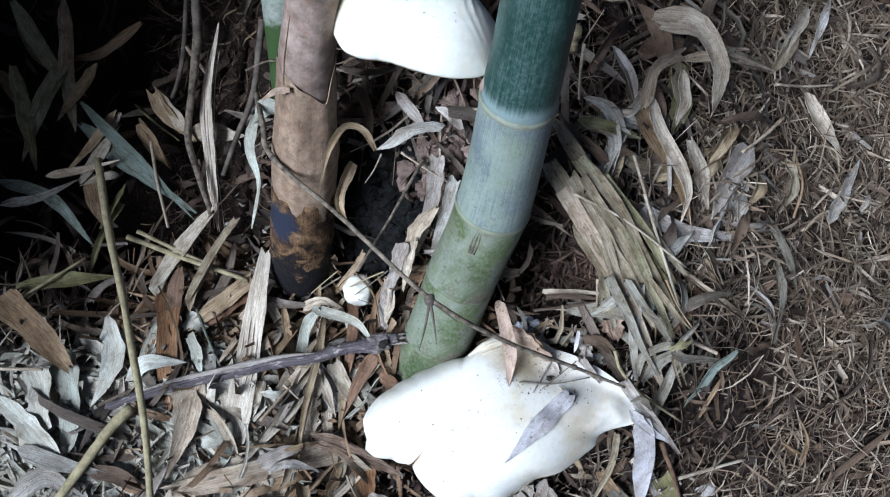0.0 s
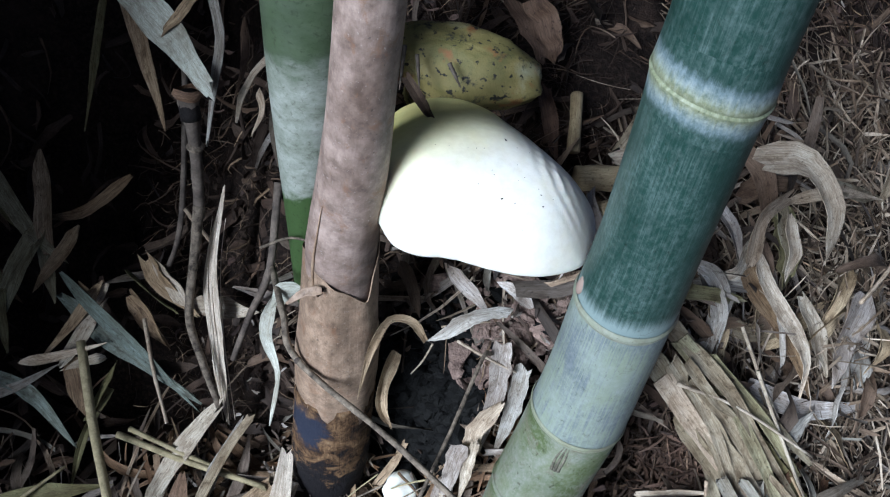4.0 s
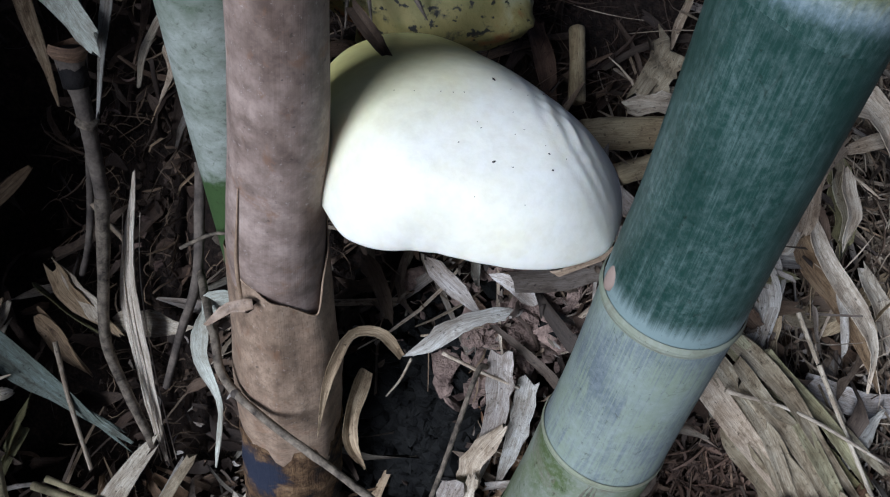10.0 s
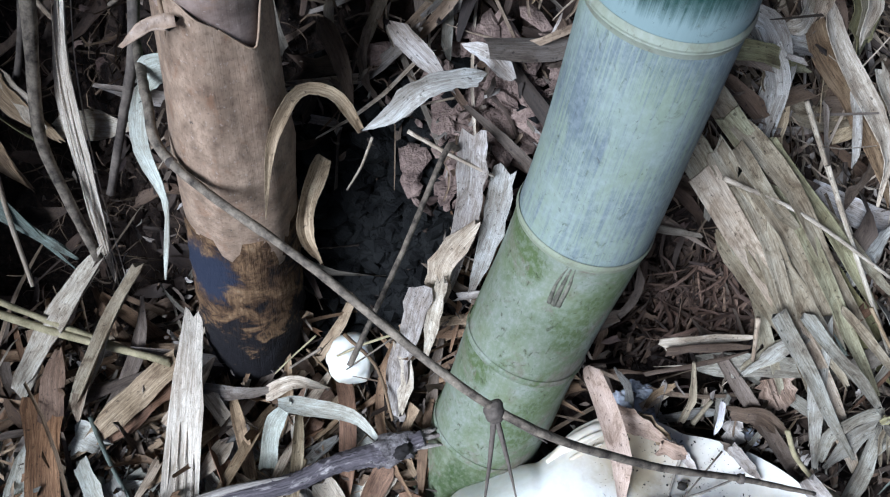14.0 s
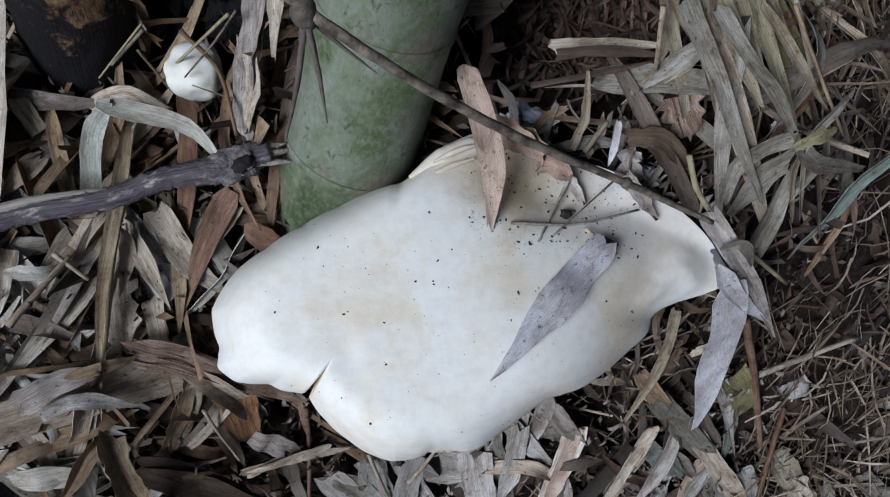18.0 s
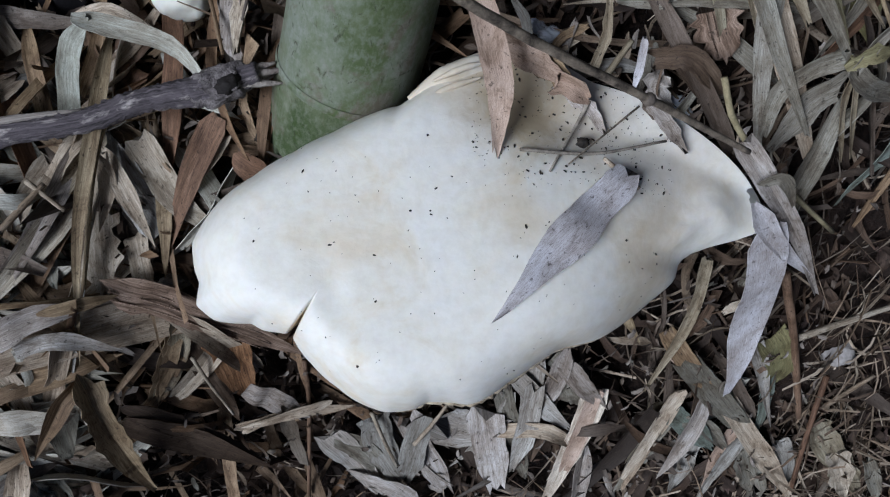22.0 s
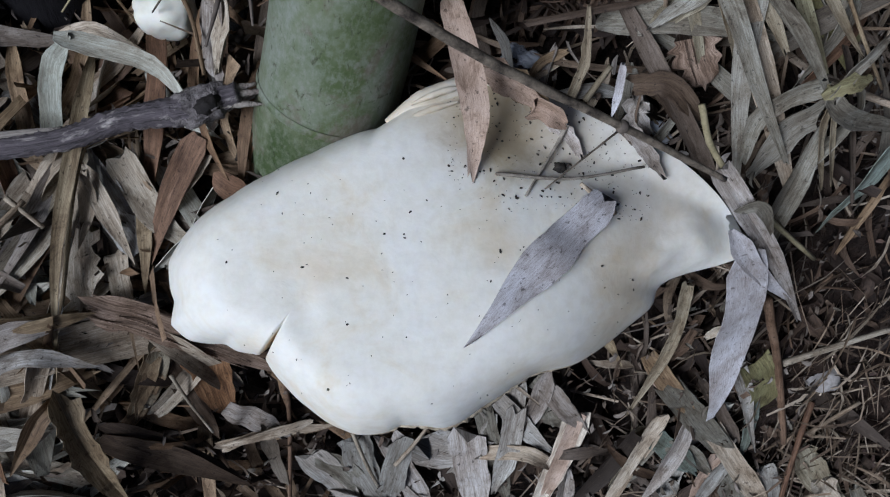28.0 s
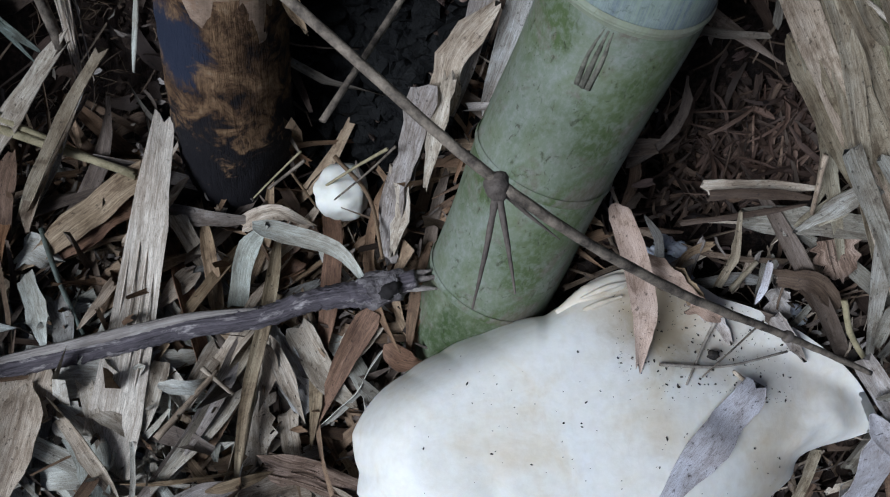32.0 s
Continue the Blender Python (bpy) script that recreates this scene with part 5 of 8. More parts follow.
def ochre_shoot():
    """A stubby mould-flecked shoot base behind the upper mushroom."""
    t = thing("bamboo_shoot", -0.06, 0.335, 0.20, "stubby ochre shoot base flecked with black mould", "bamboo")
    bm = bmesh.new()
    bmesh.ops.create_uvsphere(bm, u_segments=40, v_segments=28, radius=1.0)
    for v in bm.verts:
        k = 1 + 0.10 * noise.noise(v.co * 2.3 + Vector((3, 1, 2))) + 0.03 * noise.noise(v.co * 9)
        v.co = Vector((v.co.x * 0.062 * k, v.co.y * 0.029 * k, v.co.z * 0.027 * k))
    bm.transform(Matrix.Translation((-0.058, 0.335, 0.238)) @ pose(0, 0, 0, 0, -8, -18))
    part("shoot", bm, YELLOW, t)
    meshed("root", tube_mesh("root", [(-0.07, 0.335, 0.235), (-0.075, 0.345, 0.19), (-0.08, 0.35, 0.15)], [0.022, 0.018, 0.014], 20), YELLOW, t)
    for a, b in (((-0.092, 0.322, 0.268), (-0.090, 0.300, 0.262)), ((-0.070, 0.318, 0.266), (-0.062, 0.302, 0.262)), ((-0.100, 0.330, 0.266), (-0.103, 0.300, 0.258))):
        meshed("rootlet", tube_mesh("rootlet", [a, tuple((p + q) / 2 for p, q in zip(a, b)), b], [0.0016, 0.0012, 0.0004], 6), TWIG_DARK, t, "dark pointed rootlet")


ochre_shoot()


# ---- twigs and the dead stick ----
def knotted_twig():
    t = thing("twig", -0.024, 0.012, 0.182, "long grey-brown twig with a knotted joint, slung past both culms", "twig")
    line = [(-0.191, 0.221, 0.124), (-0.178, 0.172, 0.156), (-0.166, 0.138, 0.157), (-0.100, 0.080, 0.172), (-0.024, 0.012, 0.183), (0.050, -0.016, 0.148), (0.125, -0.031, 0.108), (0.185, -0.045, 0.079)]
    meshed("stem", tube_mesh("stem", line, [0.0024, 0.0026, 0.0024, 0.0021, 0.0021, 0.0020, 0.0018, 0.0014], 10, 80, 0.07, 2), TWIG, t)
    bm = bmesh.new()
    bmesh.ops.create_icosphere(bm, subdivisions=3, radius=0.0050)
    for v in bm.verts:
        v.co = v.co * (1 + 0.35 * noise.noise(v.co * 240)) + Vector((-0.024, 0.011, 0.1815))
    part("knot", bm, TWIG_DARK, t, "dark knotted joint")
    for tip, w in (((-0.031, -0.031, 0.172), 0.0010), ((-0.017, -0.026, 0.178), 0.0010), ((0.002, -0.004, 0.168), 0.0007)):
        mid = tuple((a + b) / 2 + d for a, b, d in zip((-0.024, 0.011, 0.181), tip, (0.001, 0.0, -0.003)))
        meshed("side_twig", tube_mesh("side_twig", [(-0.024, 0.011, 0.181), mid, tip], [w * 1.6, w, w * 0.35], 8, 14, 0.08, 4), TWIG_DARK, t)
    for p in (line[2], line[6]):
        bm = bmesh.new()
        bmesh.ops.create_icosphere(bm, subdivisions=2, radius=0.0030)
        bmesh.ops.translate(bm, verts=bm.verts, vec=p)
        part("joint", bm, TWIG_DARK, t)


knotted_twig()
stalk([(-0.026, 0.146, 0.150), (-0.034, 0.140, 0.160), (-0.058, 0.090, 0.162), (-0.086, 0.036, 0.168)], [0.0019, 0.0015, 0.0014], TWIG, "thin straight twig crossing under the knotted twig", "twig", 8)
stalk([(-0.052, 0.064, 0.06), (-0.065, 0.058, 0.03), (-0.082, 0.050, 0.0)], [0.0007, 0.0005], TWIG, "thin straw resting on the small mushroom")
stalk([(-0.098, 0.060, 0.04), (-0.118, 0.052, 0.01)], [0.0010, 0.0008], TWIG, "thin straw leaning by the small mushroom")


GNARL = plain("gnarled grey bark", (0.05, 0.041, 0.042), (0.33, 0.295, 0.28), 130, 0.85, 1.0, 0.003)


def dead_stick():
    t = thing("stick", -0.13, -0.015, 0.0, "purplish grey dead stick with a splintered hollow end", "stick")
    line = [(-0.036, 0.003, 0.021), (-0.062, -0.004, 0.013), (-0.092, -0.0095, 0.009), (-0.120, -0.019, 0.004), (-0.162, -0.0255, -0.002), (-0.200, -0.036, -0.008), (-0.247, -0.047, -0.015), (-0.290, -0.061, -0.022), (-0.345, -0.082, -0.034), (-0.372, -0.096, -0.045)]
    bark = meshed("bark", tube_mesh("bark", line, [0.0050, 0.0074, 0.0058, 0.0056, 0.0062, 0.0055, 0.0058, 0.0052, 0.0046, 0.0030], 24, 170, 0.085, 6), STICK, t)
    # Solid black lump painted as the shade in the stick's hole.
    bm = bmesh.new()
    bmesh.ops.create_icosphere(bm, subdivisions=3, radius=1.0)
    for v in bm.verts:
        v.co = Vector((v.co.x * 0.0066, v.co.y * 0.0042, v.co.z * 0.0050)) * (1 + 0.4 * noise.noise(v.co * 2))
    bm.transform(Matrix.Translation((-0.0500, -0.0040, 0.0225)) @ pose(0, 0, 0, 0, 0, 25))
    part("hollow", bm, HOLE_SHADE, bark, "black shade inside a hollow")
    bm = bmesh.new()
    bmesh.ops.create_icosphere(bm, subdivisions=4, radius=1.0)
    for v in bm.verts:
        k = 1 + 0.3 * noise.noise(v.co * 2.1) + 0.2 * noise.noise(v.co * 5) + 0.08 * noise.noise(v.co * 14)
        v.co = Vector((v.co.x * 0.0175, v.co.y * 0.0092, v.co.z * 0.0080)) * k
    bm.transform(Matrix.Translation((-0.0550, -0.0025, 0.0155)) @ pose(0, 0, 0, 0, -16, 15))
    part("gnarl", bm, GNARL, bark, "gnarled rotten end")
    for k, (dx, dy, dz) in enumerate(((0.018, 0.003, 0.004), (0.014, -0.004, 0.002), (0.010, 0.006, 0.003))):
        meshed("splinter", tube_mesh("splinter", [(-0.044, 0.0 + dy * 0.5, 0.019), (-0.038 + dx, 0.002 + dy, 0.019 + dz)], [0.003, 0.0007], 6, 8, 0.15, k), STICK_END, t)
    strip = [np.array(p) + (0.0, 0.0045, 0.0042) for p in spline(line[3:8], 6)]
    meshed("bark_strip", tube_mesh("bark_strip", strip, [0.0006, 0.0030, 0.0034, 0.0026, 0.0006], 8, 30, 0.05, 9), PEEL, bark, "pale strip of peeling bark")
    meshed("side_branch", tube_mesh("side_branch", [(-0.345, -0.082, -0.032), (-0.365, -0.070, -0.02)], [0.003, 0.0015], 8, 8, 0.1, 3), STICK, t)


dead_stick()


def broken_stub():
    t = thing("bamboo_stub", -0.25, 0.26, 0.05, "broken thin bamboo stub with an open reddish end", "bamboo")
    line = [(-0.249, 0.262, 0.115), (-0.248, 0.296, 0.168), (-0.251, 0.323, 0.200)]
    meshed("stem", tube_mesh("stem", line, [0.0042, 0.0045, 0.0050, 0.0088], 16, 26, 0.04, 5, False), TWIG_DARK, t)
    node_ring(t, line[1], np.subtract(line[2], line[1]), 0.0049, 0.003, 0.0016, TWIG)
    end = np.subtract(line[2], line[1])
    node_ring(t, line[2], end, 0.0085, 0.004, 0.0022, RUST, "torn reddish rim")
    a = end / np.linalg.norm(end)
    # Solid plug coloured black for the shade down the open bore.
    meshed("bore", tube_mesh("bore", [np.array(line[2]) - a * 0.02, np.array(line[2]) + a * 0.001], [0.0075, 0.0078], 16, 6), HOLE_SHADE, t, "hollow bore filled with black shade")


broken_stub()


# ---- lumps on the soil ----
HUMUS_BROWN = plain("dark brown soil crumbs", (0.012, 0.009, 0.007), (0.075, 0.052, 0.038), 120, 0.85, 0.6, 0.002, 0.12)
WOODY_PINK = plain("pinkish weathered wood", (0.09, 0.06, 0.048), (0.32, 0.23, 0.185), 80, 0.9, 0.8, 0.003)
WOOD_BITS = dry_leaf_material("reddish wood splinters", [(0.03, 0.018, 0.012), (0.10, 0.062, 0.043), (0.055, 0.036, 0.026), (0.19, 0.13, 0.095)], island=True)
MOLD_SOFT = cap_material("cottony white mould", (0.50, 0.52, 0.56), (0.40, 0.415, 0.45), (0.28, 0.29, 0.31))
def lump(name, mat, centre, size, label, category, seed, rough=0.5, sub=4, freq=2.2):
    bm = bmesh.new()
    bmesh.ops.create_icosphere(bm, subdivisions=sub, radius=1.0)
    off = Vector((seed * 1.7, seed * 0.9, seed * 2.3))
    for v in bm.verts:
        k = 1 + rough * noise.noise(v.co * freq + off) + rough * 0.5 * noise.noise(v.co * freq * 3 + off) + rough * 0.25 * noise.noise(v.co * freq * 9 + off)
        v.co = Vector((v.co.x * size[0], v.co.y * size[1], v.co.z * size[2])) * k
    bm.transform(Matrix.Translation(centre))
    return tagged(part(name, bm, mat), label, category)


def sat(x, y, up=0.0):
    return (x, y, float(ground_height(x, y)) + up)


def crumbs(name, mat, count, x, y, sx, sy, size, label, seed, flat=0.8, long=1.6, lift=(-0.3, 1.0), deep=0.9):
    """Crumbling bits in a patch round (x, y): angular lumps, joined."""
    rng = np.random.default_rng(seed)
    g = (1 + 5 ** 0.5) / 2
    ico = np.array([(0, 1, g), (0, -1, g), (0, 1, -g), (0, -1, -g), (1, g, 0), (-1, g, 0), (1, -g, 0), (-1, -g, 0), (g, 0, 1), (g, 0, -1), (-g, 0, 1), (-g, 0, -1)]) / 1.9
    tris = [(a, b, c) for a, b, c in itertools.combinations(range(12), 3) if all(abs(np.linalg.norm(ico[p] - ico[q]) - 2 / 1.9) < 0.01 for p, q in ((a, b), (b, c), (a, c)))]
    verts, faces = [], []
    for k in range(count):
        px, py = rng.normal(x, sx), rng.normal(y, sy)
        s = size[0] + (size[1] - size[0]) * rng.random() ** 2.2
        v = ico * (1 + rng.normal(0, 0.22, (12, 1))) * (s * rng.uniform(1, long), s, s * flat)
        yaw, tip = rng.uniform(0, 6.28), rng.normal(0, 0.5)
        v = v @ np.array([(1, 0, 0), (0, math.cos(tip), -math.sin(tip)), (0, math.sin(tip), math.cos(tip))])
        v = v @ np.array([(math.cos(yaw), -math.sin(yaw), 0), (math.sin(yaw), math.cos(yaw), 0), (0, 0, 1)])
        z = float(ground_height(px, py)) - deep * float(soil_below(np.array(px), np.array(py))) + s * rng.uniform(*lift)
        verts.extend((v + (px, py, z)).tolist())
        faces.extend((a + 12 * k, b + 12 * k, c + 12 * k) for a, b, c in tris)
    me = bpy.data.meshes.new(name)
    me.from_pydata(verts, [], faces)
    bm = bmesh.new()
    bm.from_mesh(me)
    bmesh.ops.recalc_face_normals(bm, faces=bm.faces)
    bm.to_mesh(me)
    bm.free()
    return tagged(meshed(name, me, mat, smooth=False), label, "crumbs", kind="stuff")


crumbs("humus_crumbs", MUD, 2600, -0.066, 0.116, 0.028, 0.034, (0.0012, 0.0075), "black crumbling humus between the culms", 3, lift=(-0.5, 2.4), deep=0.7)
crumbs("humus_crumbs", HUMUS_BROWN, 140, -0.062, 0.110, 0.028, 0.030, (0.0008, 0.0028), "dark brown crumbs scattered over the black humus", 4, lift=(0.5, 5.0), deep=0.62)
crumbs("humus_crumbs", HUMUS_BROWN, 500, 0.115, 0.085, 0.024, 0.018, (0.001, 0.0045), "dark crumbs in the hollow beside the culm", 9, lift=(-0.3, 1.2), deep=0.95)
crumbs("wood_crumbs", WOODY, 300, 0.152, 0.076, 0.018, 0.012, (0.0010, 0.0048), "crumbling reddish rotten wood on the soil", 5, 0.6, 2.4, (-0.3, 1.5), 0.85)
strips("wood_fibres", BITS_BROWN, 420, over(0.085, 0.20, 0.045, 0.11), (0.012, 0.045), (0.001, 0.004), 0.4, (-0.98, -0.6), "dark brown wood fibres in the hollow", 24, 0.3, "wood fibres", 5)
strips("wood_fibres", WOOD_BITS, 240, over(0.125, 0.20, 0.055, 0.10), (0.012, 0.045), (0.001, 0.004), 0.35, (-0.95, -0.45), "reddish splinters of rotten wood", 25, 0.2, "wood fibres", 5)
crumbs("wood_flakes", WOODY_PINK, 130, 0.006, 0.178, 0.022, 0.016, (0.002, 0.0085), "pinkish brown flaking wood under the mushroom", 6, 0.35, 2.2, (0.0, 1.0), 0.3)
crumbs("wood_flakes", WOODY_PINK, 110, -0.008, 0.158, 0.014, 0.012, (0.002, 0.0075), "pinkish flaking wood beside the humus", 7, 0.35, 2.4, (0.0, 1.0), 0.3)
strips("hollow_roots", BITS_STRAW, 450, over(-0.34, -0.15, 0.10, 0.42), (0.010, 0.045), (0.0005, 0.0018), 0.5, (-0.95, -0.3), "brown roots and fibres in the dark hollow", 26, 0.7, "roots", 5)
crumbs("hollow_crumbs", HUMUS_BROWN, 700, -0.22, 0.24, 0.05, 0.08, (0.001, 0.0050), "dark brown soil crumbs in the hollow", 8, lift=(-0.2, 1.2), deep=0.95)
for k, (x, y, w, up) in enumerate(((0.093, 0.019, 0.007, 0.004), (0.101, 0.015, 0.008, 0.003), (0.106, 0.022, 0.006, 0.003), (0.113, 0.007, 0.006, 0.004), (0.098, 0.026, 0.005, 0.001), (0.174, -0.009, 0.005, 0.004), (0.178, -0.014, 0.004, 0.005))):
    lump("mould_patch", MOLD_SOFT, sat(x, y, up), (w, w * 0.7, w * 0.28), "cottony white mould spreading over the litter", "mould", 50 + k, 0.45, 4, 2.6)
lump("fungus_chip", PEBBLE, sat(0.351, -0.142, 0.006), (0.014, 0.010, 0.005), "pale grey fungus chip lying on the soil", "chip", 10, 0.2, 4)
lump("dirt_lump", DIRT, (0.1155, -0.0365, on_cap(0, 0.1155, -0.0365)[2]), (0.0032, 0.0024, 0.0018), "small black dirt lump on the mushroom", "dirt", 11, 0.6, 3)


def specks(name, cap, count, x0, x1, y0, y1, seed, label):
    """Tiny dark crumbs lying on a cap."""
    rng = np.random.default_rng(seed)
    verts, faces = [], []
    for _ in range(count):
        x, y = rng.uniform(x0, x1), rng.uniform(y0, y1)
        z = on_cap(cap, x, y, 0.0003, -1)[2]
        if z < -0.5:
            continue
        s = 0.00018 + 0.00055 * rng.random() ** 5
        yaw, stretch = rng.uniform(0, 6.28), rng.uniform(1, 2.4)
        k = len(verts)
        for a in range(5):
            th = a * 6.283 / 5
            u, v = math.cos(th) * s * stretch, math.sin(th) * s
            verts.append((x + u * math.cos(yaw) - v * math.sin(yaw), y + u * math.sin(yaw) + v * math.cos(yaw), z - 0.0003))
        verts.append((x, y, z + s * 0.8))
        faces += [(k + a, k + (a + 1) % 5, k + 5) for a in range(5)]
    me = bpy.data.meshes.new(name)
    me.from_pydata(verts, [], faces)
    return tagged(meshed(name, me, DIRT), label, "dirt", kind="stuff")


specks("dirt_specks", 0, 150, -0.045, 0.16, -0.145, -0.035, 3, "black dirt specks scattered over the white cap")
specks("dirt_specks", 0, 420, 0.06, 0.165, -0.060, 0.0, 4, "black crumbs gathered on the stem side of the cap")
specks("dirt_specks", 1, 26, -0.095, -0.02, 0.175, 0.235, 5, "few dark specks on the cream cap")


def on_lower(x, y, up=0.0015):
    return on_cap(0, x, y, up)


leaf("LILAC", [on_lower(0.1345, -0.0529, 0.0055), on_lower(0.1153, -0.0710, 0.004), on_lower(0.0924, -0.0922, 0.004), on_lower(0.0684, -0.1181, 0.002)], 0.0192, label="grey-lilac pointed leaf lying on the white mushroom", blunt=0.62, cup=0.04, count=20, facing=(0.17, 0.04, 1.0))
leaf("PINK", [(0.0609, 0.0365, 0.068), (0.0648, 0.0118, 0.077), (0.0705, -0.0133, 0.075), (0.0715, -0.0290, 0.070), (0.0705, -0.0448, 0.066)], 0.0128, label="pinkish brown leaf hanging over the mushroom edge", blunt=0.8, cup=0.25, count=18)
leaf("PINK", [(0.098, -0.010, 0.0655), (0.106, -0.013, 0.067), (0.116, -0.019, 0.0635)], 0.0115, label="curled pinkish brown leaf scrap on the cap", blunt=0.8, cup=0.5)
leaf("PINK", [(0.0760, 0.0110, 0.058), (0.0850, 0.0040, 0.062), (0.0940, -0.0020, 0.062), (0.1057, -0.0083, 0.059)], 0.0135, label="pinkish tan leaf lying beneath another on the cap", blunt=0.9, cup=0.15, ragged=0.05)
stalk([on_lower(0.0822, -0.0425), on_lower(0.1200, -0.0420, 0.003), on_lower(0.1600, -0.0330, 0.004)], [0.0009, 0.0007], STRAW_GREY, "thin grey straw lying across the mushroom")
stalk([on_lower(0.1240, -0.0445, 0.004), on_lower(0.1420, -0.0580, 0.003)], [0.0011, 0.0010], PALE, "short pale straw lying on the mushroom")
stalk([on_lower(0.1190, -0.0160, 0.004), on_lower(0.1120, -0.0290, 0.003), on_lower(0.0960, -0.0520, 0.001)], [0.0013, 0.0006], STRAW_GREY, "thin straw lying in the cap hollow")
stalk([on_lower(0.1440, -0.0180, 0.006), on_lower(0.1060, -0.0480, 0.001)], [0.0006, 0.0004], TWIG, "fine dark straw lying in the cap hollow")
leaf("GREY", [on_lower(0.105, -0.008, 0.003), on_lower(0.118, -0.018, 0.003), on_lower(0.128, -0.030, 0.002)], 0.008, label="torn grey leaf scrap in the cap hollow", ragged=0.15, blunt=0.9)
leaf("TAN", [on_lower(0.088, 0.006, 0.006), on_lower(0.100, -0.002, 0.006), on_lower(0.113, -0.014, 0.003)], 0.012, label="tan leaf scrap in the cap hollow", ragged=0.15, blunt=0.9)
leaf("GREY", [on_lower(0.150, -0.015, 0.006), on_lower(0.158, -0.024, 0.006), on_lower(0.170, -0.036, 0.004)], 0.008, label="torn grey leaf scrap beside the wing", ragged=0.1, blunt=0.9)
leaf("UMBER", [(-0.100, 0.300, 0.275), (-0.092, 0.272, 0.292), (-0.086, 0.250, 0.306)], 0.007, label="dark brown pointed sheath tip behind the shoot", blunt=1.0, cup=0.6)

leaf("TAN", [(-0.076, 0.153, 0.160), (-0.088, 0.162, 0.180), (-0.104, 0.160, 0.190), (-0.115, 0.142, 0.190), (-0.1195, 0.130, 0.178), (-0.1235, 0.114, 0.140)], 0.0068, label="pale olive-tan leaf arched against the shoot", blunt=0.4, cup=0.35, count=18, facing=(0.3, -0.6, 0.75))
leaf("TAN", [(-0.095, 0.153, 0.119), (-0.104, 0.128, 0.116), (-0.1045, 0.112, 0.113), (-0.097, 0.097, 0.112)], 0.0105, label="folded tan leaf hanging beside the shoot", blunt=0.7, cup=0.7, facing=(0.2, -0.6, 0.75))
leaf("SILVER", [(-0.016, 0.169, 0.186), (-0.032, 0.167, 0.187), (-0.048, 0.163, 0.184), (-0.064, 0.156, 0.166), (-0.074, 0.153, 0.159)], 0.0115, label="whitish shrivelled leaf below the upper mushroom", blunt=0.45, cup=0.25, ragged=0.06, curl=25, count=18, facing=(0.1, -0.55, 0.8))

# ---- leaves, straws and twigs that can be told apart ----
leaf("TAN", [(-0.502, 0.307, -0.068), (-0.474, 0.273, -0.075), (-0.445, 0.244, -0.084)], 0.0167)
leaf("TAN", [(-0.382, 0.301, -0.019), (-0.402, 0.277, -0.039), (-0.432, 0.250, -0.069)], 0.0173)
leaf("TAN", [(-0.427, 0.379, -0.020), (-0.418, 0.315, -0.033), (-0.415, 0.256, -0.071)], 0.0221)
leaf("OLIVE", [(-0.493, 0.385, -0.042), (-0.439, 0.312, -0.044), (-0.398, 0.275, -0.048)], 0.0194)
leaf("TEAL", [(-0.396, 0.260, -0.032), (-0.352, 0.216, -0.014), (-0.306, 0.174, -0.017), (-0.259, 0.130, -0.031)], 0.0135)
leaf("PALE", [(-0.350, 0.246, -0.021), (-0.368, 0.225, -0.039), (-0.387, 0.212, -0.061)], 0.0112)
leaf("PALE", [(-0.430, 0.179, -0.058), (-0.389, 0.181, -0.037), (-0.344, 0.190, -0.019)], 0.0090)
leaf("GREY", [(-0.483, 0.151, -0.085), (-0.437, 0.156, -0.069), (-0.394, 0.179, -0.059)], 0.0115)
leaf("TEAL", [(-0.484, 0.175, -0.076), (-0.424, 0.156, -0.067), (-0.369, 0.102, -0.060)], 0.0156)
leaf("PALE", [(-0.270, 0.217, 0.012), (-0.291, 0.243, 0.011), (-0.312, 0.269, 0.009)], 0.0158)
leaf("TAN", [(-0.329, 0.241, -0.020), (-0.308, 0.212, -0.021), (-0.291, 0.189, -0.032)], 0.0101)
leaf("OLIVE", [(-0.493, 0.383, -0.063), (-0.468, 0.335, -0.065), (-0.417, 0.294, -0.061)], 0.0153)
leaf("TAN", [(-0.333, 0.344, 0.008), (-0.381, 0.321, -0.029), (-0.432, 0.323, -0.057)], 0.0130)
leaf("RIBBED", [(-0.232, 0.122, -0.026), (-0.240, 0.183, 0.028), (-0.241, 0.235, 0.075), (-0.231, 0.283, 0.128)], 0.0190, cup=0.35, label="tall pale striped bamboo leaf standing in the litter")
leaf("PALE", [(-0.269, 0.223, -0.003), (-0.238, 0.213, 0.026), (-0.205, 0.202, 0.047)], 0.0211)
stalk([(-0.249, 0.268, 0.125), (-0.254, 0.240, 0.095), (-0.2623, 0.198, 0.048), (-0.252, 0.165, 0.025), (-0.238, 0.130, 0.000)], [0.0048, 0.0036, 0.0032], TWIG, label="brown jointed dead twig standing in the hollow", name="twig")
stalk([(-0.186, 0.273, 0.161), (-0.192, 0.216, 0.124), (-0.210, 0.196, 0.068), (-0.227, 0.168, 0.020)], [0.0037, 0.0028], TWIG_DARK, label="dark dead twig behind the shoot", name="twig")
stalk([(-0.285, 0.455, 0.103), (-0.278, 0.413, 0.098), (-0.275, 0.384, 0.093), (-0.276, 0.285, 0.051), (-0.293, 0.251, 0.004)], [0.0033, 0.0025], TWIG_DARK, label="dark thin twig in the hollow", name="twig")
leaf("WHITE", [(-0.165, 0.192, 0.147), (-0.178, 0.193, 0.142), (-0.191, 0.188, 0.114)], 0.0158, label="whitish folded leaf tucked behind the shoot")
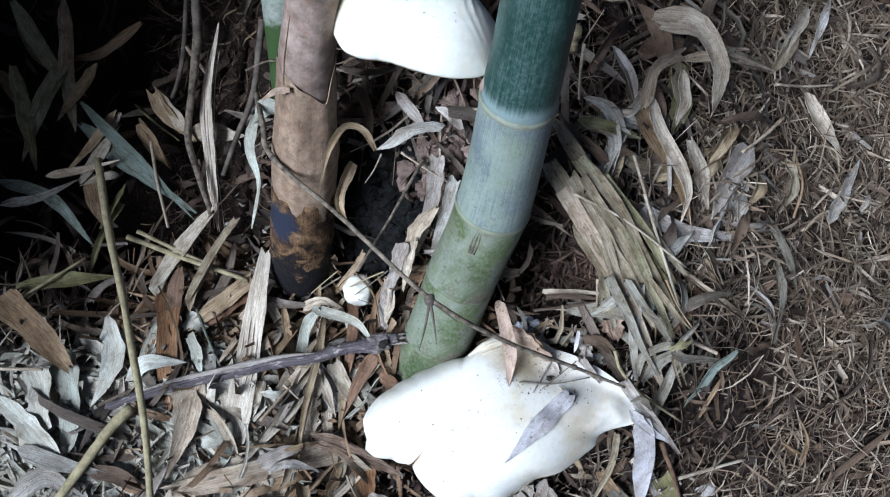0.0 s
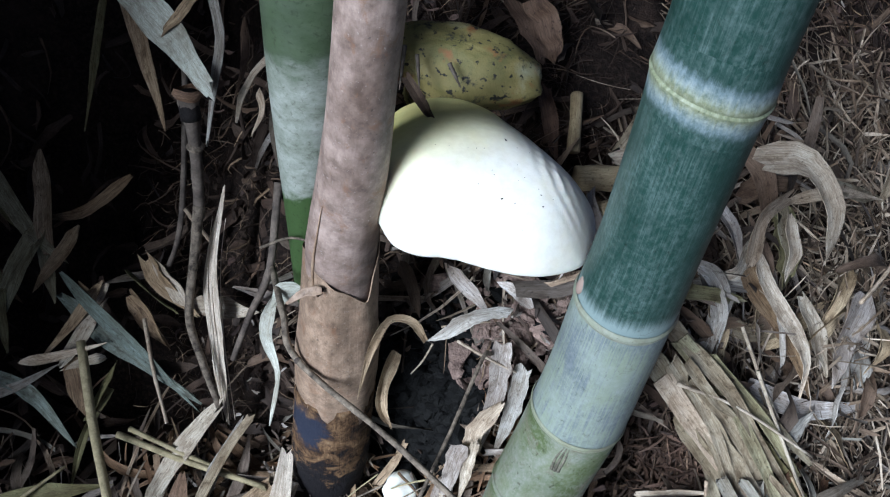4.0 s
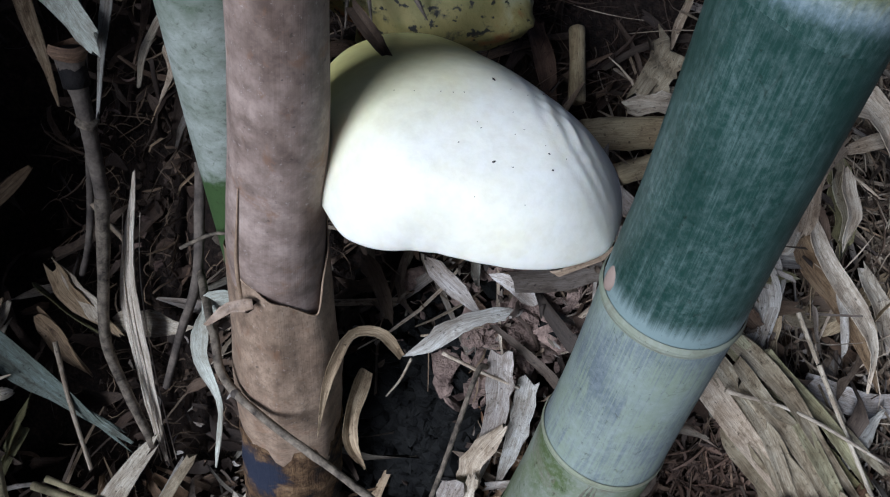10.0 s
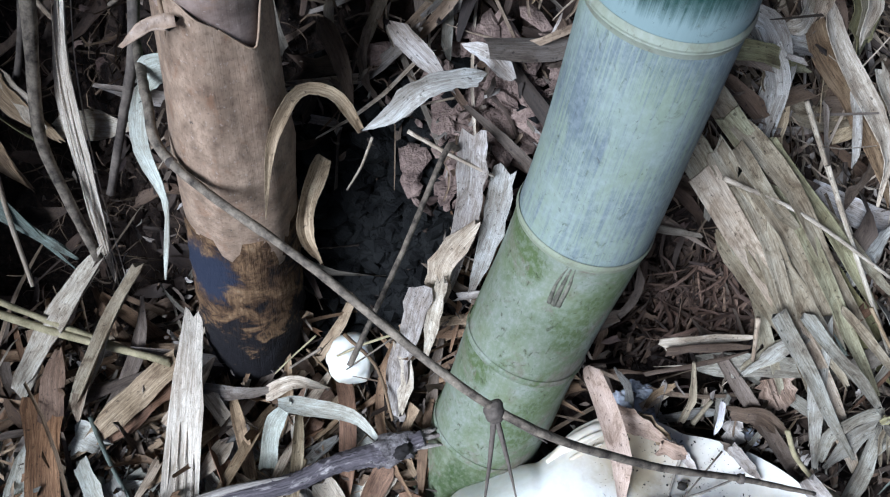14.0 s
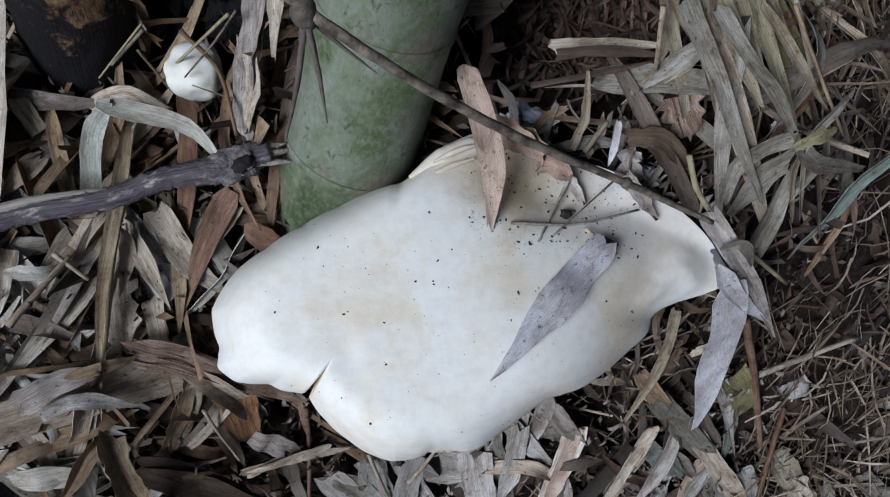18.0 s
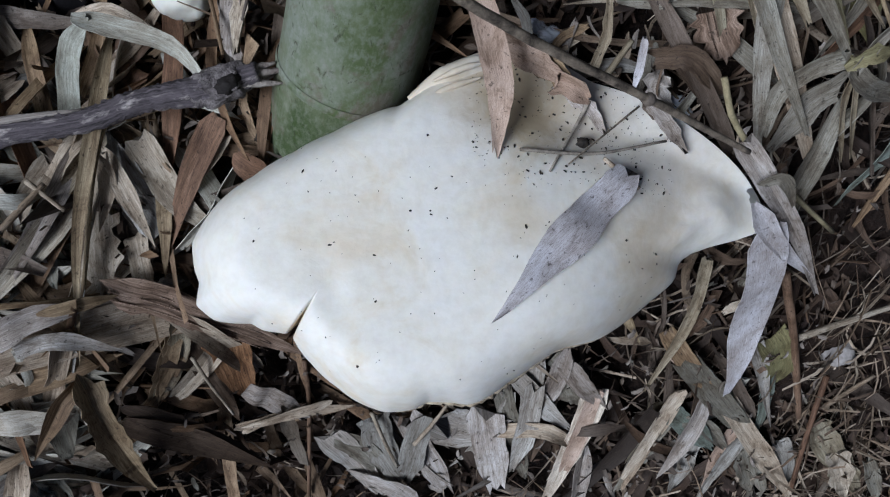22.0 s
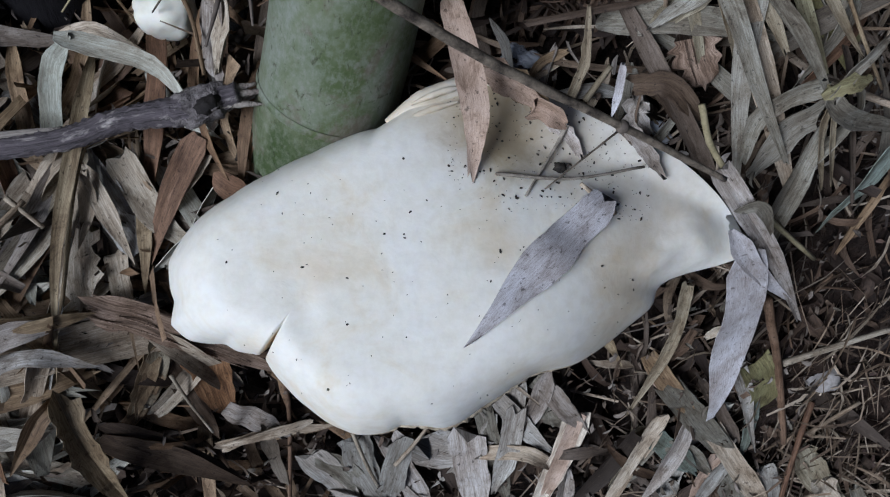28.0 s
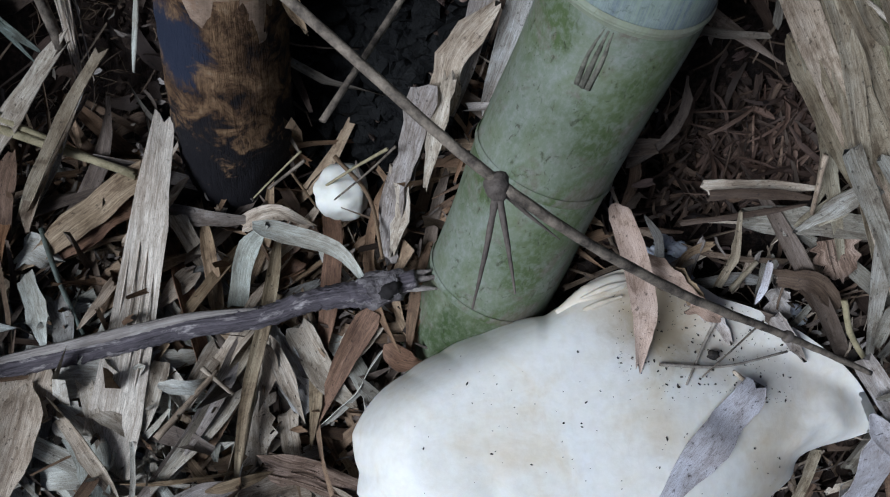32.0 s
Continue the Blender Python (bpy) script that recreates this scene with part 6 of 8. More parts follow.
leaf("WHITE", [(-0.188, 0.193, 0.126), (-0.195, 0.175, 0.084), (-0.185, 0.146, 0.060), (-0.193, 0.111, 0.020)], 0.0112, curl=40, label="whitish hanging strip of folded leaf")
leaf("PALE", [(-0.011, 0.116, 0.118), (-0.029, 0.098, 0.098), (-0.029, 0.085, 0.072), (-0.031, 0.078, 0.052)], 0.0154, ragged=0.1, cup=0.25)
leaf("GREY", [(-0.039, 0.070, 0.047), (-0.047, 0.050, 0.019), (-0.049, 0.035, 0.007), (-0.046, 0.015, 0.002)], 0.0164, ragged=0.12, cup=0.4, blunt=0.8)
leaf("PALE", [(-0.024, 0.096, 0.088), (-0.032, 0.076, 0.060), (-0.037, 0.069, 0.038)], 0.0083, ragged=0.12)
leaf("WHITE", [(-0.135, -0.009, -0.029), (-0.130, 0.016, -0.005), (-0.119, 0.031, 0.009)], 0.0122, blunt=0.9, label="upright limb of a folded whitish leaf")
leaf("WHITE", [(-0.125, 0.031, 0.010), (-0.104, 0.026, 0.009), (-0.078, 0.019, 0.007), (-0.060, -0.001, 0.000)], 0.0112, curl=35, blunt=0.7, cup=0.1, label="whitish folded leaf arched over the litter")
leaf("RIBBED", [(-0.201, -0.106, -0.028), (-0.191, -0.047, -0.012), (-0.186, 0.020, -0.011), (-0.178, 0.092, 0.004)], 0.0266, cup=0.12, blunt=1, label="broad pale ribbed sheath blade lying on the litter")
leaf("RUST", [(-0.269, 0.077, -0.028), (-0.272, 0.021, -0.029), (-0.272, -0.042, -0.027)], 0.0191)
leaf("TAN", [(-0.454, 0.038, -0.052), (-0.409, 0.004, -0.035), (-0.364, -0.038, -0.025)], 0.0306, blunt=0.8)
leaf("OLIVE", [(-0.443, 0.053, -0.064), (-0.389, 0.061, -0.055), (-0.334, 0.069, -0.055)], 0.0178)
stalk([(-0.434, -0.039, -0.030), (-0.390, -0.039, -0.020)], [0.0020, 0.0015], PALE)
stalk([(-0.435, 0.035, -0.048), (-0.373, 0.085, -0.048)], [0.0017, 0.0013], STALK)
stalk([(-0.320, 0.116, -0.038), (-0.263, 0.090, -0.026), (-0.195, 0.061, -0.014)], [0.0026, 0.0019], STALK)
leaf("PALE", [(-0.293, 0.057, -0.041), (-0.275, 0.087, -0.030), (-0.232, 0.131, 0.007)], 0.0154)
leaf("PALE", [(-0.254, 0.029, -0.027), (-0.248, 0.059, -0.024), (-0.221, 0.105, -0.001)], 0.0107, cup=0.9)
leaf("SILVER", [(-0.132, -0.006, -0.034), (-0.155, 0.009, -0.027), (-0.166, -0.015, -0.028)], 0.0112)
leaf("PALE", [(-0.086, -0.108, -0.063), (-0.173, -0.133, -0.031), (-0.255, -0.154, -0.031)], 0.0284, blunt=0.9)
leaf("PALE", [(-0.237, -0.056, -0.011), (-0.244, -0.096, -0.010), (-0.259, -0.141, -0.026)], 0.0210)
leaf("WHITE", [(-0.379, -0.022, -0.042), (-0.360, -0.065, -0.026), (-0.358, -0.123, -0.031)], 0.0247, blunt=0.9, ragged=0.1)
leaf("WHITE", [(-0.399, -0.037, -0.033), (-0.388, -0.077, -0.025), (-0.401, -0.127, -0.038)], 0.0275, blunt=0.9, ragged=0.15)
leaf("WHITE", [(-0.431, -0.067, -0.035), (-0.384, -0.105, -0.023), (-0.349, -0.142, -0.033)], 0.0195, ragged=0.1)
leaf("WHITE", [(-0.342, 0.022, -0.050), (-0.325, -0.029, -0.029), (-0.340, -0.076, -0.026)], 0.0220, ragged=0.1)
leaf("SILVER", [(-0.405, -0.116, -0.028), (-0.364, -0.129, -0.023), (-0.316, -0.139, -0.029)], 0.0167)
leaf("GREY", [(-0.405, -0.163, -0.035), (-0.374, -0.143, -0.026), (-0.337, -0.162, -0.037)], 0.0195)
leaf("WHITE", [(-0.307, -0.046, -0.023), (-0.288, -0.029, -0.017), (-0.249, -0.027, -0.015)], 0.0175)
leaf("WHITE", [(-0.229, -0.061, -0.021), (-0.203, -0.100, -0.022), (-0.212, -0.145, -0.039)], 0.0174, ragged=0.1)
leaf("UMBER", [(-0.336, -0.136, -0.030), (-0.305, -0.141, -0.028), (-0.264, -0.163, -0.044)], 0.0166)
stalk([(-0.369, 0.193, -0.028), (-0.348, 0.116, -0.027), (-0.320, 0.039, -0.009), (-0.291, -0.044, 0.015), (-0.277, -0.098, 0.012), (-0.268, -0.167, -0.010)], [0.0047, 0.0036], STALK, label="long speckled straw-coloured stalk leaning over the litter", name="twig")
stalk([(-0.297, -0.074, -0.009), (-0.317, -0.098, -0.012), (-0.336, -0.128, -0.019), (-0.365, -0.169, -0.037)], [0.0060, 0.0045], STALK, label="yellowish green bent stalk on pale litter", name="twig")
leaf("TAN", [(-0.081, -0.117, -0.065), (-0.089, -0.138, -0.074), (-0.098, -0.162, -0.087)], 0.0139, blunt=0.8, ragged=0.1)
leaf("WHITE", [(-0.178, -0.166, -0.044), (-0.158, -0.166, -0.045), (-0.136, -0.163, -0.056)], 0.0146)
leaf("TAN", [(-0.131, -0.146, -0.044), (-0.140, -0.160, -0.042), (-0.158, -0.189, -0.065)], 0.0109, cup=0.6)
leaf("UMBER", [(-0.117, -0.172, -0.082), (-0.082, -0.187, -0.109), (-0.036, -0.211, -0.150)], 0.0173, blunt=0.4)
leaf("PALE", [(0.002, -0.167, -0.120), (-0.022, -0.174, -0.119), (-0.054, -0.182, -0.121)], 0.0090)
leaf("SILVER", [(-0.000, -0.188, -0.140), (0.019, -0.209, -0.155), (0.039, -0.236, -0.173)], 0.0210, blunt=0.8)
leaf("RIBBED", [(0.172, -0.164, -0.098), (0.166, -0.196, -0.120), (0.154, -0.243, -0.160)], 0.0180, blunt=0.8)
leaf("LILAC", [(0.216, -0.075, 0.046), (0.245, -0.116, -0.027), (0.266, -0.178, -0.108)], 0.0249, blunt=0.5, cup=0.05, label="long grey-lilac leaf hanging from the mushroom wing")
leaf("GREY", [(0.188, -0.036, 0.068), (0.203, -0.054, 0.062), (0.237, -0.075, 0.031), (0.288, -0.105, -0.029)], 0.0112, cup=0.5, blunt=0.8, label="grey leaf draped over the mushroom wing")
leaf("LILAC", [(0.198, -0.065, 0.059), (0.225, -0.080, 0.032), (0.275, -0.096, -0.013)], 0.0108, cup=0.4)
leaf("ASH", [(0.197, -0.057, 0.066), (0.208, -0.056, 0.070), (0.228, -0.067, 0.045)], 0.0070)
leaf("TAN", [(0.205, -0.125, -0.059), (0.232, -0.151, -0.080), (0.256, -0.167, -0.099)], 0.0130, blunt=0.7)
stalk([(0.264, -0.093, -0.022), (0.301, -0.134, -0.074), (0.334, -0.189, -0.125)], [0.0032, 0.0024], RUST)
stalk([(0.179, -0.008, 0.072), (0.189, -0.027, 0.062), (0.217, -0.049, 0.047), (0.276, -0.072, 0.007)], [0.0018, 0.0014], STALK, label="bent straw-coloured twig beside the mushroom", name="twig")
stalk([(0.306, -0.132, -0.079), (0.345, -0.121, -0.079), (0.394, -0.108, -0.081)], [0.0025, 0.0019], PALE)
stalk([(0.343, -0.188, -0.126), (0.387, -0.160, -0.113)], [0.0020, 0.0015], PALE)
leaf("GREY", [(0.246, -0.109, -0.044), (0.280, -0.145, -0.082), (0.311, -0.194, -0.125)], 0.0120)
leaf("OLIVE", [(0.283, -0.130, -0.072), (0.297, -0.145, -0.086), (0.304, -0.165, -0.106)], 0.0245, blunt=1)
leaf("SILVER", [(0.294, -0.197, -0.125), (0.277, -0.222, -0.137), (0.267, -0.249, -0.155)], 0.0123)
leaf("SILVER", [(0.126, -0.142, -0.081), (0.131, -0.172, -0.111), (0.129, -0.205, -0.137)], 0.0151, blunt=0.8)
leaf("GREY", [(0.144, -0.135, -0.066), (0.142, -0.160, -0.094), (0.121, -0.205, -0.138)], 0.0127)
leaf("SILVER", [(0.119, -0.164, -0.106), (0.112, -0.188, -0.127), (0.085, -0.217, -0.154)], 0.0117)
leaf("UMBER", [(0.082, -0.188, -0.134), (0.099, -0.205, -0.142), (0.117, -0.231, -0.158)], 0.0161)
leaf("PALE", [(0.238, -0.115, -0.050), (0.252, -0.103, -0.034), (0.246, -0.085, -0.010)], 0.0107)
leaf("RUST", [(-0.083, 0.049, -0.020), (-0.081, 0.020, -0.016), (-0.083, -0.015, -0.023), (-0.087, -0.046, -0.036)], 0.0117, blunt=1, label="brown upright leaf strip before the small mushroom")
leaf("RUST", [(-0.058, -0.012, -0.006), (-0.073, -0.041, -0.022), (-0.090, -0.081, -0.050)], 0.0136, blunt=0.6)
leaf("PALE", [(-0.118, -0.025, -0.024), (-0.106, -0.048, -0.023), (-0.094, -0.075, -0.042)], 0.0103)
leaf("PALE", [(-0.120, -0.030, -0.015), (-0.114, -0.045, -0.022), (-0.120, -0.069, -0.031)], 0.0089)
leaf("PALE", [(-0.126, -0.037, -0.030), (-0.145, -0.072, -0.025), (-0.174, -0.112, -0.024)], 0.0153, blunt=0.7, cup=0.5)
leaf("TAN", [(-0.113, 0.034, -0.014), (-0.116, -0.010, -0.004), (-0.128, -0.076, -0.021), (-0.131, -0.139, -0.045)], 0.0076, cup=0.4)
leaf("WHITE", [(-0.171, -0.056, -0.007), (-0.155, -0.057, -0.010), (-0.145, -0.051, -0.023)], 0.0088)
stalk([(-0.171, -0.084, -0.010), (-0.155, -0.064, -0.011), (-0.142, -0.047, -0.013)], [0.0020, 0.0015], PALE)
stalk([(-0.150, -0.046, -0.011), (-0.133, -0.060, -0.016)], [0.0015, 0.0011], PALE)
leaf("RUST", [(-0.051, -0.030, -0.010), (-0.038, -0.039, -0.012), (-0.029, -0.039, -0.014)], 0.0145)
leaf("PALE", [(-0.049, 0.065, 0.033), (-0.044, 0.043, 0.025), (-0.049, 0.018, 0.005)], 0.0109, blunt=1, ragged=0.08)
stalk([(-0.083, 0.072, 0.012), (-0.063, 0.049, 0.014), (-0.054, 0.015, 0.010)], [0.0015, 0.0011], TAN)
stalk([(-0.056, 0.064, 0.055), (-0.073, 0.063, 0.019), (-0.091, 0.059, -0.013)], [0.0010, 0.0007], STALK, label="thin straw leaning on the small mushroom")
stalk([(-0.101, 0.070, 0.024), (-0.116, 0.060, 0.005), (-0.128, 0.051, -0.009)], [0.0007, 0.0005], STALK)
stalk([(-0.015, -0.140, -0.103), (-0.012, -0.170, -0.127), (-0.012, -0.235, -0.169)], [0.0019, 0.0014], RUST)
leaf("PALE", [(0.187, 0.295, 0.194), (0.232, 0.297, 0.188), (0.261, 0.270, 0.169), (0.267, 0.247, 0.149), (0.268, 0.229, 0.133)], 0.0256, blunt=0.6, label="hooked pale leaf curling over the straw")
leaf("PALE", [(0.221, 0.272, 0.177), (0.186, 0.249, 0.189), (0.181, 0.225, 0.178), (0.180, 0.213, 0.163)], 0.0151, blunt=0.9, curl=30)
leaf("PALE", [(0.220, 0.271, 0.167), (0.282, 0.290, 0.149), (0.362, 0.307, 0.101)], 0.0116)
leaf("TAN", [(0.174, 0.217, 0.168), (0.198, 0.195, 0.147), (0.228, 0.169, 0.126), (0.253, 0.123, 0.103)], 0.0195, blunt=0.8, cup=0.1)
leaf("PALE", [(0.244, 0.204, 0.129), (0.264, 0.171, 0.111), (0.277, 0.141, 0.095)], 0.0186)
leaf("GREY", [(0.330, 0.216, 0.101), (0.302, 0.179, 0.100), (0.282, 0.133, 0.091)], 0.0308, blunt=0.1)
leaf("SILVER", [(0.317, 0.183, 0.090), (0.318, 0.160, 0.084), (0.311, 0.132, 0.081)], 0.0259, blunt=0.9)
stalk([(0.379, 0.259, 0.088), (0.348, 0.230, 0.095), (0.316, 0.205, 0.105)], [0.0023, 0.0018], PALE)
leaf("PALE", [(0.420, 0.396, 0.094), (0.391, 0.354, 0.098), (0.365, 0.307, 0.095)], 0.0159)
leaf("SILVER", [(0.452, 0.415, 0.088), (0.439, 0.382, 0.084), (0.427, 0.344, 0.073)], 0.0121)
leaf("OLIVE", [(0.220, 0.268, 0.156), (0.228, 0.236, 0.144), (0.230, 0.215, 0.133)], 0.0292, blunt=1)
leaf("OLIVE", [(0.110, 0.189, 0.181), (0.141, 0.189, 0.173), (0.178, 0.192, 0.154)], 0.0122, label="small green leaf lying on pale straw")
leaf("STRAWY", [(0.082, 0.148, 0.175), (0.114, 0.117, 0.150), (0.158, 0.071, 0.100)], 0.0165, blunt=0.9)
leaf("STRAWY", [(0.083, 0.182, 0.193), (0.116, 0.152, 0.171), (0.166, 0.136, 0.139)], 0.0142)
leaf("STRAWY", [(0.099, 0.163, 0.183), (0.151, 0.124, 0.155), (0.193, 0.086, 0.118), (0.247, 0.027, 0.082)], 0.0124)
leaf("STRAWY", [(0.118, 0.102, 0.136), (0.155, 0.069, 0.109), (0.200, 0.025, 0.078)], 0.0149)
leaf("PALE", [(0.100, 0.127, 0.162), (0.137, 0.093, 0.131), (0.176, 0.056, 0.100), (0.208, 0.005, 0.075), (0.245, -0.040, 0.036)], 0.0150, cup=0.15, blunt=1, label="long pale splinter lying down the slope")
stalk([(0.109, 0.121, 0.168), (0.169, 0.108, 0.140), (0.243, 0.074, 0.108)], [0.0015, 0.0011], PALE)
stalk([(0.190, 0.137, 0.139), (0.211, 0.095, 0.119), (0.247, 0.025, 0.087)], [0.0018, 0.0013], PALE)
leaf("STRAWY", [(0.157, 0.030, 0.070), (0.170, 0.038, 0.083), (0.192, 0.052, 0.090)], 0.0125)
leaf("STRAWY", [(0.150, 0.085, 0.112), (0.163, 0.059, 0.092), (0.162, 0.035, 0.074)], 0.0101)
leaf("PALE", [(0.106, 0.048, 0.072), (0.130, 0.049, 0.076), (0.163, 0.049, 0.079)], 0.0081, blunt=0.9)
leaf("GREY", [(0.213, 0.072, 0.100), (0.231, 0.093, 0.105), (0.252, 0.110, 0.105)], 0.0147)
leaf("ASH", [(0.155, 0.019, 0.048), (0.154, 0.008, 0.041), (0.153, -0.009, 0.029)], 0.0091)
stalk([(0.034, 0.269, 0.199), (0.065, 0.270, 0.199), (0.108, 0.272, 0.193)], [0.0094, 0.0098, 0.0090], BAMBOO, "short piece of straw-coloured bamboo lying on the soil", "bamboo_piece", 20)
stalk([(0.052, 0.247, 0.190), (0.080, 0.254, 0.191), (0.106, 0.262, 0.188)], [0.0066, 0.0072], BAMBOO, "short piece of straw-coloured bamboo lying on the soil", "bamboo_piece", 16)
stalk([(0.039, 0.338, 0.204), (0.0365, 0.316, 0.203), (0.033, 0.290, 0.201)], [0.0050, 0.0048, 0.0052], BAMBOO, "pale bamboo chip lying on dark soil", "bamboo_piece", 14, 0.02)
leaf("RUST", [(0.012, 0.344, 0.203), (0.016, 0.318, 0.201), (0.019, 0.288, 0.198)], 0.0130, blunt=1, cup=0.35, label="orange-brown bamboo chip on dark soil")
leaf("PALE", [(0.122, 0.370, 0.203), (0.106, 0.343, 0.202), (0.094, 0.318, 0.202)], 0.0056, label="thin dry tip of a torn bamboo leaf")
leaf("STRAWY", [(0.097, 0.325, 0.204), (0.085, 0.307, 0.206), (0.074, 0.287, 0.199)], 0.0235, blunt=1, ragged=0.12, cup=0.3, label="broad torn tan leaf with rotten spots")
leaf("WHITE", [(0.139, 0.373, 0.201), (0.132, 0.355, 0.202), (0.128, 0.340, 0.196)], 0.0071)
leaf("PALE", [(0.063, 0.284, 0.206), (0.085, 0.285, 0.206), (0.113, 0.288, 0.195)], 0.0130, blunt=0.9, ragged=0.1, cup=0.3, label="pale torn leaf behind a piece of bamboo")
stalk([(-0.069, 0.153, 0.149), (-0.074, 0.145, 0.128), (-0.081, 0.139, 0.107)], [0.0009, 0.0006], PALE)
stalk([(-0.063, 0.165, 0.154), (-0.029, 0.165, 0.170)], [0.0008, 0.0006], PALE)
stalk([(-0.051, 0.155, 0.152), (-0.027, 0.143, 0.146), (-0.005, 0.134, 0.140)], [0.0012, 0.0009], PALE)
leaf("GREY", [(-0.017, 0.154, 0.155), (-0.017, 0.123, 0.123), (-0.024, 0.083, 0.063)], 0.0150, ragged=0.08, cup=0.2, blunt=0.8)
leaf("GREY", [(0.002, 0.139, 0.138), (-0.002, 0.110, 0.105), (-0.010, 0.082, 0.070)], 0.0124, ragged=0.08, blunt=0.8)
leaf("GREY", [(-0.059, 0.207, 0.168), (-0.043, 0.189, 0.168), (-0.026, 0.171, 0.161)], 0.0111)
leaf("UMBER", [(-0.093, 0.212, 0.165), (-0.084, 0.194, 0.156), (-0.077, 0.177, 0.136)], 0.0119)
leaf("GREY", [(0.004, 0.178, 0.164), (-0.010, 0.190, 0.169), (-0.022, 0.197, 0.165)], 0.0099)
leaf("PALE", [(0.189, 0.229, 0.166), (0.202, 0.202, 0.153), (0.242, 0.154, 0.123), (0.240, 0.121, 0.110)], 0.0158, label="pale blade lying down the slope")
leaf("WHITE", [(-0.318, 0.439, 0.170), (-0.274, 0.384, 0.190), (-0.231, 0.316, 0.217)], 0.0290, blunt=0.9, cup=0.12, label="broad greyish leaf above the dark hollow")
leaf("SILVER", [(-0.238, 0.403, 0.220), (-0.229, 0.361, 0.210), (-0.235, 0.287, 0.195)], 0.0105, blunt=0.8, cup=0.3, label="narrow grey leaf hanging before the broken stub")
leaf("TAN", [(-0.331, 0.479, 0.120), (-0.313, 0.431, 0.110), (-0.300, 0.390, 0.105), (-0.287, 0.346, 0.100)], 0.0190, blunt=0.6, cup=0.3)
leaf("TAN", [(-0.235, 0.408, 0.226), (-0.257, 0.389, 0.206), (-0.276, 0.379, 0.188)], 0.0110, blunt=0.9, cup=0.4, label="tan pointed leaf standing over a broad grey one")
leaf("PALE", [(-0.191, 0.362, 0.200), (-0.210, 0.340, 0.190), (-0.218, 0.313, 0.180)], 0.0080, blunt=0.9)
leaf("PALE", [(-0.201, 0.334, 0.190), (-0.198, 0.318, 0.185), (-0.206, 0.301, 0.180)], 0.0070, blunt=0.5, cup=0.6)
leaf("OLIVE", [(-0.351, 0.495, 0.100), (-0.356, 0.427, 0.080), (-0.364, 0.361, 0.060)], 0.0110)
leaf("UMBER", [(-0.216, 0.398, 0.190), (-0.213, 0.362, 0.185), (-0.222, 0.330, 0.175)], 0.0085, cup=0.5)
leaf("TAN", [(-0.313, 0.264, 0.005), (-0.295, 0.239, 0.005), (-0.261, 0.209, 0.005)], 0.0202, blunt=0.6)
stalk([(-0.270, 0.287, 0.068), (-0.258, 0.271, 0.071), (-0.243, 0.254, 0.067)], [0.0022, 0.0017], PALE)
leaf("TAN", [(-0.331, 0.236, -0.024), (-0.313, 0.214, -0.023), (-0.292, 0.188, -0.033)], 0.0180)
leaf("TEAL", [(-0.401, 0.244, -0.058), (-0.337, 0.193, -0.035), (-0.256, 0.135, -0.019)], 0.0204)
leaf("PALE", [(-0.397, 0.178, -0.070), (-0.372, 0.206, -0.046), (-0.349, 0.235, -0.025)], 0.0157)
stalk([(-0.310, 0.209, -0.003), (-0.301, 0.167, -0.017), (-0.286, 0.119, -0.026)], [0.0019, 0.0015], PALE)
leaf("TAN", [(-0.385, 0.188, -0.065), (-0.376, 0.159, -0.065), (-0.367, 0.132, -0.073)], 0.0224)
leaf("PALE", [(-0.349, 0.182, -0.043), (-0.370, 0.179, -0.051), (-0.397, 0.174, -0.070)], 0.0095)
leaf("UMBER", [(-0.305, 0.175, -0.046), (-0.282, 0.171, -0.035), (-0.262, 0.171, -0.020)], 0.0129)
stalk([(-0.197, 0.223, 0.154), (-0.175, 0.223, 0.176), (-0.157, 0.216, 0.186)], [0.0012, 0.0009], TWIG, label="small dark bud twig behind the shoot", name="twig")
stalk([(-0.333, 0.113, -0.052), (-0.263, 0.085, -0.026), (-0.196, 0.063, -0.014)], [0.0033, 0.0025], STALK, label="orange-tan straw lying on the litter")
leaf("PALE", [(-0.297, 0.050, -0.046), (-0.273, 0.099, -0.030), (-0.234, 0.137, 0.008)], 0.0174, blunt=0.6)
leaf("GREY", [(-0.257, 0.036, -0.034), (-0.240, 0.075, -0.023), (-0.216, 0.120, 0.013)], 0.0127, cup=0.9)
leaf("TEAL", [(-0.333, 0.187, -0.045), (-0.302, 0.167, -0.037), (-0.264, 0.144, -0.031)], 0.0092)
leaf("STRAWY", [(0.150, 0.104, 0.127), (0.178, 0.072, 0.106), (0.207, 0.038, 0.086)], 0.0130)
leaf("STRAWY", [(0.106, 0.138, 0.170), (0.144, 0.102, 0.138), (0.198, 0.018, 0.074)], 0.0109, blunt=0.9)
leaf("OLIVE", [(0.128, 0.192, 0.177), (0.151, 0.189, 0.167), (0.186, 0.192, 0.145)], 0.0107)
leaf("PALE", [(0.225, 0.263, 0.162), (0.231, 0.234, 0.150), (0.226, 0.212, 0.138)], 0.0145)
leaf("PALE", [(0.184, 0.235, 0.170), (0.166, 0.208, 0.173), (0.151, 0.204, 0.173)], 0.0131)
leaf("RUST", [(-0.005, 0.407, 0.219), (0.008, 0.380, 0.219), (0.016, 0.359, 0.213)], 0.0339, blunt=1, cup=0.5, label="orange-brown sheath piece behind the ochre shoot")
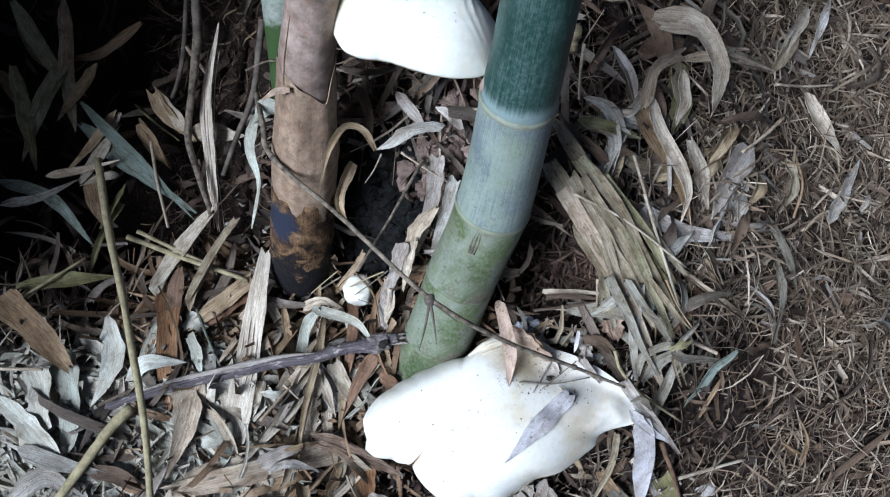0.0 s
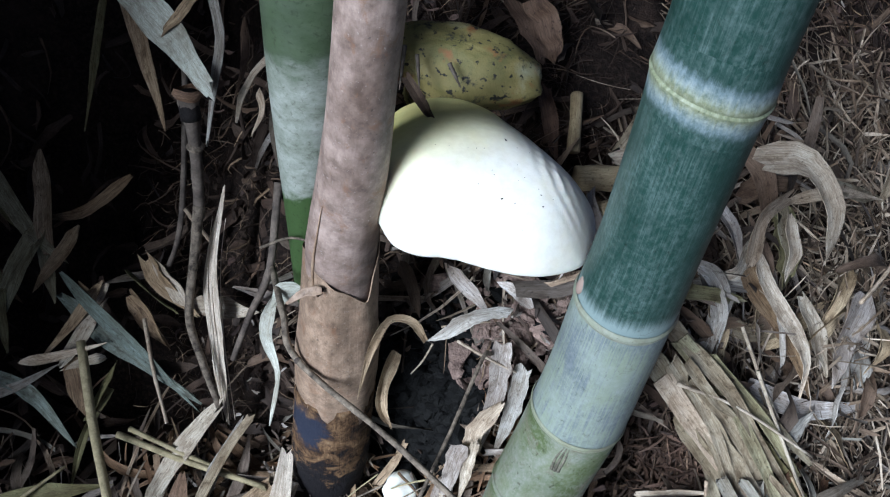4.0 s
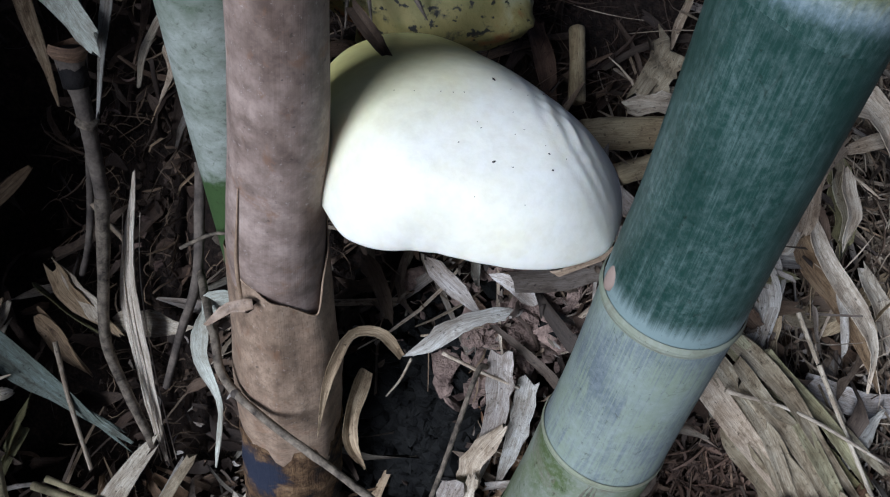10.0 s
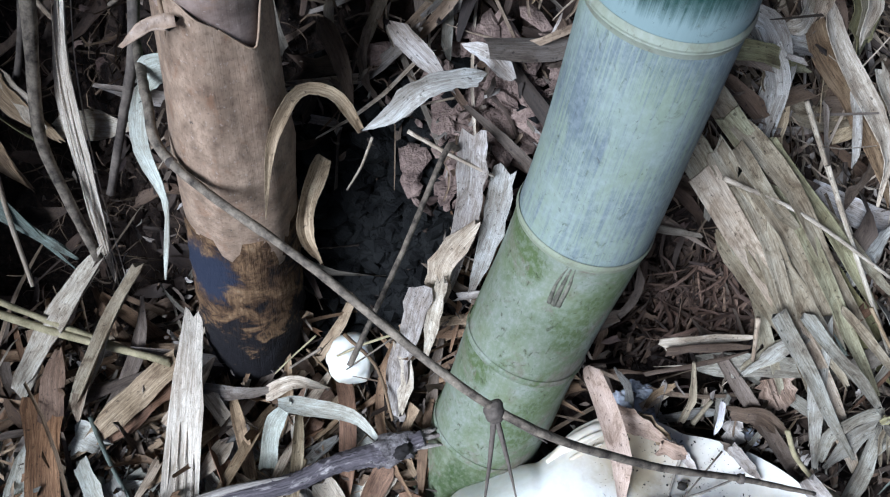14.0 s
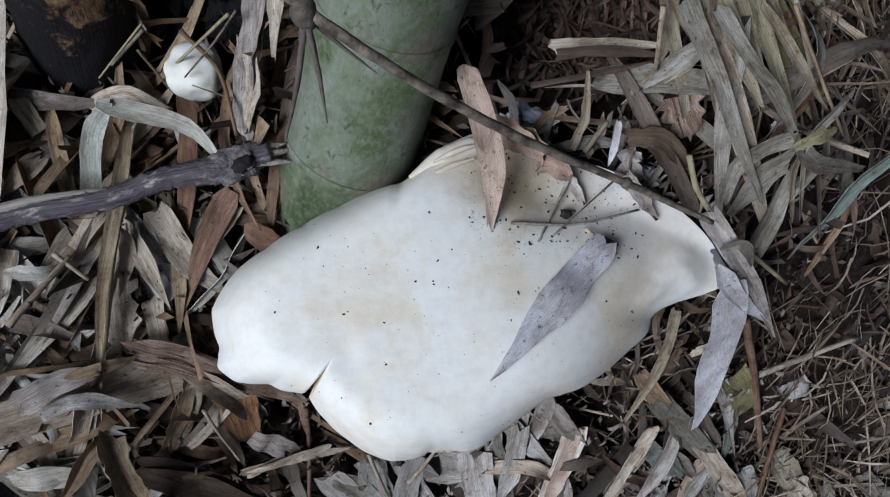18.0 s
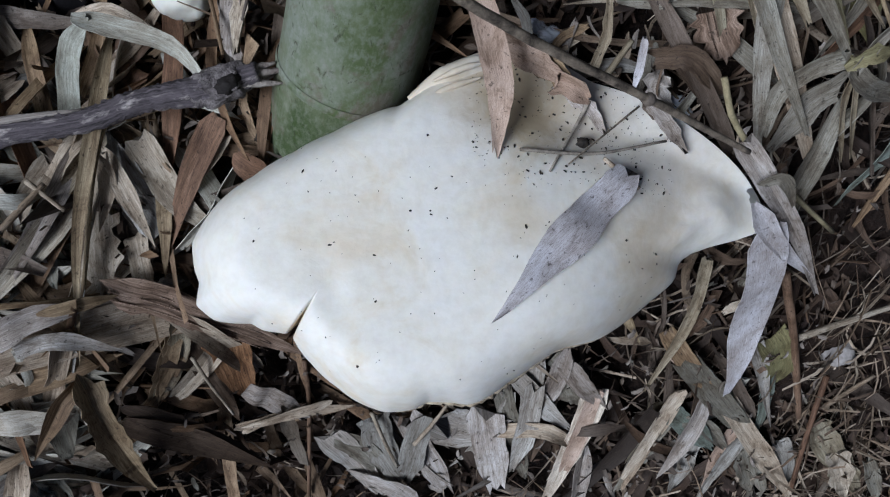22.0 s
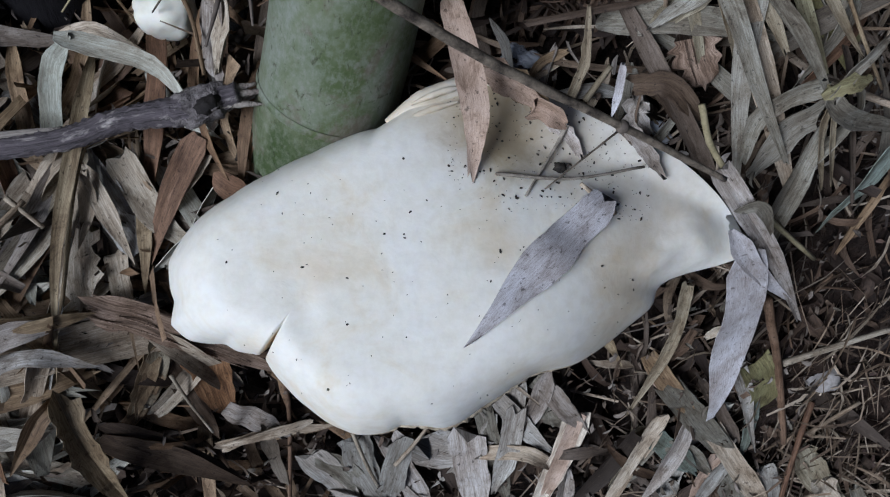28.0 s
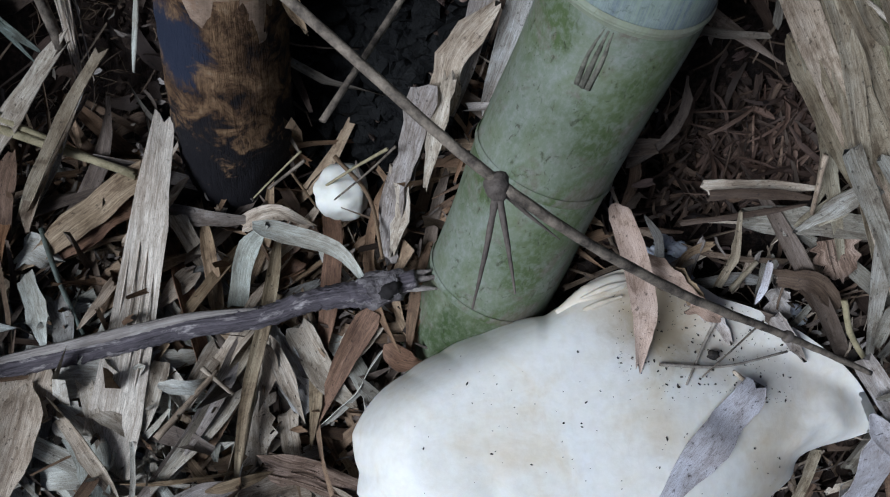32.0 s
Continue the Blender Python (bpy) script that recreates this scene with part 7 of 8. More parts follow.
leaf("STRAWY", [(0.105, 0.136, 0.169), (0.146, 0.097, 0.132), (0.201, 0.007, 0.069)], 0.0124, blunt=0.9, ragged=0.05, label="frayed strip of a pale sheath fanning over the slope")
leaf("OLIVE", [(0.112, 0.151, 0.176), (0.166, 0.109, 0.136), (0.241, 0.006, 0.075)], 0.0126, blunt=0.9, ragged=0.05)
leaf("STRAWY", [(0.115, 0.137, 0.174), (0.144, 0.113, 0.151), (0.172, 0.101, 0.130)], 0.0090, blunt=0.7)
leaf("STRAWY", [(0.126, 0.148, 0.167), (0.185, 0.116, 0.129), (0.249, 0.068, 0.095)], 0.0105, blunt=0.9)
leaf("STRAWY", [(0.114, 0.116, 0.149), (0.151, 0.073, 0.107), (0.184, 0.010, 0.065)], 0.0090, blunt=0.9)
leaf("STRAWY", [(0.144, 0.102, 0.138), (0.180, 0.065, 0.107), (0.216, 0.016, 0.083)], 0.0115, blunt=0.9, ragged=0.08)
leaf("OLIVE", [(0.154, 0.111, 0.131), (0.190, 0.074, 0.104), (0.259, 0.014, 0.069)], 0.0120, blunt=0.9, ragged=0.05)
leaf("OLIVE", [(0.170, 0.114, 0.128), (0.209, 0.075, 0.102), (0.263, 0.027, 0.073)], 0.0129, blunt=0.9, ragged=0.05)
leaf("TEAL", [(0.159, 0.096, 0.124), (0.183, 0.068, 0.103), (0.217, 0.033, 0.085)], 0.0096, blunt=0.9)
leaf("STRAWY", [(0.121, 0.130, 0.164), (0.174, 0.089, 0.122), (0.215, 0.036, 0.086)], 0.0125, blunt=0.9)
leaf("OLIVE", [(0.137, 0.142, 0.165), (0.190, 0.106, 0.128), (0.237, 0.059, 0.094)], 0.0114, blunt=0.9)
leaf("TAN", [(-0.191, 0.064, -0.013), (-0.220, 0.040, -0.021), (-0.257, 0.006, -0.026)], 0.0191, blunt=0.75, cup=0.1, label="broad tan leaf lying flat on the litter")
leaf("ORANGE", [(-0.278, 0.049, -0.036), (-0.272, -0.002, -0.022), (-0.265, -0.074, -0.024)], 0.0255, blunt=0.9, cup=0.3)
leaf("WHITE", [(-0.162, -0.060, -0.031), (-0.194, -0.058, -0.022), (-0.233, -0.059, -0.023)], 0.0261, blunt=0.9, cup=0.1)
leaf("GREY", [(-0.129, -0.029, -0.024), (-0.154, -0.081, -0.022), (-0.187, -0.126, -0.030)], 0.0105, blunt=0.9, cup=0.5, label="split grey bamboo strip lying in the litter")
leaf("PALE", [(-0.252, -0.171, -0.047), (-0.231, -0.143, -0.033), (-0.185, -0.118, -0.030)], 0.0277, blunt=0.8, cup=0.15)
leaf("WHITE", [(-0.235, -0.034, -0.024), (-0.239, -0.079, -0.023), (-0.244, -0.133, -0.036)], 0.0239, blunt=1, cup=0.1, ragged=0.1)
leaf("GREY", [(-0.090, -0.067, -0.042), (-0.109, -0.039, -0.031), (-0.116, -0.017, -0.030)], 0.0203, blunt=0.6)
leaf("PALE", [(-0.102, -0.017, -0.023), (-0.082, -0.050, -0.031), (-0.063, -0.066, -0.043)], 0.0179, blunt=0.5)
leaf("STRAWY", [(0.217, 0.261, 0.165), (0.230, 0.236, 0.147), (0.228, 0.208, 0.131)], 0.0174, blunt=1, cup=0.1)
leaf("STRAWY", [(0.146, 0.184, 0.157), (0.190, 0.171, 0.129), (0.256, 0.180, 0.111)], 0.0147, blunt=0.9)
stalk([(0.175, 0.171, 0.152), (0.195, 0.136, 0.132), (0.221, 0.098, 0.108)], [0.0017, 0.0012], PALE)
leaf("GREY", [(0.190, 0.129, 0.119), (0.247, 0.113, 0.099), (0.328, 0.121, 0.072)], 0.0177, blunt=0.8)
leaf("PALE", [(0.419, 0.298, 0.072), (0.445, 0.267, 0.059), (0.480, 0.238, 0.040)], 0.0215, blunt=0.6, label="single pale leaf lying on bare mulch")
leaf("STRAWY", [(0.361, 0.307, 0.097), (0.392, 0.345, 0.095), (0.410, 0.377, 0.092)], 0.0153)
leaf("STRAWY", [(0.271, 0.294, 0.154), (0.317, 0.299, 0.128), (0.367, 0.313, 0.093)], 0.0142, blunt=0.7)
leaf("GREY", [(0.141, 0.261, 0.196), (0.162, 0.234, 0.183), (0.179, 0.209, 0.158)], 0.0120, cup=0.5)
stalk([(0.102, 0.241, 0.228), (0.103, 0.223, 0.213), (0.106, 0.202, 0.197)], [0.0018, 0.0013], PALE)
stalk([(0.370, 0.296, 0.092), (0.414, 0.306, 0.075), (0.466, 0.320, 0.061)], [0.0018, 0.0013], PALE)
stalk([(0.399, 0.222, 0.070), (0.411, 0.190, 0.061), (0.400, 0.153, 0.054)], [0.0020, 0.0015], TAN)
leaf("SILVER", [(0.455, 0.158, 0.033), (0.478, 0.192, 0.034), (0.508, 0.243, 0.031)], 0.0189)
stalk([(0.419, 0.143, 0.039), (0.456, 0.171, 0.033), (0.514, 0.182, 0.012)], [0.0021, 0.0016], PALE)
leaf("STRAWY", [(0.385, 0.216, 0.072), (0.399, 0.190, 0.061), (0.382, 0.157, 0.057)], 0.0161, cup=0.5)
leaf("OLIVE", [(-0.419, 0.313, -0.035), (-0.444, 0.271, -0.058), (-0.467, 0.207, -0.084)], 0.0242)
leaf("OLIVE", [(-0.484, 0.308, -0.057), (-0.465, 0.254, -0.067), (-0.450, 0.194, -0.081)], 0.0216)
leaf("TAN", [(-0.354, 0.248, -0.018), (-0.380, 0.217, -0.042), (-0.413, 0.184, -0.064)], 0.0121)
leaf("OLIVE", [(-0.426, 0.304, -0.051), (-0.414, 0.267, -0.057), (-0.412, 0.241, -0.074)], 0.0184)
leaf("UMBER", [(0.161, 0.007, 0.061), (0.170, -0.002, 0.058), (0.185, -0.015, 0.049)], 0.0104, cup=0.6, blunt=0.8)
leaf("PALE", [(-0.056, -0.018, -0.012), (-0.065, -0.028, -0.020), (-0.078, -0.045, -0.035)], 0.0157, blunt=0.8, cup=0.2)
leaf("RUST", [(-0.092, 0.045, -0.032), (-0.104, 0.037, -0.035), (-0.116, 0.022, -0.039)], 0.0205, blunt=0.9, cup=0.2)
stalk([(0.155, 0.399, 0.203), (0.138, 0.357, 0.205), (0.121, 0.309, 0.200)], [0.0069, 0.0052], TWIG, label="speckled grey bamboo twig lying behind the culm", name="twig")
leaf("WHITE", [(0.133, 0.385, 0.218), (0.121, 0.348, 0.218), (0.114, 0.320, 0.207)], 0.0036)
stalk([(0.160, 0.388, 0.212), (0.164, 0.369, 0.210)], [0.0013, 0.0009], PALE)
leaf("STRAWY", [(0.066, 0.288, 0.205), (0.082, 0.307, 0.206), (0.105, 0.322, 0.201)], 0.0112, blunt=0.8)
leaf("STRAWY", [(0.069, 0.285, 0.202), (0.088, 0.294, 0.200), (0.106, 0.296, 0.196)], 0.0097, blunt=0.9)
leaf("RIBDARK", [(-0.115, -0.098, -0.035), (-0.090, -0.105, -0.045), (-0.060, -0.117, -0.064), (-0.015, -0.135, -0.091)], 0.0216, blunt=0.3, cup=0.1)
leaf("GREY", [(-0.169, -0.126, -0.019), (-0.147, -0.114, -0.018), (-0.121, -0.107, -0.026)], 0.0150, blunt=0.6)
leaf("TAN", [(-0.144, -0.112, -0.016), (-0.125, -0.107, -0.019), (-0.109, -0.102, -0.029)], 0.0068)
leaf("GREY", [(-0.158, -0.130, -0.028), (-0.139, -0.125, -0.030), (-0.112, -0.130, -0.047)], 0.0098, blunt=0.7)
leaf("UMBER", [(-0.080, -0.125, -0.072), (-0.068, -0.152, -0.096), (-0.055, -0.177, -0.121)], 0.0155)
stalk([(-0.078, -0.136, -0.072), (-0.069, -0.153, -0.087), (-0.058, -0.172, -0.110)], [0.0013, 0.0010], PALE)
leaf("GREY", [(-0.049, -0.159, -0.107), (-0.033, -0.165, -0.116), (-0.016, -0.176, -0.128)], 0.0161, blunt=1, cup=0.05)
leaf("SILVER", [(0.029, -0.176, -0.126), (0.036, -0.200, -0.143), (0.053, -0.224, -0.159)], 0.0238, blunt=1, ragged=0.06, cup=0.08)
leaf("SILVER", [(0.062, -0.182, -0.126), (0.057, -0.206, -0.143), (0.054, -0.227, -0.160)], 0.0188, blunt=1, cup=0.1)
leaf("GREY", [(0.073, -0.182, -0.126), (0.092, -0.190, -0.128), (0.116, -0.186, -0.122)], 0.0335, blunt=1, cup=0.05)
leaf("GREY", [(0.103, -0.181, -0.118), (0.109, -0.203, -0.133), (0.117, -0.229, -0.153)], 0.0266, blunt=1, cup=0.1)
leaf("SILVER", [(0.118, -0.152, -0.090), (0.139, -0.173, -0.104), (0.159, -0.188, -0.115)], 0.0139, blunt=0.8)
leaf("SILVER", [(0.130, -0.158, -0.091), (0.130, -0.190, -0.117), (0.126, -0.220, -0.144)], 0.0143, blunt=0.8)
leaf("PALE", [(0.223, -0.165, -0.083), (0.214, -0.193, -0.106), (0.203, -0.226, -0.134)], 0.0113, blunt=0.8)
leaf("TEAL", [(0.224, -0.179, -0.102), (0.243, -0.191, -0.111), (0.265, -0.207, -0.124)], 0.0178, blunt=0.9, cup=0.1)
stalk([(0.057, -0.198, -0.131), (0.068, -0.183, -0.118), (0.076, -0.171, -0.110)], [0.0016, 0.0012], PALE)
stalk([(0.028, -0.175, -0.119), (0.037, -0.195, -0.131), (0.047, -0.214, -0.147)], [0.0015, 0.0011], PALE)
leaf("GREY", [(0.147, -0.145, -0.079), (0.163, -0.161, -0.091), (0.180, -0.176, -0.103)], 0.0138, blunt=0.7)
leaf("ASH", [(0.189, 0.05, 0.099), (0.17, 0.038, 0.089), (0.154, 0.027, 0.075)], 0.0111, blunt=0.7, cup=0.15, ragged=0.06, label="broad grey-olive blade with a torn tip on the litter")
leaf("ASH", [(0.159, 0.057, 0.115), (0.175, 0.037, 0.103), (0.188, 0.018, 0.094), (0.204, -0.004, 0.08), (0.232, -0.028, 0.053)], 0.0093, blunt=0.9, cup=0.25, count=18, label="long grey tapering blade lying over the litter")
leaf("ASH", [(0.196, 0.054, 0.1), (0.196, 0.031, 0.09), (0.198, 0.003, 0.074), (0.213, -0.034, 0.04)], 0.0122, blunt=0.8, cup=0.1, label="broad pale grey blade lying on the litter")
leaf("ASH", [(0.233, 0.0, 0.084), (0.217, -0.006, 0.076), (0.209, -0.014, 0.066), (0.213, -0.029, 0.046)], 0.0105, blunt=0.9, cup=0.3, curl=20)
leaf("ASH", [(0.242, -0.008, 0.067), (0.229, -0.017, 0.061), (0.221, -0.033, 0.04)], 0.0149, blunt=1, cup=0.1, label="broken greyish sheath piece among the leaves")
leaf("STRAWY", [(0.202, 0.059, 0.111), (0.218, 0.041, 0.107), (0.234, 0.027, 0.098), (0.256, 0.016, 0.082)], 0.0058, blunt=0.8, cup=0.3)
leaf("ASH", [(0.178, 0.057, 0.111), (0.198, 0.033, 0.104), (0.217, 0.015, 0.097), (0.237, -0.004, 0.083)], 0.0081, blunt=0.9, cup=0.3, label="weathered grey blade lying down the slope")
stalk([(0.218, 0.058, 0.115), (0.236, 0.032, 0.103), (0.275, 0.005, 0.07)], [0.0012, 0.0009], TAN)
leaf("ASH", [(0.235, -0.008, 0.086), (0.239, 0.002, 0.099), (0.257, 0.019, 0.101)], 0.0065, blunt=0.9, cup=0.5, label="curled grey leaf of a torn cluster")
leaf("ASH", [(0.232, -0.007, 0.089), (0.251, -0.013, 0.078), (0.301, -0.009, 0.052)], 0.0103, blunt=0.9, cup=0.4, ragged=0.1, label="crumpled grey leaf of a torn cluster")
leaf("OLIVE", [(0.23, -0.006, 0.09), (0.238, -0.003, 0.096), (0.251, 0.001, 0.094)], 0.0084, blunt=1, cup=0.3, ragged=0.15)
leaf("STRAWY", [(0.236, -0.008, 0.086), (0.243, -0.018, 0.067), (0.268, -0.037, 0.028)], 0.0038, blunt=0.9)
leaf("STRAWY", [(0.239, -0.007, 0.084), (0.252, -0.02, 0.062), (0.274, -0.035, 0.028)], 0.0031, blunt=0.9)
leaf("RIBDARK", [(0.176, 0.025, 0.071), (0.18, 0.014, 0.068), (0.188, 0.005, 0.061)], 0.0191, blunt=1, cup=0.05, ragged=0.1, label="dark broken sheath piece with torn ribs")
leaf("UMBER", [(0.152, 0.006, 0.055), (0.166, 0.002, 0.068), (0.188, -0.01, 0.054)], 0.0114, blunt=1, cup=0.5, ragged=0.1, label="brown crumpled leaf beside the mushroom")
leaf("LILAC", [(0.144, 0.012, 0.065), (0.144, 0.0, 0.057), (0.145, -0.008, 0.045)], 0.0044, blunt=0.5, label="small upright lilac-grey leaf scrap")
# Brown splinters; UMBER also puts the culm's shadow into their colour.
leaf("UMBER", [(0.108, 0.044, 0.074), (0.131, 0.044, 0.081), (0.159, 0.043, 0.081)], 0.0060, blunt=1, cup=0.4, ragged=0.1, label="split dark bamboo splinter beside the culm")
leaf("UMBER", [(0.099, 0.032, 0.058), (0.129, 0.035, 0.071), (0.158, 0.04, 0.078)], 0.0036, blunt=0.9, cup=0.4, label="thin dark bamboo splinter beside the culm")
stalk([(0.15, 0.056, 0.109), (0.158, 0.034, 0.082)], [0.0016, 0.0012], PALE)
stalk([(0.132, -0.0, 0.045), (0.14, 0.013, 0.059)], [0.0019, 0.0014], STRAWY)
leaf("STRAWY", [(0.125, 0.002, 0.043), (0.127, 0.015, 0.059), (0.125, 0.036, 0.072)], 0.0049, blunt=1, cup=0.4, ragged=0.1)
leaf("GREY", [(0.159, 0.002, 0.048), (0.156, -0.006, 0.046), (0.166, -0.014, 0.038)], 0.0129, blunt=1, cup=0.4, ragged=0.2)
leaf("TEAL", [(0.312, -0.001, 0.070), (0.292, -0.020, 0.056), (0.285, -0.040, 0.030), (0.280, -0.056, 0.004)], 0.0129, blunt=0.3, cup=0.25, label="dull grey-green pointed leaf beside the mushroom")
leaf("RUST", [(-0.196, 0.052, -0.026), (-0.216, 0.036, -0.024), (-0.241, 0.015, -0.03)], 0.0205, blunt=1, cup=0.12, label="broad brown dry leaf lying under a pale blade")
leaf("STRAWY", [(-0.206, 0.118, 0.027), (-0.229, 0.09, 0.002), (-0.249, 0.055, -0.02), (-0.266, 0.027, -0.037)], 0.0093, blunt=0.9, cup=0.9, label="rolled straw-brown leaf leaning on the litter")
leaf("WHITE", [(-0.259, 0.021, -0.032), (-0.248, 0.017, -0.025), (-0.239, 0.013, -0.027)], 0.0207, blunt=1, cup=0.1, ragged=0.08, label="square whitish leaf scrap on the litter")
leaf("PALE", [(-0.172, 0.04, -0.02), (-0.163, 0.026, -0.024), (-0.152, 0.009, -0.033)], 0.0115, blunt=0.9, cup=0.2)
leaf("PALE", [(-0.137, 0.038, -0.029), (-0.116, 0.046, -0.019), (-0.094, 0.041, -0.029)], 0.0100, blunt=0.7, cup=0.4, curl=25, label="small curled pale leaf before the shoot")
leaf("STRAWY", [(-0.139, 0.003, -0.032), (-0.153, -0.004, -0.028), (-0.171, -0.011, -0.03)], 0.0116, blunt=0.5, cup=0.2)
leaf("RUST", [(-0.105, 0.02, -0.038), (-0.11, 0.012, -0.037), (-0.122, 0.006, -0.043)], 0.0156, blunt=1, cup=0.3)
stalk([(-0.247, 0.031, -0.026), (-0.233, 0.002, -0.02), (-0.216, -0.029, -0.019)], [0.0018, 0.0013], TEAL)
leaf("GREY", [(-0.039, 0.088, 0.089), (-0.043, 0.068, 0.052), (-0.049, 0.043, 0.019), (-0.05, 0.017, -0.004)], 0.0157, blunt=1, cup=0.25, ragged=0.08, count=18, label="shredded grey-brown sheath strip beside the culm")
leaf("PALE", [(-0.029, 0.089, 0.097), (-0.032, 0.07, 0.069), (-0.034, 0.05, 0.036)], 0.0084, blunt=0.9, cup=0.4, ragged=0.1)
stalk([(-0.107, 0.065, -0.001), (-0.092, 0.05, -0.023)], [0.0009, 0.0007], TAN)
leaf("TAN", [(-0.087, -0.117, -0.066), (-0.091, -0.136, -0.07), (-0.101, -0.158, -0.085)], 0.0118, blunt=1, cup=0.4, ragged=0.06)
leaf("UMBER", [(-0.115, -0.163, -0.075), (-0.08, -0.182, -0.11), (-0.037, -0.209, -0.152)], 0.0136, blunt=0.4, cup=0.2, label="dark brown long leaf lying in the litter")
leaf("TAN", [(-0.129, -0.146, -0.039), (-0.123, -0.165, -0.05), (-0.116, -0.187, -0.077), (-0.104, -0.216, -0.118)], 0.0162, blunt=0.8, cup=0.7, ragged=0.08, count=18, curl=25, label="curled torn tan leaf with dark streaks in the litter")
leaf("WHITE", [(-0.166, -0.168, -0.046), (-0.146, -0.166, -0.051), (-0.135, -0.162, -0.058)], 0.0145, blunt=0.9, cup=0.1)
leaf("STRAWY", [(-0.12, -0.02, -0.025), (-0.136, -0.048, -0.024), (-0.159, -0.083, -0.029)], 0.0095, blunt=1, cup=0.6, label="split brown bamboo strip lying in the litter")
leaf("PALE", [(-0.202, 0.001, -0.018), (-0.209, -0.012, -0.016), (-0.218, -0.026, -0.016)], 0.0060, blunt=0.7, cup=0.3)
leaf("WHITE", [(-0.171, -0.013, -0.026), (-0.16, -0.024, -0.025), (-0.149, -0.036, -0.031)], 0.0165, blunt=0.8, ragged=0.1)
leaf("WHITE", [(-0.225, -0.053, -0.016), (-0.193, -0.052, -0.015), (-0.16, -0.054, -0.027)], 0.0210, blunt=0.8, ragged=0.06, cup=0.1, label="broad whitish leaf lying flat under the blade")
leaf("PALE", [(-0.242, -0.049, -0.016), (-0.244, -0.068, -0.016), (-0.248, -0.094, -0.02)], 0.0321, blunt=1, ragged=0.06, cup=0.12, label="broad pale yellowish sheath on the litter")
leaf("WHITE", [(-0.224, -0.07, -0.017), (-0.214, -0.078, -0.018), (-0.202, -0.09, -0.023)], 0.0174, blunt=0.9, ragged=0.1)
leaf("PALE", [(-0.173, -0.043, -0.017), (-0.176, -0.061, -0.017), (-0.181, -0.081, -0.021)], 0.0097, blunt=0.8, cup=0.3)
leaf("PALE", [(-0.121, -0.057, -0.036), (-0.121, -0.075, -0.038), (-0.12, -0.1, -0.048)], 0.0184, blunt=0.9, ragged=0.1, cup=0.3)
leaf("PALE", [(-0.118, -0.028, -0.023), (-0.123, -0.059, -0.024), (-0.13, -0.098, -0.035)], 0.0067, blunt=0.5, cup=0.4)
leaf("TAN", [(-0.089, -0.037, -0.03), (-0.088, -0.062, -0.036), (-0.09, -0.092, -0.053)], 0.0084, blunt=0.5, cup=0.3)
leaf("WHITE", [(-0.251, 0.004, -0.023), (-0.242, -0.016, -0.016), (-0.234, -0.038, -0.016)], 0.0107, blunt=0.8, ragged=0.1, cup=0.2)
leaf("PALE", [(-0.16, 0.01, -0.024), (-0.168, -0.001, -0.019), (-0.18, -0.015, -0.02)], 0.0119, blunt=0.5, cup=0.35)
leaf("SILVER", [(-0.234, -0.01, -0.022), (-0.226, -0.027, -0.018), (-0.223, -0.048, -0.018)], 0.0114, blunt=0.8, ragged=0.1)
leaf("PALE", [(-0.145, -0.033, -0.03), (-0.155, -0.052, -0.026), (-0.163, -0.073, -0.028)], 0.0113, blunt=0.8, cup=0.2)
leaf("WHITE", [(-0.154, -0.067, -0.03), (-0.146, -0.081, -0.032), (-0.143, -0.097, -0.038)], 0.0114, blunt=0.7, cup=0.2)
leaf("PALE", [(-0.105, -0.068, -0.043), (-0.102, -0.085, -0.047), (-0.099, -0.103, -0.057)], 0.0132, blunt=0.7, cup=0.25)
leaf("PALE", [(-0.264, -0.004, -0.028), (-0.262, -0.025, -0.021), (-0.257, -0.044, -0.02)], 0.0109, blunt=0.8, cup=0.3)
leaf("WHITE", [(0.272, -0.157, -0.094), (0.266, -0.174, -0.107), (0.259, -0.189, -0.12)], 0.0187, blunt=0.9, cup=0.1)
leaf("PALE", [(0.265, -0.172, -0.102), (0.303, -0.209, -0.131), (0.342, -0.249, -0.156)], 0.0161, blunt=0.9, cup=0.15, label="flat speckled pale bamboo blade on the litter")
leaf("PINK", [(0.218, -0.139, -0.071), (0.236, -0.149, -0.082), (0.257, -0.162, -0.094)], 0.0125, blunt=1)
leaf("ASH", [(0.239, -0.185, -0.11), (0.254, -0.19, -0.11), (0.281, -0.21, -0.134)], 0.0117, blunt=0.8, cup=0.5)
leaf("PALE", [(0.227, -0.175, -0.099), (0.218, -0.203, -0.121), (0.207, -0.236, -0.147)], 0.0075, blunt=0.9, cup=0.3, label="narrow pale split blade on the litter")
leaf("STRAWY", [(0.217, -0.174, -0.105), (0.215, -0.194, -0.121), (0.21, -0.214, -0.136)], 0.0141, blunt=1, cup=0.2, ragged=0.08)
leaf("SILVER", [(0.252, -0.191, -0.121), (0.25, -0.215, -0.138), (0.247, -0.242, -0.155)], 0.0194, blunt=0.7, ragged=0.06)
leaf("PINK", [(0.279, -0.195, -0.121), (0.275, -0.217, -0.136), (0.268, -0.243, -0.151)], 0.0131, blunt=0.6, cup=0.2)
leaf("ASH", [(0.292, -0.205, -0.134), (0.305, -0.227, -0.147), (0.317, -0.25, -0.16)], 0.0234, blunt=1, ragged=0.08)
leaf("TEAL", [(0.295, -0.149, -0.092), (0.301, -0.176, -0.114), (0.303, -0.205, -0.134)], 0.0101, blunt=0.5, cup=0.2)
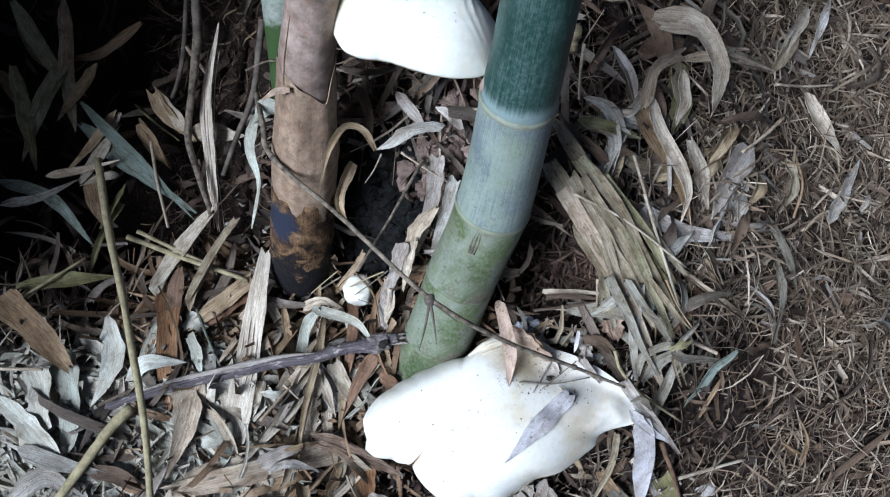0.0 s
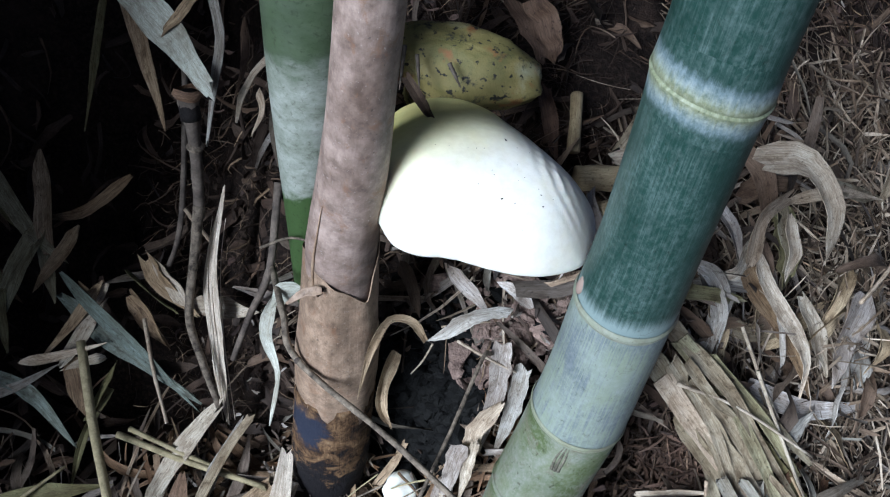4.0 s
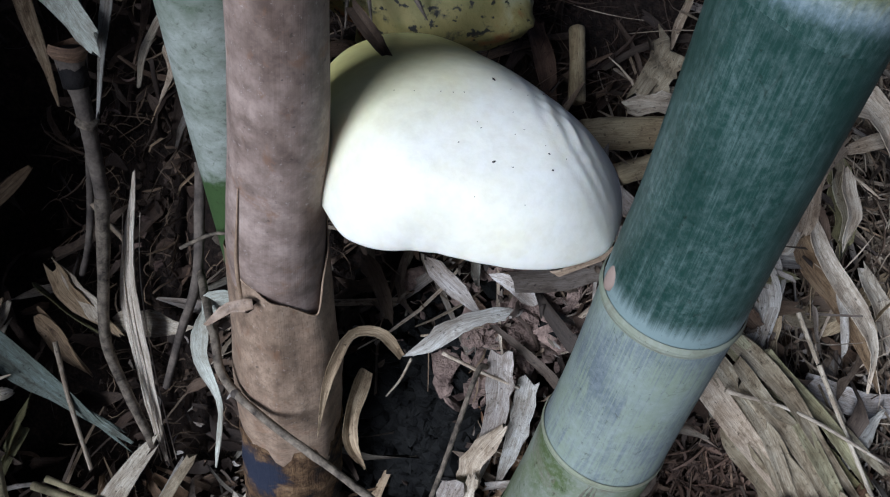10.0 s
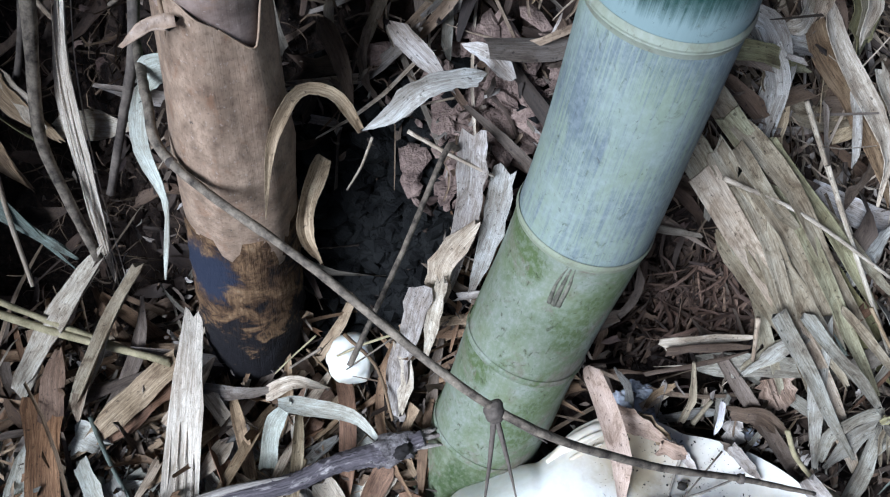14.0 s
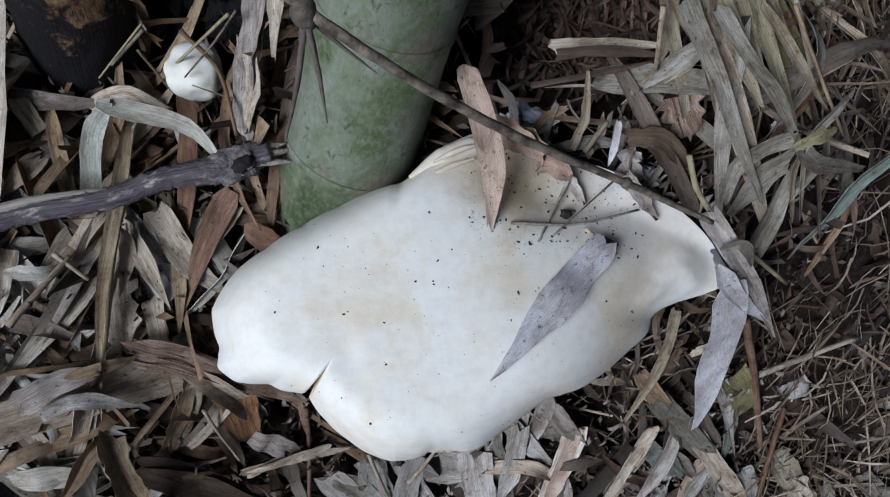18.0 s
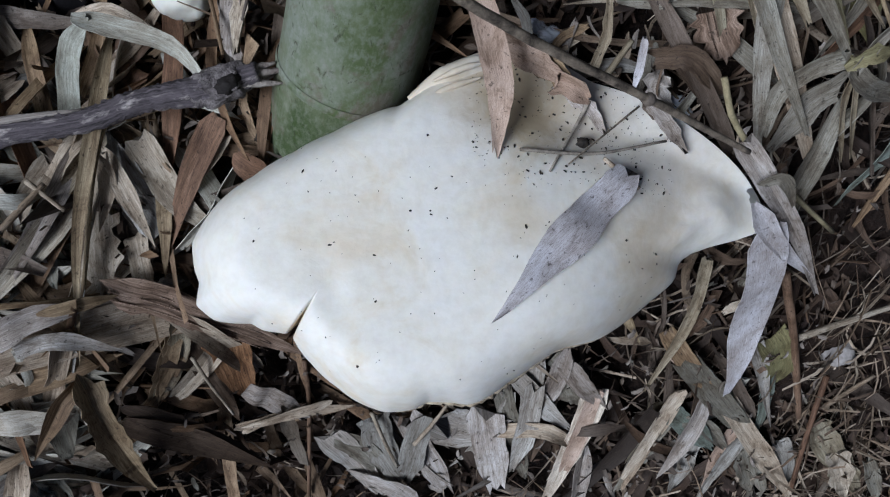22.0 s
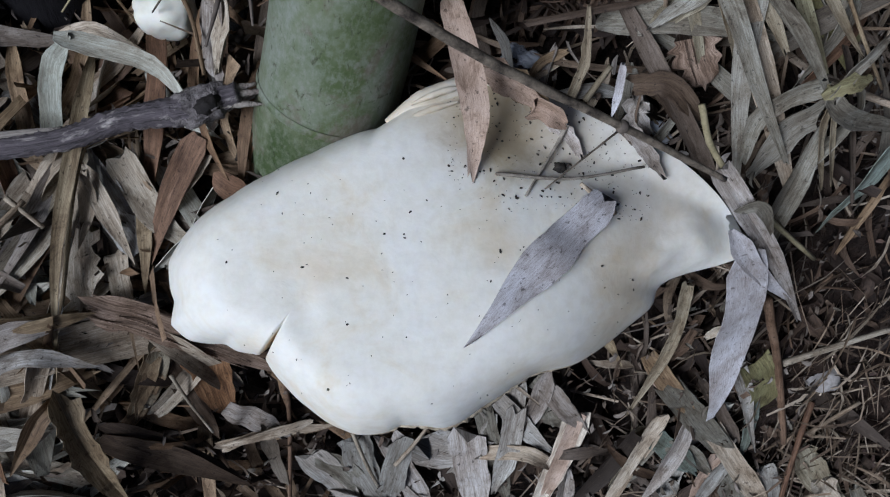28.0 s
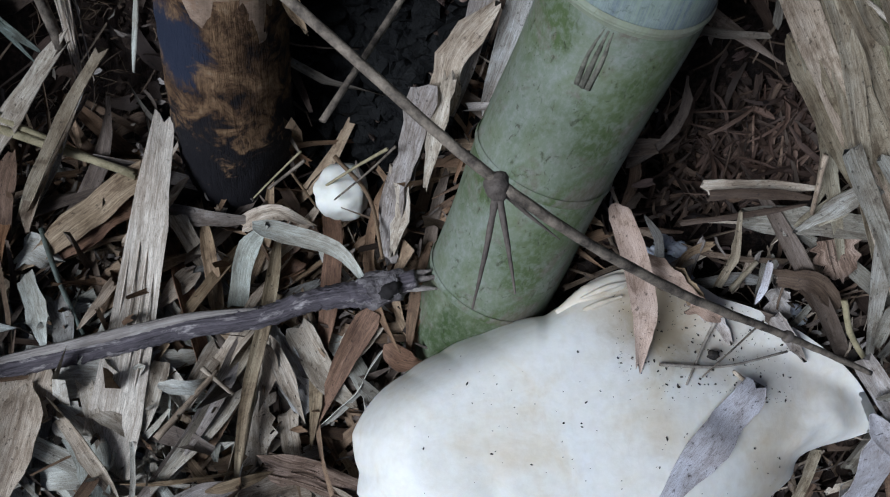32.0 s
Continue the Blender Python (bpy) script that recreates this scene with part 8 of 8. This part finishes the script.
leaf("STRAWY", [(0.351, -0.197, -0.133), (0.373, -0.22, -0.145), (0.401, -0.249, -0.163)], 0.0246, blunt=0.9, ragged=0.1, cup=0.25)
leaf("PALE", [(0.371, -0.217, -0.141), (0.38, -0.234, -0.149), (0.391, -0.255, -0.161)], 0.0197, blunt=0.8, ragged=0.08)
leaf("ASH", [(0.442, -0.222, -0.152), (0.462, -0.239, -0.16), (0.486, -0.26, -0.172)], 0.0190, blunt=0.8)
leaf("SILVER", [(0.325, -0.206, -0.137), (0.335, -0.223, -0.145), (0.345, -0.242, -0.157)], 0.0129, blunt=0.8)
leaf("ASH", [(0.406, -0.226, -0.152), (0.415, -0.243, -0.159), (0.424, -0.261, -0.169)], 0.0129, blunt=0.7)
stalk([(0.347, -0.159, -0.109), (0.342, -0.202, -0.129), (0.341, -0.245, -0.152)], [0.0024, 0.0018], RUST, label="thin reddish brown stalk on the litter")
leaf("TAN", [(0.169, -0.105, -0.05), (0.179, -0.116, -0.059), (0.193, -0.132, -0.072)], 0.0070, blunt=0.7)
leaf("ORANGE", [(-0.062, -0.117, -0.07), (-0.057, -0.137, -0.086), (-0.05, -0.161, -0.114)], 0.0237, blunt=1, cup=0.25, ragged=0.05, label="broad orange-brown ribbed splinter under the mushroom lobe")
leaf("STRAWY", [(-0.082, -0.115, -0.064), (-0.088, -0.135, -0.073), (-0.098, -0.156, -0.084)], 0.0149, blunt=1, cup=0.35, ragged=0.06, label="yellowish ribbed blade under the mushroom lobe")
leaf("SILVER", [(-0.124, -0.049, -0.026), (-0.129, -0.096, -0.035), (-0.137, -0.151, -0.052)], 0.0039, blunt=0.5, cup=0.4, label="long narrow grey blade standing in the litter")
leaf("TAN", [(-0.086, -0.107, -0.061), (-0.075, -0.136, -0.082), (-0.067, -0.158, -0.106)], 0.0076, blunt=0.6)
stalk([(-0.11, -0.005, -0.004), (-0.12, -0.043, -0.016), (-0.127, -0.091, -0.033), (-0.139, -0.15, -0.057)], [0.0015, 0.0011], TAN)
stalk([(-0.157, -0.121, -0.029), (-0.134, -0.11, -0.032), (-0.107, -0.102, -0.045)], [0.0015, 0.0011], TWIG)
stalk([(-0.084, -0.153, -0.088), (-0.072, -0.151, -0.093)], [0.0011, 0.0008], PALE)
leaf("PALE", [(-0.057, -0.183, -0.123), (-0.027, -0.175, -0.125), (0.016, -0.171, -0.131)], 0.0084, blunt=0.9, cup=0.2)
leaf("ASH", [(0.005, -0.19, -0.141), (0.032, -0.209, -0.152), (0.054, -0.24, -0.175)], 0.0179, blunt=1, cup=0.12)
leaf("ASH", [(0.14, -0.136, -0.078), (0.154, -0.158, -0.095), (0.166, -0.174, -0.111)], 0.0179, blunt=1, cup=0.1, ragged=0.1)
leaf("PINK", [(0.172, -0.163, -0.093), (0.166, -0.197, -0.119), (0.16, -0.237, -0.155)], 0.0111, blunt=0.9, cup=0.2, label="pinkish tan splinter lying in the litter")
leaf("ASH", [(0.23, -0.176, -0.103), (0.216, -0.202, -0.121), (0.205, -0.238, -0.153)], 0.0124, blunt=0.9, cup=0.2)
leaf("STRAWY", [(0.208, -0.085, -0.009), (0.213, -0.116, -0.04), (0.204, -0.164, -0.093)], 0.0085, blunt=0.7, cup=0.3)
leaf("ASH", [(0.223, -0.144, -0.072), (0.252, -0.167, -0.094), (0.31, -0.211, -0.137)], 0.0179, blunt=1, cup=0.1)
leaf("ASH", [(0.109, -0.154, -0.1), (0.12, -0.185, -0.121), (0.137, -0.224, -0.152)], 0.0156, blunt=1, cup=0.15, ragged=0.08)
leaf("GREY", [(0.054, -0.181, -0.131), (0.066, -0.205, -0.145), (0.085, -0.237, -0.169)], 0.0185, blunt=1, cup=0.1)


# ---- more single leaves strewn over the litter ----
def strewn(count, x0, x1, y0, y1, kinds, seed, long=(0.05, 0.095), wide=(0.006, 0.013), lift=(0.006, 0.020)):
    """Loose leaves that nobody could count, joined."""
    rng = np.random.default_rng(seed)
    bm = bmesh.new()
    slots = sorted(set(kinds))
    for n in range(count):
        x, y = rng.uniform(x0, x1), rng.uniform(y0, y1)
        if rng.random() > away_from_humus(np.array(x), np.array(y)):
            continue
        yaw, half = rng.uniform(0, 6.28), rng.uniform(*long) / 2
        pts = []
        for s, up in ((-1, rng.uniform(0, 0.4)), (0, 1.0), (1, rng.uniform(0, 0.5))):
            bow = rng.normal(0, 0.12) * half
            px, py = x + math.cos(yaw) * half * s - math.sin(yaw) * bow, y + math.sin(yaw) * half * s + math.cos(yaw) * bow
            pts.append((px, py, float(ground_height(px, py)) + 0.004 + up * rng.uniform(*lift)))
        kind = kinds[int(rng.integers(len(kinds)))]
        me = leaf_mesh("loose_leaf", pts, rng.uniform(*wide), rng.normal(0, 34), cup=rng.uniform(0.05, 0.7), blunt=rng.uniform(0.1, 0.9), ragged=rng.choice([0.0, 0.0, 0.08]), curl=rng.normal(0, 18), seed=seed * 100 + n)
        for p in me.polygons:
            p.material_index = slots.index(kind)
        bm.from_mesh(me)
        bpy.data.meshes.remove(me)
    ob = part("loose_leaves", bm, LITTER[slots[0]])
    ob.data.set_sharp_from_angle(angle=radians(48))
    for kind in slots[1:]:
        ob.data.materials.append(LITTER[kind])
    return tagged(ob, "loose dry bamboo leaves strewn over the litter", "leaf litter", kind="stuff")


strewn(30, -0.46, -0.12, -0.22, 0.0, ["WHITE", "PALE", "GREY", "PALE"], 31, (0.06, 0.11), (0.010, 0.020), (0.003, 0.012))
strewn(5, -0.20, 0.0, -0.22, -0.10, ["TAN", "PALE", "RUST", "PALE"], 32, wide=(0.009, 0.018))
strewn(6, 0.0, 0.32, -0.24, -0.13, ["SILVER", "GREY", "PALE", "UMBER"], 33, (0.05, 0.09), (0.009, 0.018))
strewn(22, 0.14, 0.34, 0.06, 0.30, ["UMBER", "SILVER", "GREY", "TAN"], 34, wide=(0.009, 0.018))
strewn(12, 0.30, 0.55, -0.15, 0.25, ["PALE", "GREY", "TAN"], 35, (0.03, 0.07), (0.004, 0.009))
strewn(6, -0.42, -0.24, 0.06, 0.30, ["TAN", "OLIVE", "UMBER"], 36)
strewn(9, 0.14, 0.28, -0.08, 0.10, ["ASH", "ASH", "UMBER", "RUST"], 37, (0.05, 0.10), (0.006, 0.014), (0.006, 0.028))
strewn(20, -0.22, -0.04, -0.14, 0.02, ["PALE", "RIBBED", "PALE", "TAN", "WHITE"], 38, (0.05, 0.10), (0.006, 0.015), (0.004, 0.022))
strewn(12, -0.20, -0.10, -0.03, 0.06, ["PALE", "TAN", "RUST"], 39, (0.05, 0.09), (0.007, 0.014), (0.004, 0.022))
strewn(12, 0.085, 0.15, 0.0, 0.045, ["GREY", "PALE", "TAN", "SILVER"], 40, (0.02, 0.045), (0.004, 0.009), (0.0, 0.010))
strewn(6, 0.26, 0.40, 0.03, 0.14, ["ASH", "PALE", "ASH"], 41, (0.05, 0.10), (0.005, 0.011), (0.004, 0.024))
